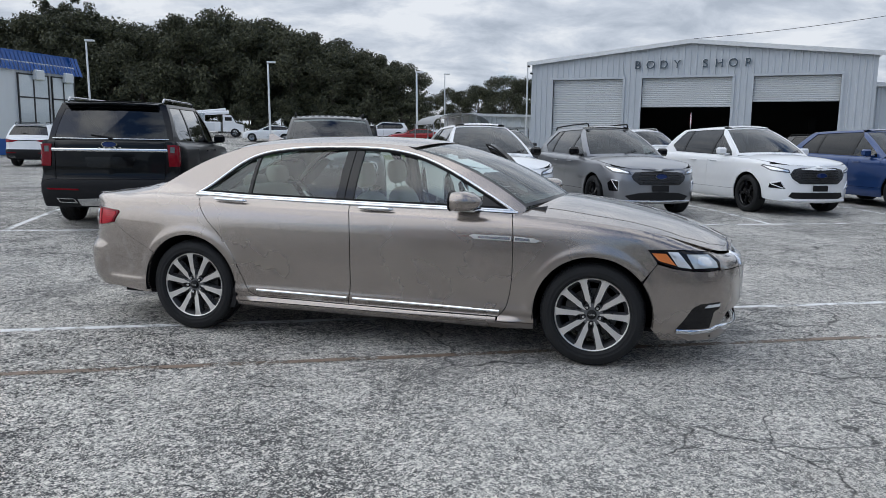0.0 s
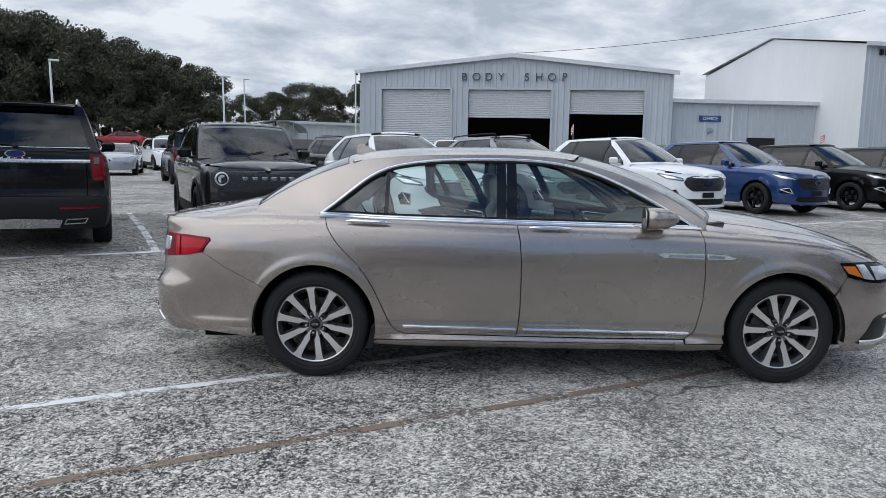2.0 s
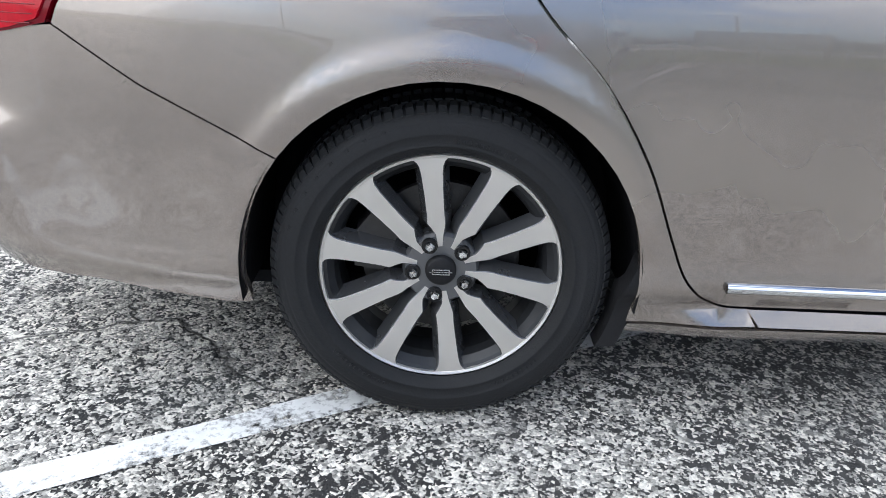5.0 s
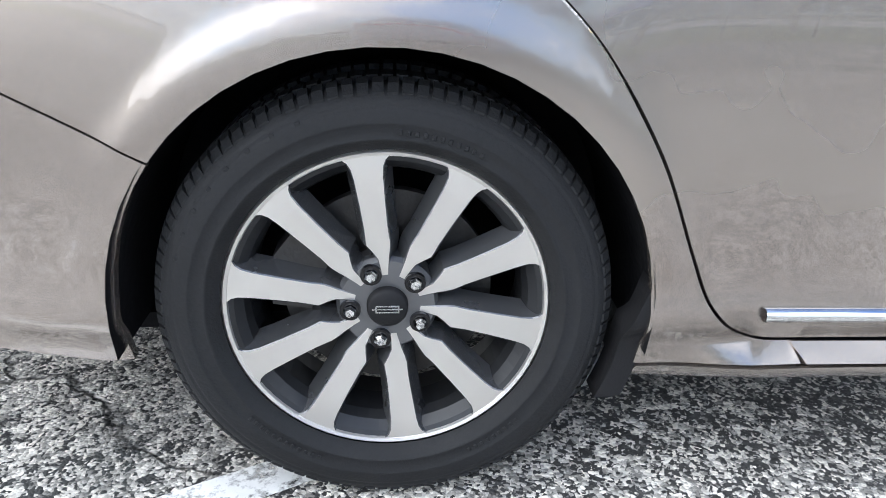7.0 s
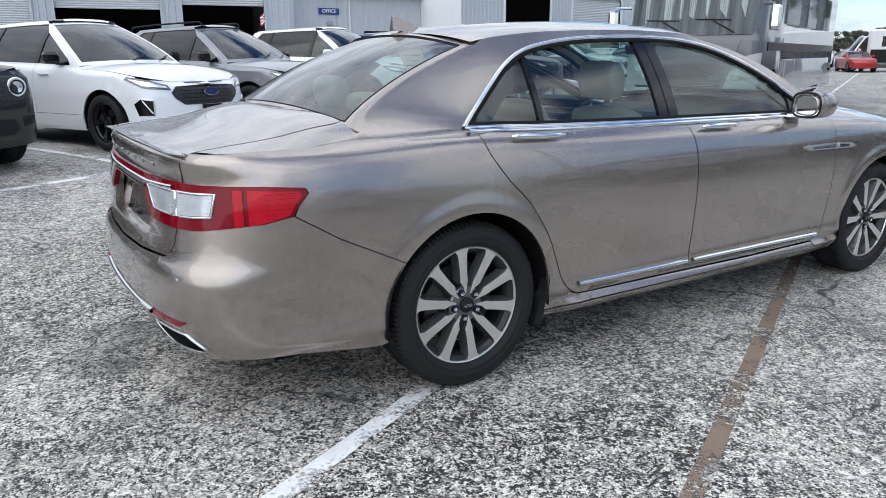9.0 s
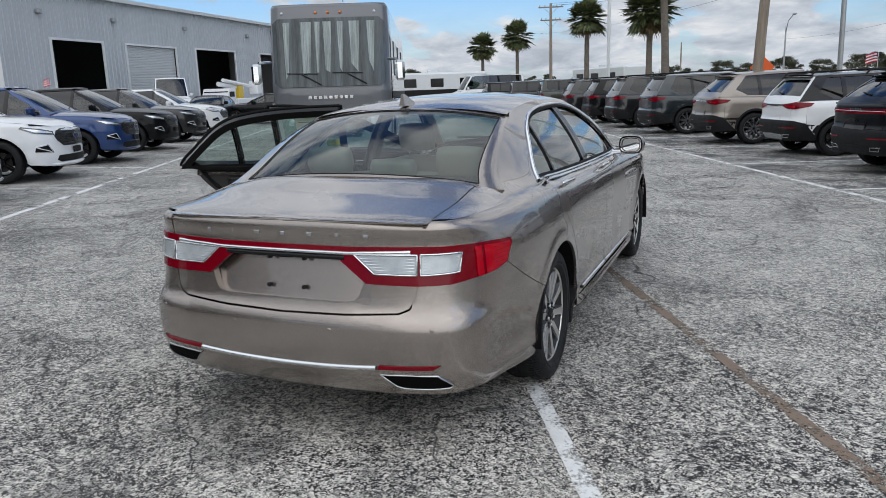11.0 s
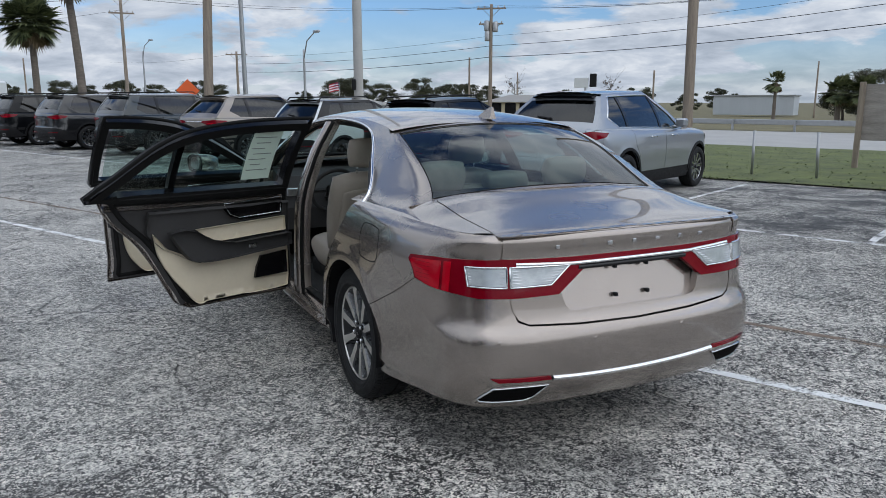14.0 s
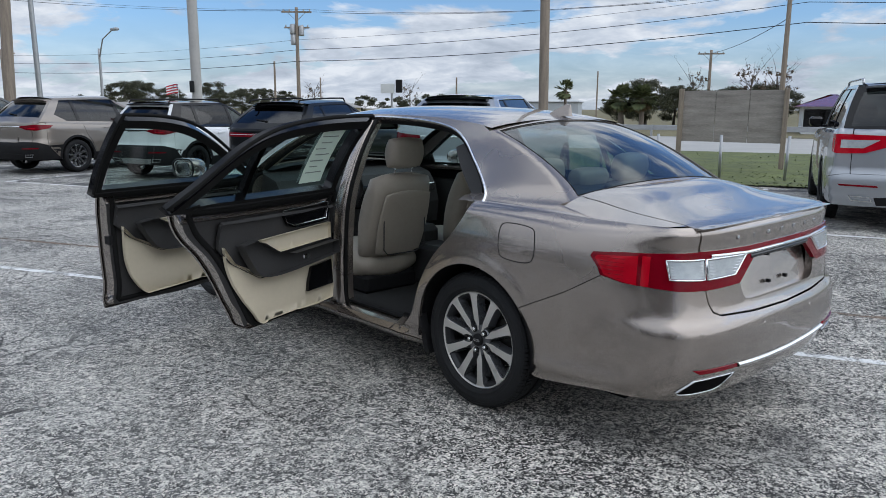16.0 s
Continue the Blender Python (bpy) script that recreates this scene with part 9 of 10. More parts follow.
def woods():
    kinds = []
    for i in range(4):
        kinds.append((crown_mesh("crown", 11 + i, 4.6, 10.0, 1.2, 60, 420, .25), trunk_mesh("trunk", 20 + i, 10, .28, 9, 3.8)))
    sparse = (crown_mesh("crown", 31, 3.6, 14, 8.6, 30, 170, .27, .6), trunk_mesh("trunk", 32, 14, .26, 9, 3.2, .25))
    bare = (crown_mesh("crown", 33, 2.8, 8, 3.0, 26, 16, .28, 1), trunk_mesh("trunk", 34, 9.5, .16, 16, 3.0, .8))
    shrub = [(crown_mesh("crown", 41 + i, 2.6, 4.2, .1, 30, 190, .25), trunk_mesh("trunk", 44 + i, 3.4, .12, 6, 1.6)) for i in range(2)]
    rnd = random.Random(7)

    def put(kind, u, v, h, full, leaf, label, group, wide=1.0):
        s_ = h / full
        m = pose(u, v, rise(u, v), 0, 0, rnd.uniform(0, 360)) @ Matrix.Diagonal((s_ * wide, s_ * wide, s_, 1))
        return tree(m, kind[0], kind[1], leaf, label, group)
    oak = "dense dark green oak in the wood's edge"
    prof = smooth_line([(-60, 13), (-45, 12), (-32, 11.5), (-25, 13.2), (-18, 11.5), (-8, 13.2), (-3, 12.6), (4.5, 11.2), (9, 9.6), (13, 7.2), (16, 5.2)])
    for row, (v0, k) in enumerate(((83, 1.0), (88, 1.02), (94, 1.05))):
        u = -62 + row * 1.7
        while u < 14.5 - row:
            h = float(prof(u)) * k * rnd.uniform(.86, 1.04)
            russet = -22 < u < -15 and row == 0
            put(kinds[rnd.randrange(4)], u, v0 + rnd.uniform(-1.5, 1.5), h, 10.3, M["leaf_dry"] if russet and rnd.random() < .5 else M["leaf_oak"], oak if not russet else "oak with russet winter leaves", "oaks at the wood's edge", 1.0 if h < 12 else .9)
            u += rnd.uniform(3.4, 4.8)
    for u in np.arange(-60, 14, 3.4):
        put(shrub[int(u) % 2], float(u), 79.5 + rnd.uniform(-.8, .8), rnd.uniform(3, 4.6), 4.4, M["leaf_oak"], "dark shrub at the wood's foot", "shrubs at the wood's foot", 1.2)
    put(sparse, -26, 84, 16.2, 14.5, M["leaf_oak"], "tall pine with an open crown", "", .9)
    put(sparse, -36, 82, 15, 14.5, M["leaf_oak"], "tall pine with an open crown", "", .7)
    for u, v, h in ((24, 112, 7.5), (28, 110, 8), (32, 108, 9.5), (37, 112, 9.5), (42, 108, 10), (47, 104, 10), (20, 116, 6.5), (52, 100, 9)):
        put(kinds[rnd.randrange(4)], u, v, h, 10.3, M["leaf_oak"], "distant green tree behind the sheds", "trees behind the sheds")
    # far line along the road
    for i in range(58):
        a = radians(12 - i * 2.05 + rnd.uniform(-.7, .7))
        d = rnd.uniform(120, 165)
        u, v = -4 + d * math.cos(a), 3 + d * math.sin(a)
        if i in (23, 24, 33, 34, 38, 41, 42, 43, 45):
            continue
        h = rnd.uniform(3.0, 5.6) * (1.1 if 24 < i < 34 else 1)
        put(kinds[rnd.randrange(4)] if h > 4.4 else shrub[rnd.randrange(2)], u, v, h, 10.3 if h > 4.4 else 4.4, M["leaf_oak"], "low distant tree on the horizon", "trees on the horizon", 1.35)
    # clump and bare trees by the boarded sign
    for u, v, h in ((10.08, -61.78, 3.2), (7.84, -59.81, 3.9), (5.66, -60.85, 3.5), (3.44, -59.89, 3.0), (-12.89, -64.16, 4.5), (-18.95, -60.26, 4.5), (-1.26, -65.96, 3.6), (1.53, -64.92, 3.4)):
        put(kinds[rnd.randrange(4)], u, v, h, 10.3, M["leaf_oak"], "green tree across the road", "trees across the road", 1.2)
    for u, v, h in ((4.51, -63.87, 5.6), (-0.09, -63.94, 6.2), (-2.12, -61.98, 6.0), (47.63, -95.16, 6), (61.57, -90.93, 6)):
        put(bare, u, v, h, 9.6, M["leaf_dry"], "nearly bare winter tree", "bare trees across the road")
    return kinds


def palm(u, v, h, r, label, seed, crown=1.45, lean=(0, 0), fronds=92):
    crown *= .92
    rnd = random.Random(seed)
    o = thing("palm", pose(u, v, 0), label, "palm", "palms along the road")
    b = Bag()
    pts = [Vector((lean[0] * t * t, lean[1] * t * t, h * t)) for t in np.linspace(-.02, 1, 14)]
    b.tube(pts, r, 10, radii=[r * (1.15 - .3 * i / 13 + .05 * (i % 2)) for i in range(14)])
    part("trunk", b.mesh("trunk", True), M["palm_bark"], o)
    top = pts[-1]

    def fan(bag, a, el, size, droop):
        d = Vector((math.cos(a) * math.cos(el), math.sin(a) * math.cos(el), math.sin(el)))
        side = Vector((-math.sin(a), math.cos(a), 0))
        up = d.cross(side).normalized() * -1
        st = top + d * size * .08
        mid = top + d * size * .50 + Vector((0, 0, -droop * .12))
        bag.tube([st, mid], .02, 4, radii=[.028, .016])
        for k in range(-9, 10):
            b_ = k / 9 * 1.6
            e = d * math.cos(b_) + side * math.sin(b_)
            ln = size * .55 * (1 - .25 * abs(k) / 9) * rnd.uniform(.85, 1.1)
            p1 = mid + e * ln * .55 + up * .03
            p2 = mid + e * ln + Vector((0, 0, -droop * ln * rnd.uniform(.3, .7)))
            w = side * math.cos(b_) * .065 - d * math.sin(b_) * .065
            bag.add([mid, p1 - w, p2, p1 + w], [(0, 1, 2, 3)])
    live, dead = Bag(), Bag()
    for i in range(fronds):
        fan(live, i * 2.39996, radians(rnd.uniform(-48, 84)), crown * rnd.uniform(.8, 1.08), rnd.uniform(.15, .5))
    for i in range(9):
        fan(dead, i * 2.4 + 1, radians(rnd.uniform(-75, -40)), crown * rnd.uniform(.6, .85), .6)
    part("crown", live.mesh("crown"), M["leaf_palm"], o)
    part("dead_fronds", dead.mesh("dead_fronds"), M["palm_dead"], o)
    return o


woods()
palm(46.93, -10.66, 6.0, .17, "cabbage palm with a round shaggy crown", 1, 1.7)
palm(35.35, -11.55, 5.3, .16, "cabbage palm with a round shaggy crown", 2, 1.75)
palm(26.01, -9.50, 6.5, .15, "tall slim palm with a green crown", 3, 1.6, (.3, .2))
palm(72.75, -5.43, 5.6, .17, "cabbage palm with a round shaggy crown", 4, 1.9)
palm(72.31, -8.94, 6.6, .17, "cabbage palm with a round shaggy crown", 5, 2.0)
palm(15.28, -61.69, 3.2, .13, "small palm across the road", 6, 1.2, fronds=26)
palm(7.36, -54.82, 2.3, .18, "leafy palm in the clump across the road", 7, 1.5, fronds=50)
palm(9.18, -55.79, 2.3, .18, "leafy palm in the clump across the road", 8, 1.5, fronds=50)


# ---- poles and wires ----
def post(name, u, v, h, r0, r1, mat, label, category="pole", lean=(0, 0), z=0.0, n=12):
    o = thing(name, pose(u, v, z), label, category)
    k = 10
    b = Bag().tube([(lean[0] * i / k, lean[1] * i / k, h * i / k - .1) for i in range(k + 1)], r0, n, radii=[r0 + (r1 - r0) * i / k for i in range(k + 1)])
    part("pole", b.mesh("pole", True), mat, o)
    return o


post("wooden_pole", 2.57, -11.54, 9.0, .112, .095, M["wood"], "rough weathered wooden pole beside the grass", lean=(.10, .05))
post("wooden_pole", 17.61, -9.54, 9.0, .16, .13, M["wood"], "weathered wooden pole leaning slightly", lean=(.15, -.55))
o = post("light_pole", 11.78, -10.69, 10.5, .135, .115, M["concrete"], "thick pale concrete light pole", lean=(.05, 0))
part("meter_box", Bag().box(0, .19, 2.0, .12, .08, .3, 0, None, .02).mesh("meter_box"), M["trim"], o)
post("light_pole", 24.72, -16.13, 11, .11, .08, M["steel"], "slim grey steel light pole", lean=(0, .1))
post("light_pole", 43.04, -11.22, 9, .12, .09, M["siding_white"], "slim white light pole")


def street_lamp(u, v, h, arm, turn, z=0.0, label="galvanised street lamp with a single arm"):
    o = post("street_lamp", u, v, h, .09, .06, M["steel"], label, "street lamp", z=z, n=8)
    a = radians(turn)
    d = Vector((math.cos(a), math.sin(a), 0))
    part("arm", Bag().tube([Vector((0, 0, h - .6)), Vector((0, 0, h)) + d * arm * .3 + Vector((0, 0, .35)), Vector((0, 0, h + .75)) + d * arm], .035, 6).mesh("arm", True), M["steel"], o)
    p = Vector((0, 0, h + .75)) + d * (arm + .25)
    part("lamp_head", Bag().box(p.x, p.y, p.z, .65, .25, .14, 0, Euler((0, 0, a)).to_matrix(), .05).mesh("lamp_head"), M["steel"], o)
    return o


street_lamp(30.96, -24.72, 4.6, 1.9, 160)
street_lamp(60.57, -30.93, 6.0, 2.0, 170)
for u, v, h in ((-17.2, 60, 8.0), (-2.9, 60, 6.8), (9.9, 60, 6.4), (18.5, 90, 8), (34, 88, 8)):
    o = post("lot_light", u, v, h, .10, .07, M["siding_white"], "slim pale lot light with a flat head", "street lamp", z=rise(u, v), lean=(-.12, 0), n=8)
    part("lamp_head", Bag().box(.15, 0, h, .75, .3, .14, 0, None, .03).mesh("lamp_head"), M["siding_white"], o)


def utility_pole(u, v, h, turn, arms=1, gear=False, label="wooden utility pole with a crossarm"):
    o = post("utility_pole", u, v, h, .17, .12, M["wood"], label, "utility pole", n=8)
    R = Euler((0, 0, radians(turn))).to_matrix()
    for i in range(arms):
        z = h - .45 - i * 1.2
        part("crossarm", Bag().box(0, 0, z, 2.4 - .4 * i, .10, .12, 0, R, .01).mesh("crossarm"), M["wood"], o)
        for t in (-1.05, -.55, .55, 1.05):
            p = R @ Vector((t * (1 - .17 * i), 0, 0))
            part("insulator", Bag().lathe([(.02, 0), (.05, .02), (.05, .10), (.03, .16), (.001, .18)], 8, axis='z', centre=(p.x, p.y, z + .06)).mesh("insulator", True), M["concrete"], o)
        for t in (-1, 1):
            p = R @ Vector((t * .7, 0, 0))
            part("brace", Bag().tube([(p.x, p.y, z - .04), (0, 0, z - .7)], .02, 4).mesh("brace"), M["steel"], o)
    if gear:
        for t, z in ((.35, h - 2.2), (-.35, h - 2.3), (.30, h - 3.0)):
            p = R @ Vector((t, 0, 0))
            part("transformer", Bag().lathe([(.001, 0), (.2, .02), (.22, .1), (.22, .75), (.15, .82), (.001, .84)], 12, axis='z', centre=(p.x, p.y, z)).mesh("transformer", True), M["steel"], o)
    return o


utility_pole(33.32, -46.29, 9.4, 25, 2, True)
utility_pole(-2.42, -44.00, 8.7, 10, 1)
utility_pole(58.12, -27.97, 10.4, 60, 2)
utility_pole(69.84, -47.28, 7.2, 50, 1)
utility_pole(68.76, -11.80, 9.4, 80, 2)
utility_pole(3.83, -70.89, 7.1, 10, 1)
utility_pole(-41.23, -43.62, 10, 5, 1)
for u, v, h in ((46.20, -69.18, 5.0), (25.04, -59.53, 4.4), (37.87, -49.31, 5.5), (15.29, -74.69, 5.5), (80.54, -28.60, 6)):
    post("far_pole", u, v, h, .10, .08, M["wood"], "thin distant wooden pole", n=6)


def wire(a, b_, sag, r=.012, n=14):
    a, b_ = Vector(a), Vector(b_)
    pts = [a.lerp(b_, i / n) - Vector((0, 0, 4 * sag * (i / n) * (1 - i / n))) for i in range(n + 1)]
    ob = part("overhead_wire", Bag().tube(pts, r, 4).mesh("overhead_wire"), M["trim"], None)
    return tagged(ob, "thin dark overhead wire between poles", "wire", "overhead wires")


for dz, du in ((0, -.9), (0, .9), (-.05, .3)):
    wire((33.32 + du, -46.29, 9.1 + dz), (-2.42 + du, -44.00, 8.36 + dz), .7)
    wire((-2.42 + du, -44.00, 8.36 + dz), (-41.23 + du, -43.62, 9.7 + dz), .8)
    wire((33.32 + du, -46.29, 9.1 + dz), (58.12 + du, -27.97, 10.1 + dz), .6)
    wire((58.12 + du, -27.97, 10.1 + dz), (68.76 + du, -11.80, 9.2 + dz), .4)
for z0, z1, r in ((6.03, 7.57, .022), (5.14, 6.45, .028), (6.81, 8.38, .012)):
    wire((33.32, -46.29, z0), (-3.42, -44.00, z1), .45, r)
    wire((-3.42, -44.00, z1), (-41.23, -43.62, z1 - .4), .5, r)
    wire((33.32, -46.29, z0), (69.84, -47.28, z0 - .3), .4, r)
wire((69.84, -47.28, 6.9), (121.03, -57.94, 8), .5)
wire((58.12, -27.97, 9.0), (120.36, -17.94, 10), .8)
wire((-2.42, -44.00, 6.72), (3.83, -70.89, 6.7), .3, .02)
wire((19.5, 30.4, 6.95), (34.5, 20.3, 9.2), .35, .014)


# ---- more vehicles ----
SEDAN = dict(wb=2.80, fo=.93, ro=1.02, w=1.84, h=1.45, r=.33, belt=.98, hood=.96, nose=.80, roof_rear=.12, gate=.85, rake=.95, wheel="silver", spokes=10, clad=False, paint_bumper=True, rear=rear_crossover("wing"), lamp_z=.86, plate_z=.72)
VAN = dict(wb=4.04, fo=.95, ro=1.0, w=2.05, h=2.55, r=.35, belt=1.45, hood=1.35, nose=1.12, boxy=1.0, roof_rear=.03, gate=.10, rake=.75, cowl=-.05, wheel="silver", spokes=10, clad=False, tumble=(.06, .05), cat="van")
BACK = "cars in the lot behind"
far_list = [
    ("sedan", SEDAN, 33.0, 8.6, 88, "black_paint", "black sedan parked across the end of the row"),
    ("sport_utility", EXPLORER, 7.2, 22.5, -80, "carbon_paint", "grey utility behind the front row"),
    ("sport_utility", EXPED, 12.6, 21.5, -75, "white_paint", "white utility behind the front row"),
    ("sport_utility", EXPLORER, 21.0, 20.5, -70, "carbon_paint", "dark utility before the open workshop door"),
    ("crossover", EDGE, 29.5, 15.5, -80, "red_paint", "red crossover behind the front row"),
    ("sedan", SEDAN, -.4, 33.2, -100, "silver_paint", "silver sedan in the lot behind"),
    ("sport_utility", EXPLORER, 2.5, 40.0, -85, "white_paint", "white utility in the lot behind"),
    ("sedan", SEDAN, -3.1, 62, 178, "white_paint", "white sedan across the grass strip"),
    ("sedan", SEDAN, 1.6, 64, 182, "red_paint", "red sedan across the grass strip"),
    ("sport_utility", EXPLORER, 7.4, 66, 180, "white_paint", "white utility across the grass strip"),
    ("sedan", SEDAN, 14.0, 62, 180, "yellow_paint", "yellow coupe across the grass strip"),
    ("sedan", SEDAN, 9.6, 60.5, 175, "red_paint", "dark red sedan across the grass strip"),
    ("sport_utility", EXPLORER, 19.0, 58, 170, "carbon_paint", "dark utility across the grass strip"),
    ("sport_utility", EXPLORER, -11.2, 29.2, 84, "white_paint", "white utility parked by the showroom"),
    ("crossover", EDGE, 9.4, 33.0, -70, "carbon_paint", "dark crossover beside the workshop"),
    ("sport_utility", EXPLORER, 11.5, 46, -80, "white_paint", "white utility near the storage units"),
    ("sedan", SEDAN, 31.37, 11.09, 182, "black_paint", "black sedan with silver wheels parked sideways"),
    ("cargo_van", VAN, 52.62, -4.06, 104, "white_paint", "white high-roof cargo van in the distance"),
    ("cargo_van", VAN, 39.30, 15.52, -160, "white_paint", "white cargo van by the repair shed"),
    ("cargo_van", VAN, 60.52, 2.57, 110, "white_paint", "white cargo van in the distance"),
    ("sedan", SEDAN, 57.49, 3.82, 200, "red_paint", "red car in the distance"),
    ("sport_utility", EXPLORER, 65.94, 7.16, 185, "white_paint", "white utility in the distance"),
    ("sport_utility", EXPLORER, 71.84, 13.26, 185, "carbon_paint", "dark utility in the distance"),
    ("sport_utility", EXPLORER, 45.35, -5.68, -90, "black_paint", "black utility at the end of the row"),
]
for nm, k, u, v, hd, mt, lb in far_list:
    z = rise(u, v)
    suv(nm, drive(u, v, hd, z), k, M[mt], lb, BACK, 1, far=True, rails=nm == "sport_utility")

jeep = suv("off_roader", at_axle(JEEP, 1.35, 22.6, 88, -1), JEEP, M["carbon_paint"], "dark blue-grey off-roader with a spare wheel", "", 1, rails=False)
wheel(jeep, "spare_wheel", pose(-JEEP["wb"] / 2 - .98, 0, 1.15, 0, 0, -90), r=.42, rim=.25, w=.26, spokes=5, style="dark", detail=False)
part("spare_ring", Bag().lathe([(.15, -.105), (.165, -.115), (.18, -.105)], 32, axis='y').mesh("spare_ring", True), M["siding_white"], jeep).matrix_basis = pose(-JEEP["wb"] / 2 - .98, 0, 1.15, 0, 0, -90)


def boom_truck(u, v, z, heading, label, base="satin"):
    o = thing("boom_truck", pose(u, v, z, 0, 0, heading), label, "truck")
    part("cab", Bag().prism([(1.0, .5), (2.9, .5), (2.9, 1.15), (2.2, 1.3), (1.75, 2.05), (1.0, 2.1)], -.95, .95, put=lambda x, y, q: (x, q, y)).mesh("cab"), M["white_paint"], o)
    part("cab_window", Bag().box(1.5, 0, 1.68, .8, 1.94, .5, 0, None, .1).mesh("cab_window"), M["gloss_black"], o)
    part("bed", Bag().box(-1.2, 0, .95, 4.0, 2.0, .9, 0, None, .04).mesh("bed"), M["white_paint"], o)
    for s_ in (-1, 1):
        for x in (-2.2, -1.2, -.2):
            part("locker", Bag().box(x, s_ * 1.01, .95, .9, .04, .7, 0, None, .01).mesh("locker"), M["siding_white"], o)
        for x in (-1.6, 2.1):
            wheel(o, "wheel", pose(x, s_ * .88, .40, 0, 0, 0 if s_ < 0 else 180), r=.40, rim=.25, w=.25, spokes=5, style="silver", detail=False)
    part("boom_base", Bag().box(-1.0, 0, 1.8, .6, .6, .9, 0, None, .05).mesh("boom_base"), M[base], o)
    part("boom", Bag().tube([(-1.6, 0, 2.1), (1.5, 0, 2.35)], .16, 8).mesh("boom"), M["white_paint"], o)
    part("boom", Bag().tube([(-2.6, .2, 2.2), (1.2, .2, 2.6)], .13, 8).mesh("boom_upper"), M["white_paint"], o)
    part("bucket", Bag().box(-3.2, .2, 2.1, .7, .7, .9, 0, None, .06).mesh("bucket"), M["white_paint"], o)
    return o


boom_truck(-8.5, 68.5, rise(-8.5, 68.5), 0, "white utility truck with a folded boom")
boom_truck(46.33, 13.84, 0, 165, "white boom truck beside the repair shed", "yellow_paint")


def trailer(u, v, heading, label):
    o = thing("travel_trailer", pose(u, v, rise(u, v), 0, 0, heading), label, "trailer")
    part("body", Bag().box(0, 0, 1.75, 8.0, 2.4, 2.4, 0, None, .15).mesh("body"), M["siding_white"], o)
    for s_ in (-1, 1):
        part("stripe", Bag().box(0, s_ * 1.205, 1.1, 7.6, .02, .9, 0, None, .005).mesh("stripe"), M["trim"], o)
        for x in (-2.2, .3, 2.6):
            part("window", Bag().box(x, s_ * 1.21, 2.1, 1.1, .03, .7, 0, None, .01).mesh("window"), M["gloss_black"], o)
        for x in (-.6, .6):
            wheel(o, "wheel", pose(x, s_ * 1.05, .36, 0, 0, 0 if s_ < 0 else 180), r=.36, rim=.22, w=.22, spokes=5, style="silver", detail=False)
    part("roof_unit", Bag().box(.5, 0, 3.05, 1.0, .8, .3, 0, None, .06).mesh("roof_unit"), M["siding_white"], o)


trailer(59.66, -.62, 96, "beige travel trailer with dark stripes")
trailer(58.31, -14.97, 20, "white travel trailer in the distance")


# ---- small roadside things ----
def flag(u, v, z, turn, label="small striped flag on a thin car-window staff"):
    o = thing("small_flag", pose(u, v, z, 0, 0, turn) @ Matrix.Diagonal((.65, .65, .75, 1)), label, "flag")
    part("staff", Bag().tube([(0, 0, -.35), (0, 0, .36)], .008, 5).mesh("staff"), M["siding_white"], o)
    M.setdefault("flag_red", material("flag_red", (.45, .03, .04), .8, 0, .05))
    M.setdefault("flag_blue", material("flag_blue", (.02, .03, .14), .8, 0, .05))
    for i in range(7):
        b = Bag()
        for j in range(6):
            x0, x1 = .012 + .075 * j, .012 + .075 * (j + 1)
            w = lambda x: .025 * math.sin(x * 16)
            dz = lambda x: -.35 * x * x
            b.add([(x0, w(x0), .34 - .042 * i + dz(x0)), (x1, w(x1), .34 - .042 * i + dz(x1)), (x1, w(x1), .34 - .042 * (i + 1) + dz(x1)), (x0, w(x0), .34 - .042 * (i + 1) + dz(x0))], [(0, 1, 2, 3)])
        part("stripe", b.mesh("stripe"), M["flag_red"] if i % 2 == 0 else M["sign_white"], o)
    b = Bag().box(.095, .0, .26, .15, .03, .16, 0, None, .003)
    part("canton", b.mesh("canton"), M["flag_blue"], o)
    return o


flag(8.2, 10.2, 1.95, 60)
flag(18.8, 10.9, 2.0, 60)
flag(11.4, -9.6, 1.78, 20)
o = thing("warning_sign", pose(23.0, -12.2, 0, 0, 0, 65), "orange diamond roadwork sign on a stand", "sign")
part("board", Bag().box(0, 0, 1.95, .62, .02, .62, 0, Euler((0, radians(45), 0)).to_matrix(), .004).mesh("board"), M["orange"], o)
part("stand", Bag().tube([(0, .03, 0), (0, .03, 1.9)], .02, 6).mesh("stand"), M["steel"], o)
o = thing("roadside_sign", pose(31, -58, 0, 0, 0, 15), "small white roadside business sign on a pole", "sign")
part("board", Bag().box(.4, 0, 3.3, 1.3, .2, .9, 0, None, .03).mesh("board"), M["siding_white"], o)
part("side_board", Bag().box(-.7, 0, 3.5, .6, .3, 1.2, 0, None, .03).mesh("side_board"), M["trim"], o)
part("pole", Bag().tube([(0, 0, 0), (0, 0, 3.0)], .1, 8).mesh("pole"), M["steel"], o)
o = thing("container_shed", pose(22.5, -80, 0, 0, 0, 4), "long pale grey box shed across the road", "shed")
part("wall", Bag().box(0, 0, 1.2, 8.2, 2.6, 2.0, 0, None, .03).mesh("wall"), M["siding"], o)
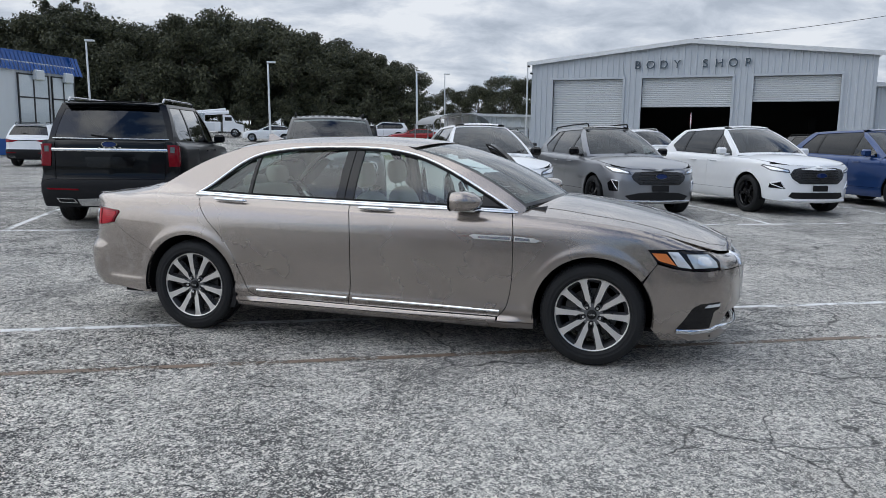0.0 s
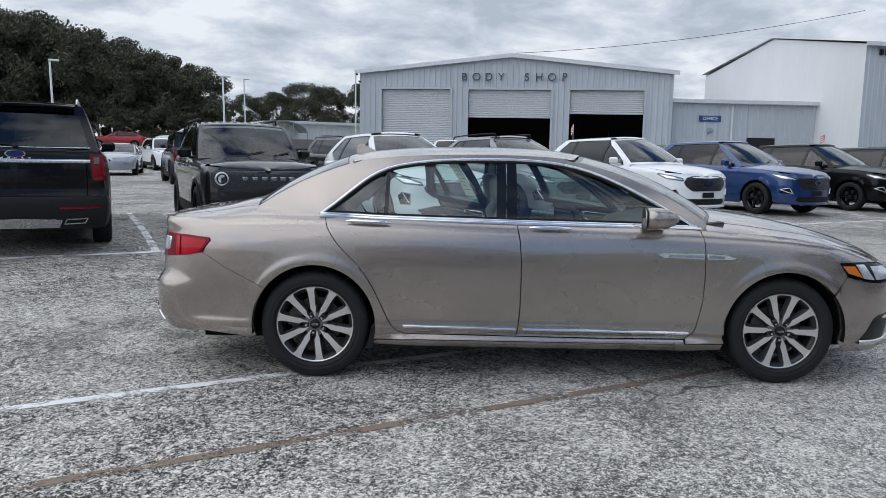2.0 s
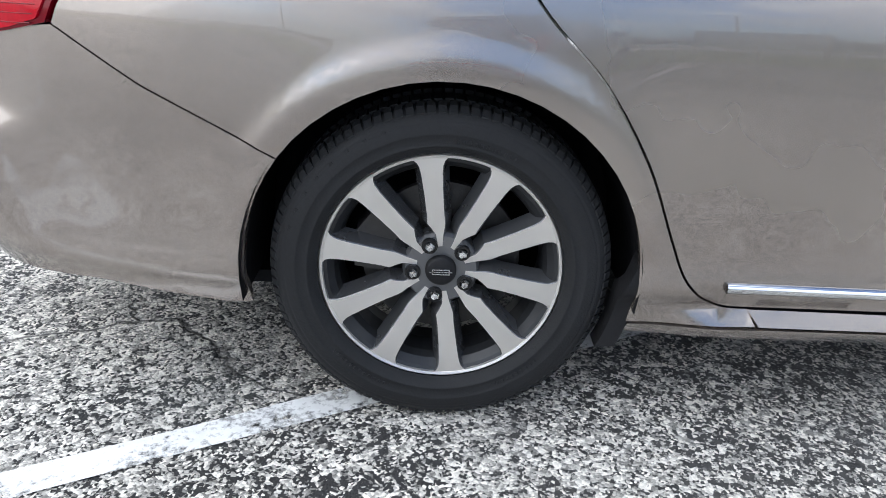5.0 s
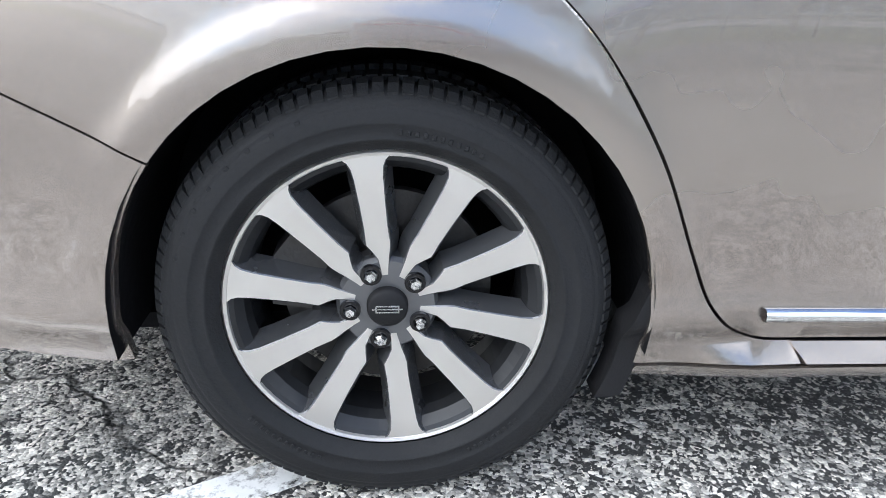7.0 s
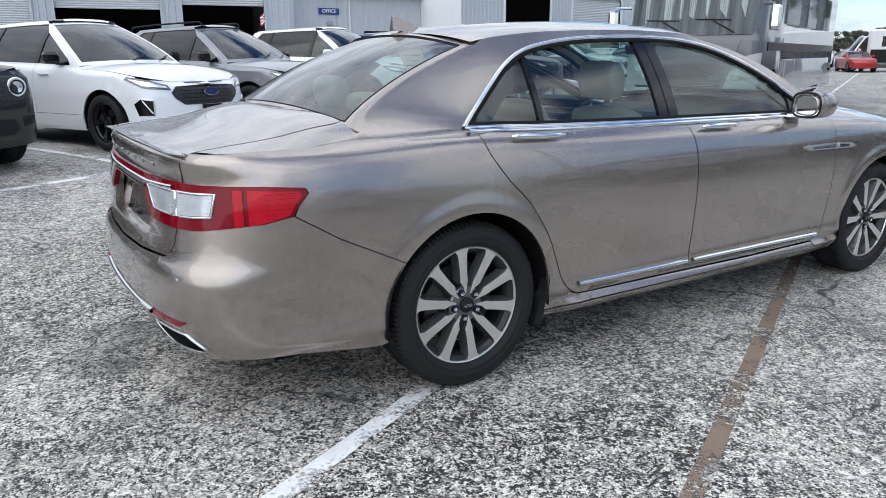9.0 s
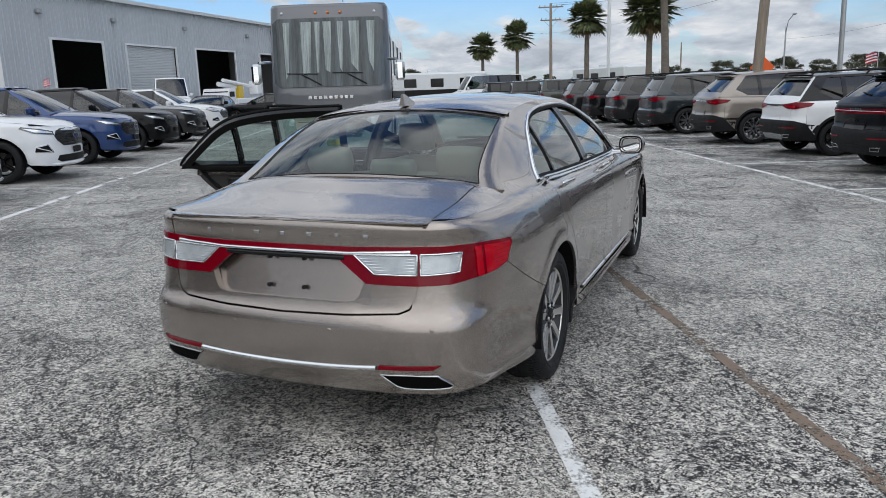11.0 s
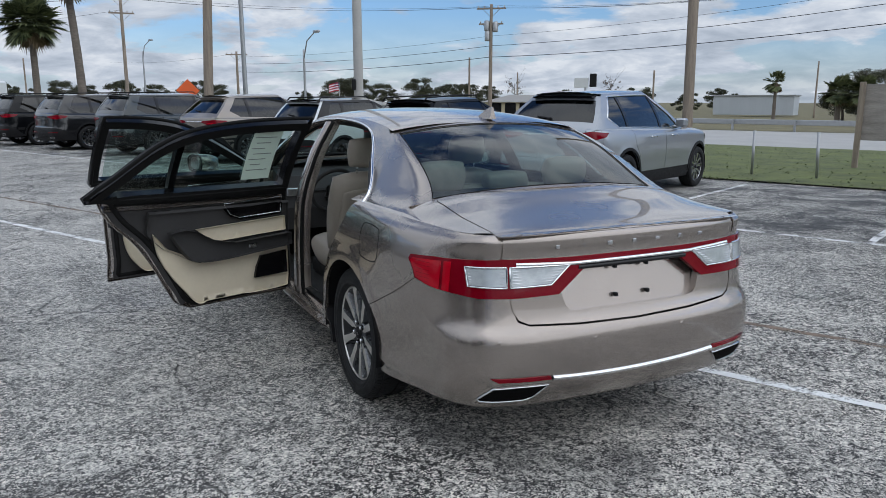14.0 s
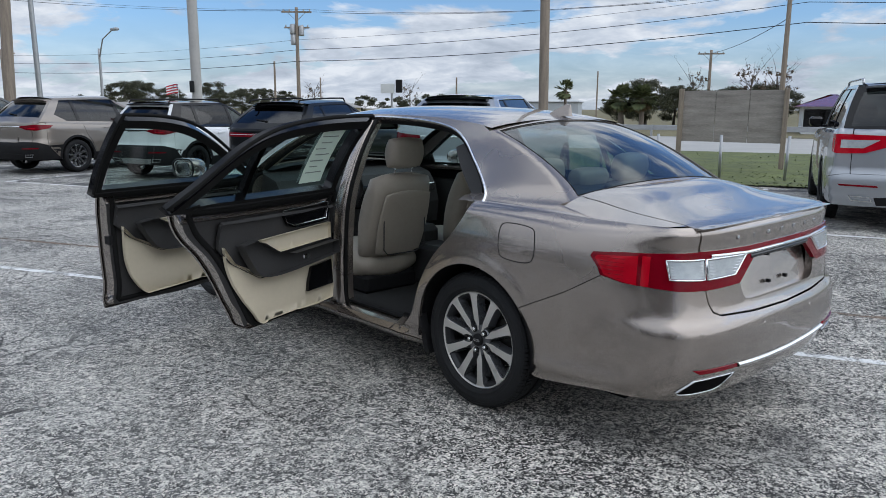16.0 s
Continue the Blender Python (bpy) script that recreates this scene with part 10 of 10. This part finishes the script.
part("roof", Bag().box(0, 0, 2.26, 8.5, 2.9, .12, 0, None, .02).mesh("roof"), M["steel"], o)


def low_house(u, v, turn, w, h, wall, roof, label):
    o = thing("low_house", pose(u, v, 0, 0, 0, turn), label, "house")
    part("wall", Bag().box(0, 0, h / 2, w, 8, h).mesh("wall"), wall, o)
    b = Bag()
    b.add([(-w / 2 - .5, -4.5, h), (w / 2 + .5, -4.5, h), (w / 2 - 2, 0, h + .8), (-w / 2 + 2, 0, h + .8), (-w / 2 - .5, 4.5, h), (w / 2 + .5, 4.5, h)], [(0, 1, 2, 3), (3, 2, 5, 4), (0, 3, 4), (1, 5, 2)])
    part("roof", b.mesh("roof"), roof, o)
    for i in range(4):
        part("window", Bag().box(-w / 2 + w * (i + .6) / 4.4, 4.02, h * .55, 1.2, .06, 1.2, 0, None, .02).mesh("window"), M["gloss_black"], o)


M["cream_wall"] = material("cream_wall", (.58, .52, .36), .8, 0, .08)
M["shingle"] = material("grey_shingle", (.30, .29, .27), .9, 0, .15)
low_house(44.17, -67.21, 25, 7, 1.5, M["cream_wall"], M["shingle"], "low cream house with a grey roof across the road")
low_house(60.99, -55.93, 35, 8, 1.2, M["siding_white"], M["shingle"], "low white house with a grey roof")
low_house(-5.52, -50.03, 0, 3.6, 1.7, M["siding_white"], M["dark_red"], "white shop with a red fascia across the road")


# ---- the road side of the lot ----
# the road, its verge, the stalls along it and all that lies beyond run a little askew of the sedan's stall line
ASKEW = Matrix.Translation((-2.2275, 1.1350, 0)) @ pose(0, 0, 0, 0, 0, -3.3) @ Matrix.Translation((2.2275, -1.1350, 0))
for ob in [o for o in bpy.data.objects if o.parent is None and o.type in ('MESH', 'EMPTY') and o.name not in ("ground", "field")]:
    corners = [ob.matrix_basis @ Vector(c) for c in ob.bound_box] if ob.type == 'MESH' else [ob.matrix_basis.translation]
    c = sum(corners, Vector()) / len(corners)
    if c.y < -4 or c.x > 100 or (c.x > 30 and c.y < 16.5) or ob.name == "motorhome":
        ob.matrix_basis = ASKEW @ ob.matrix_basis
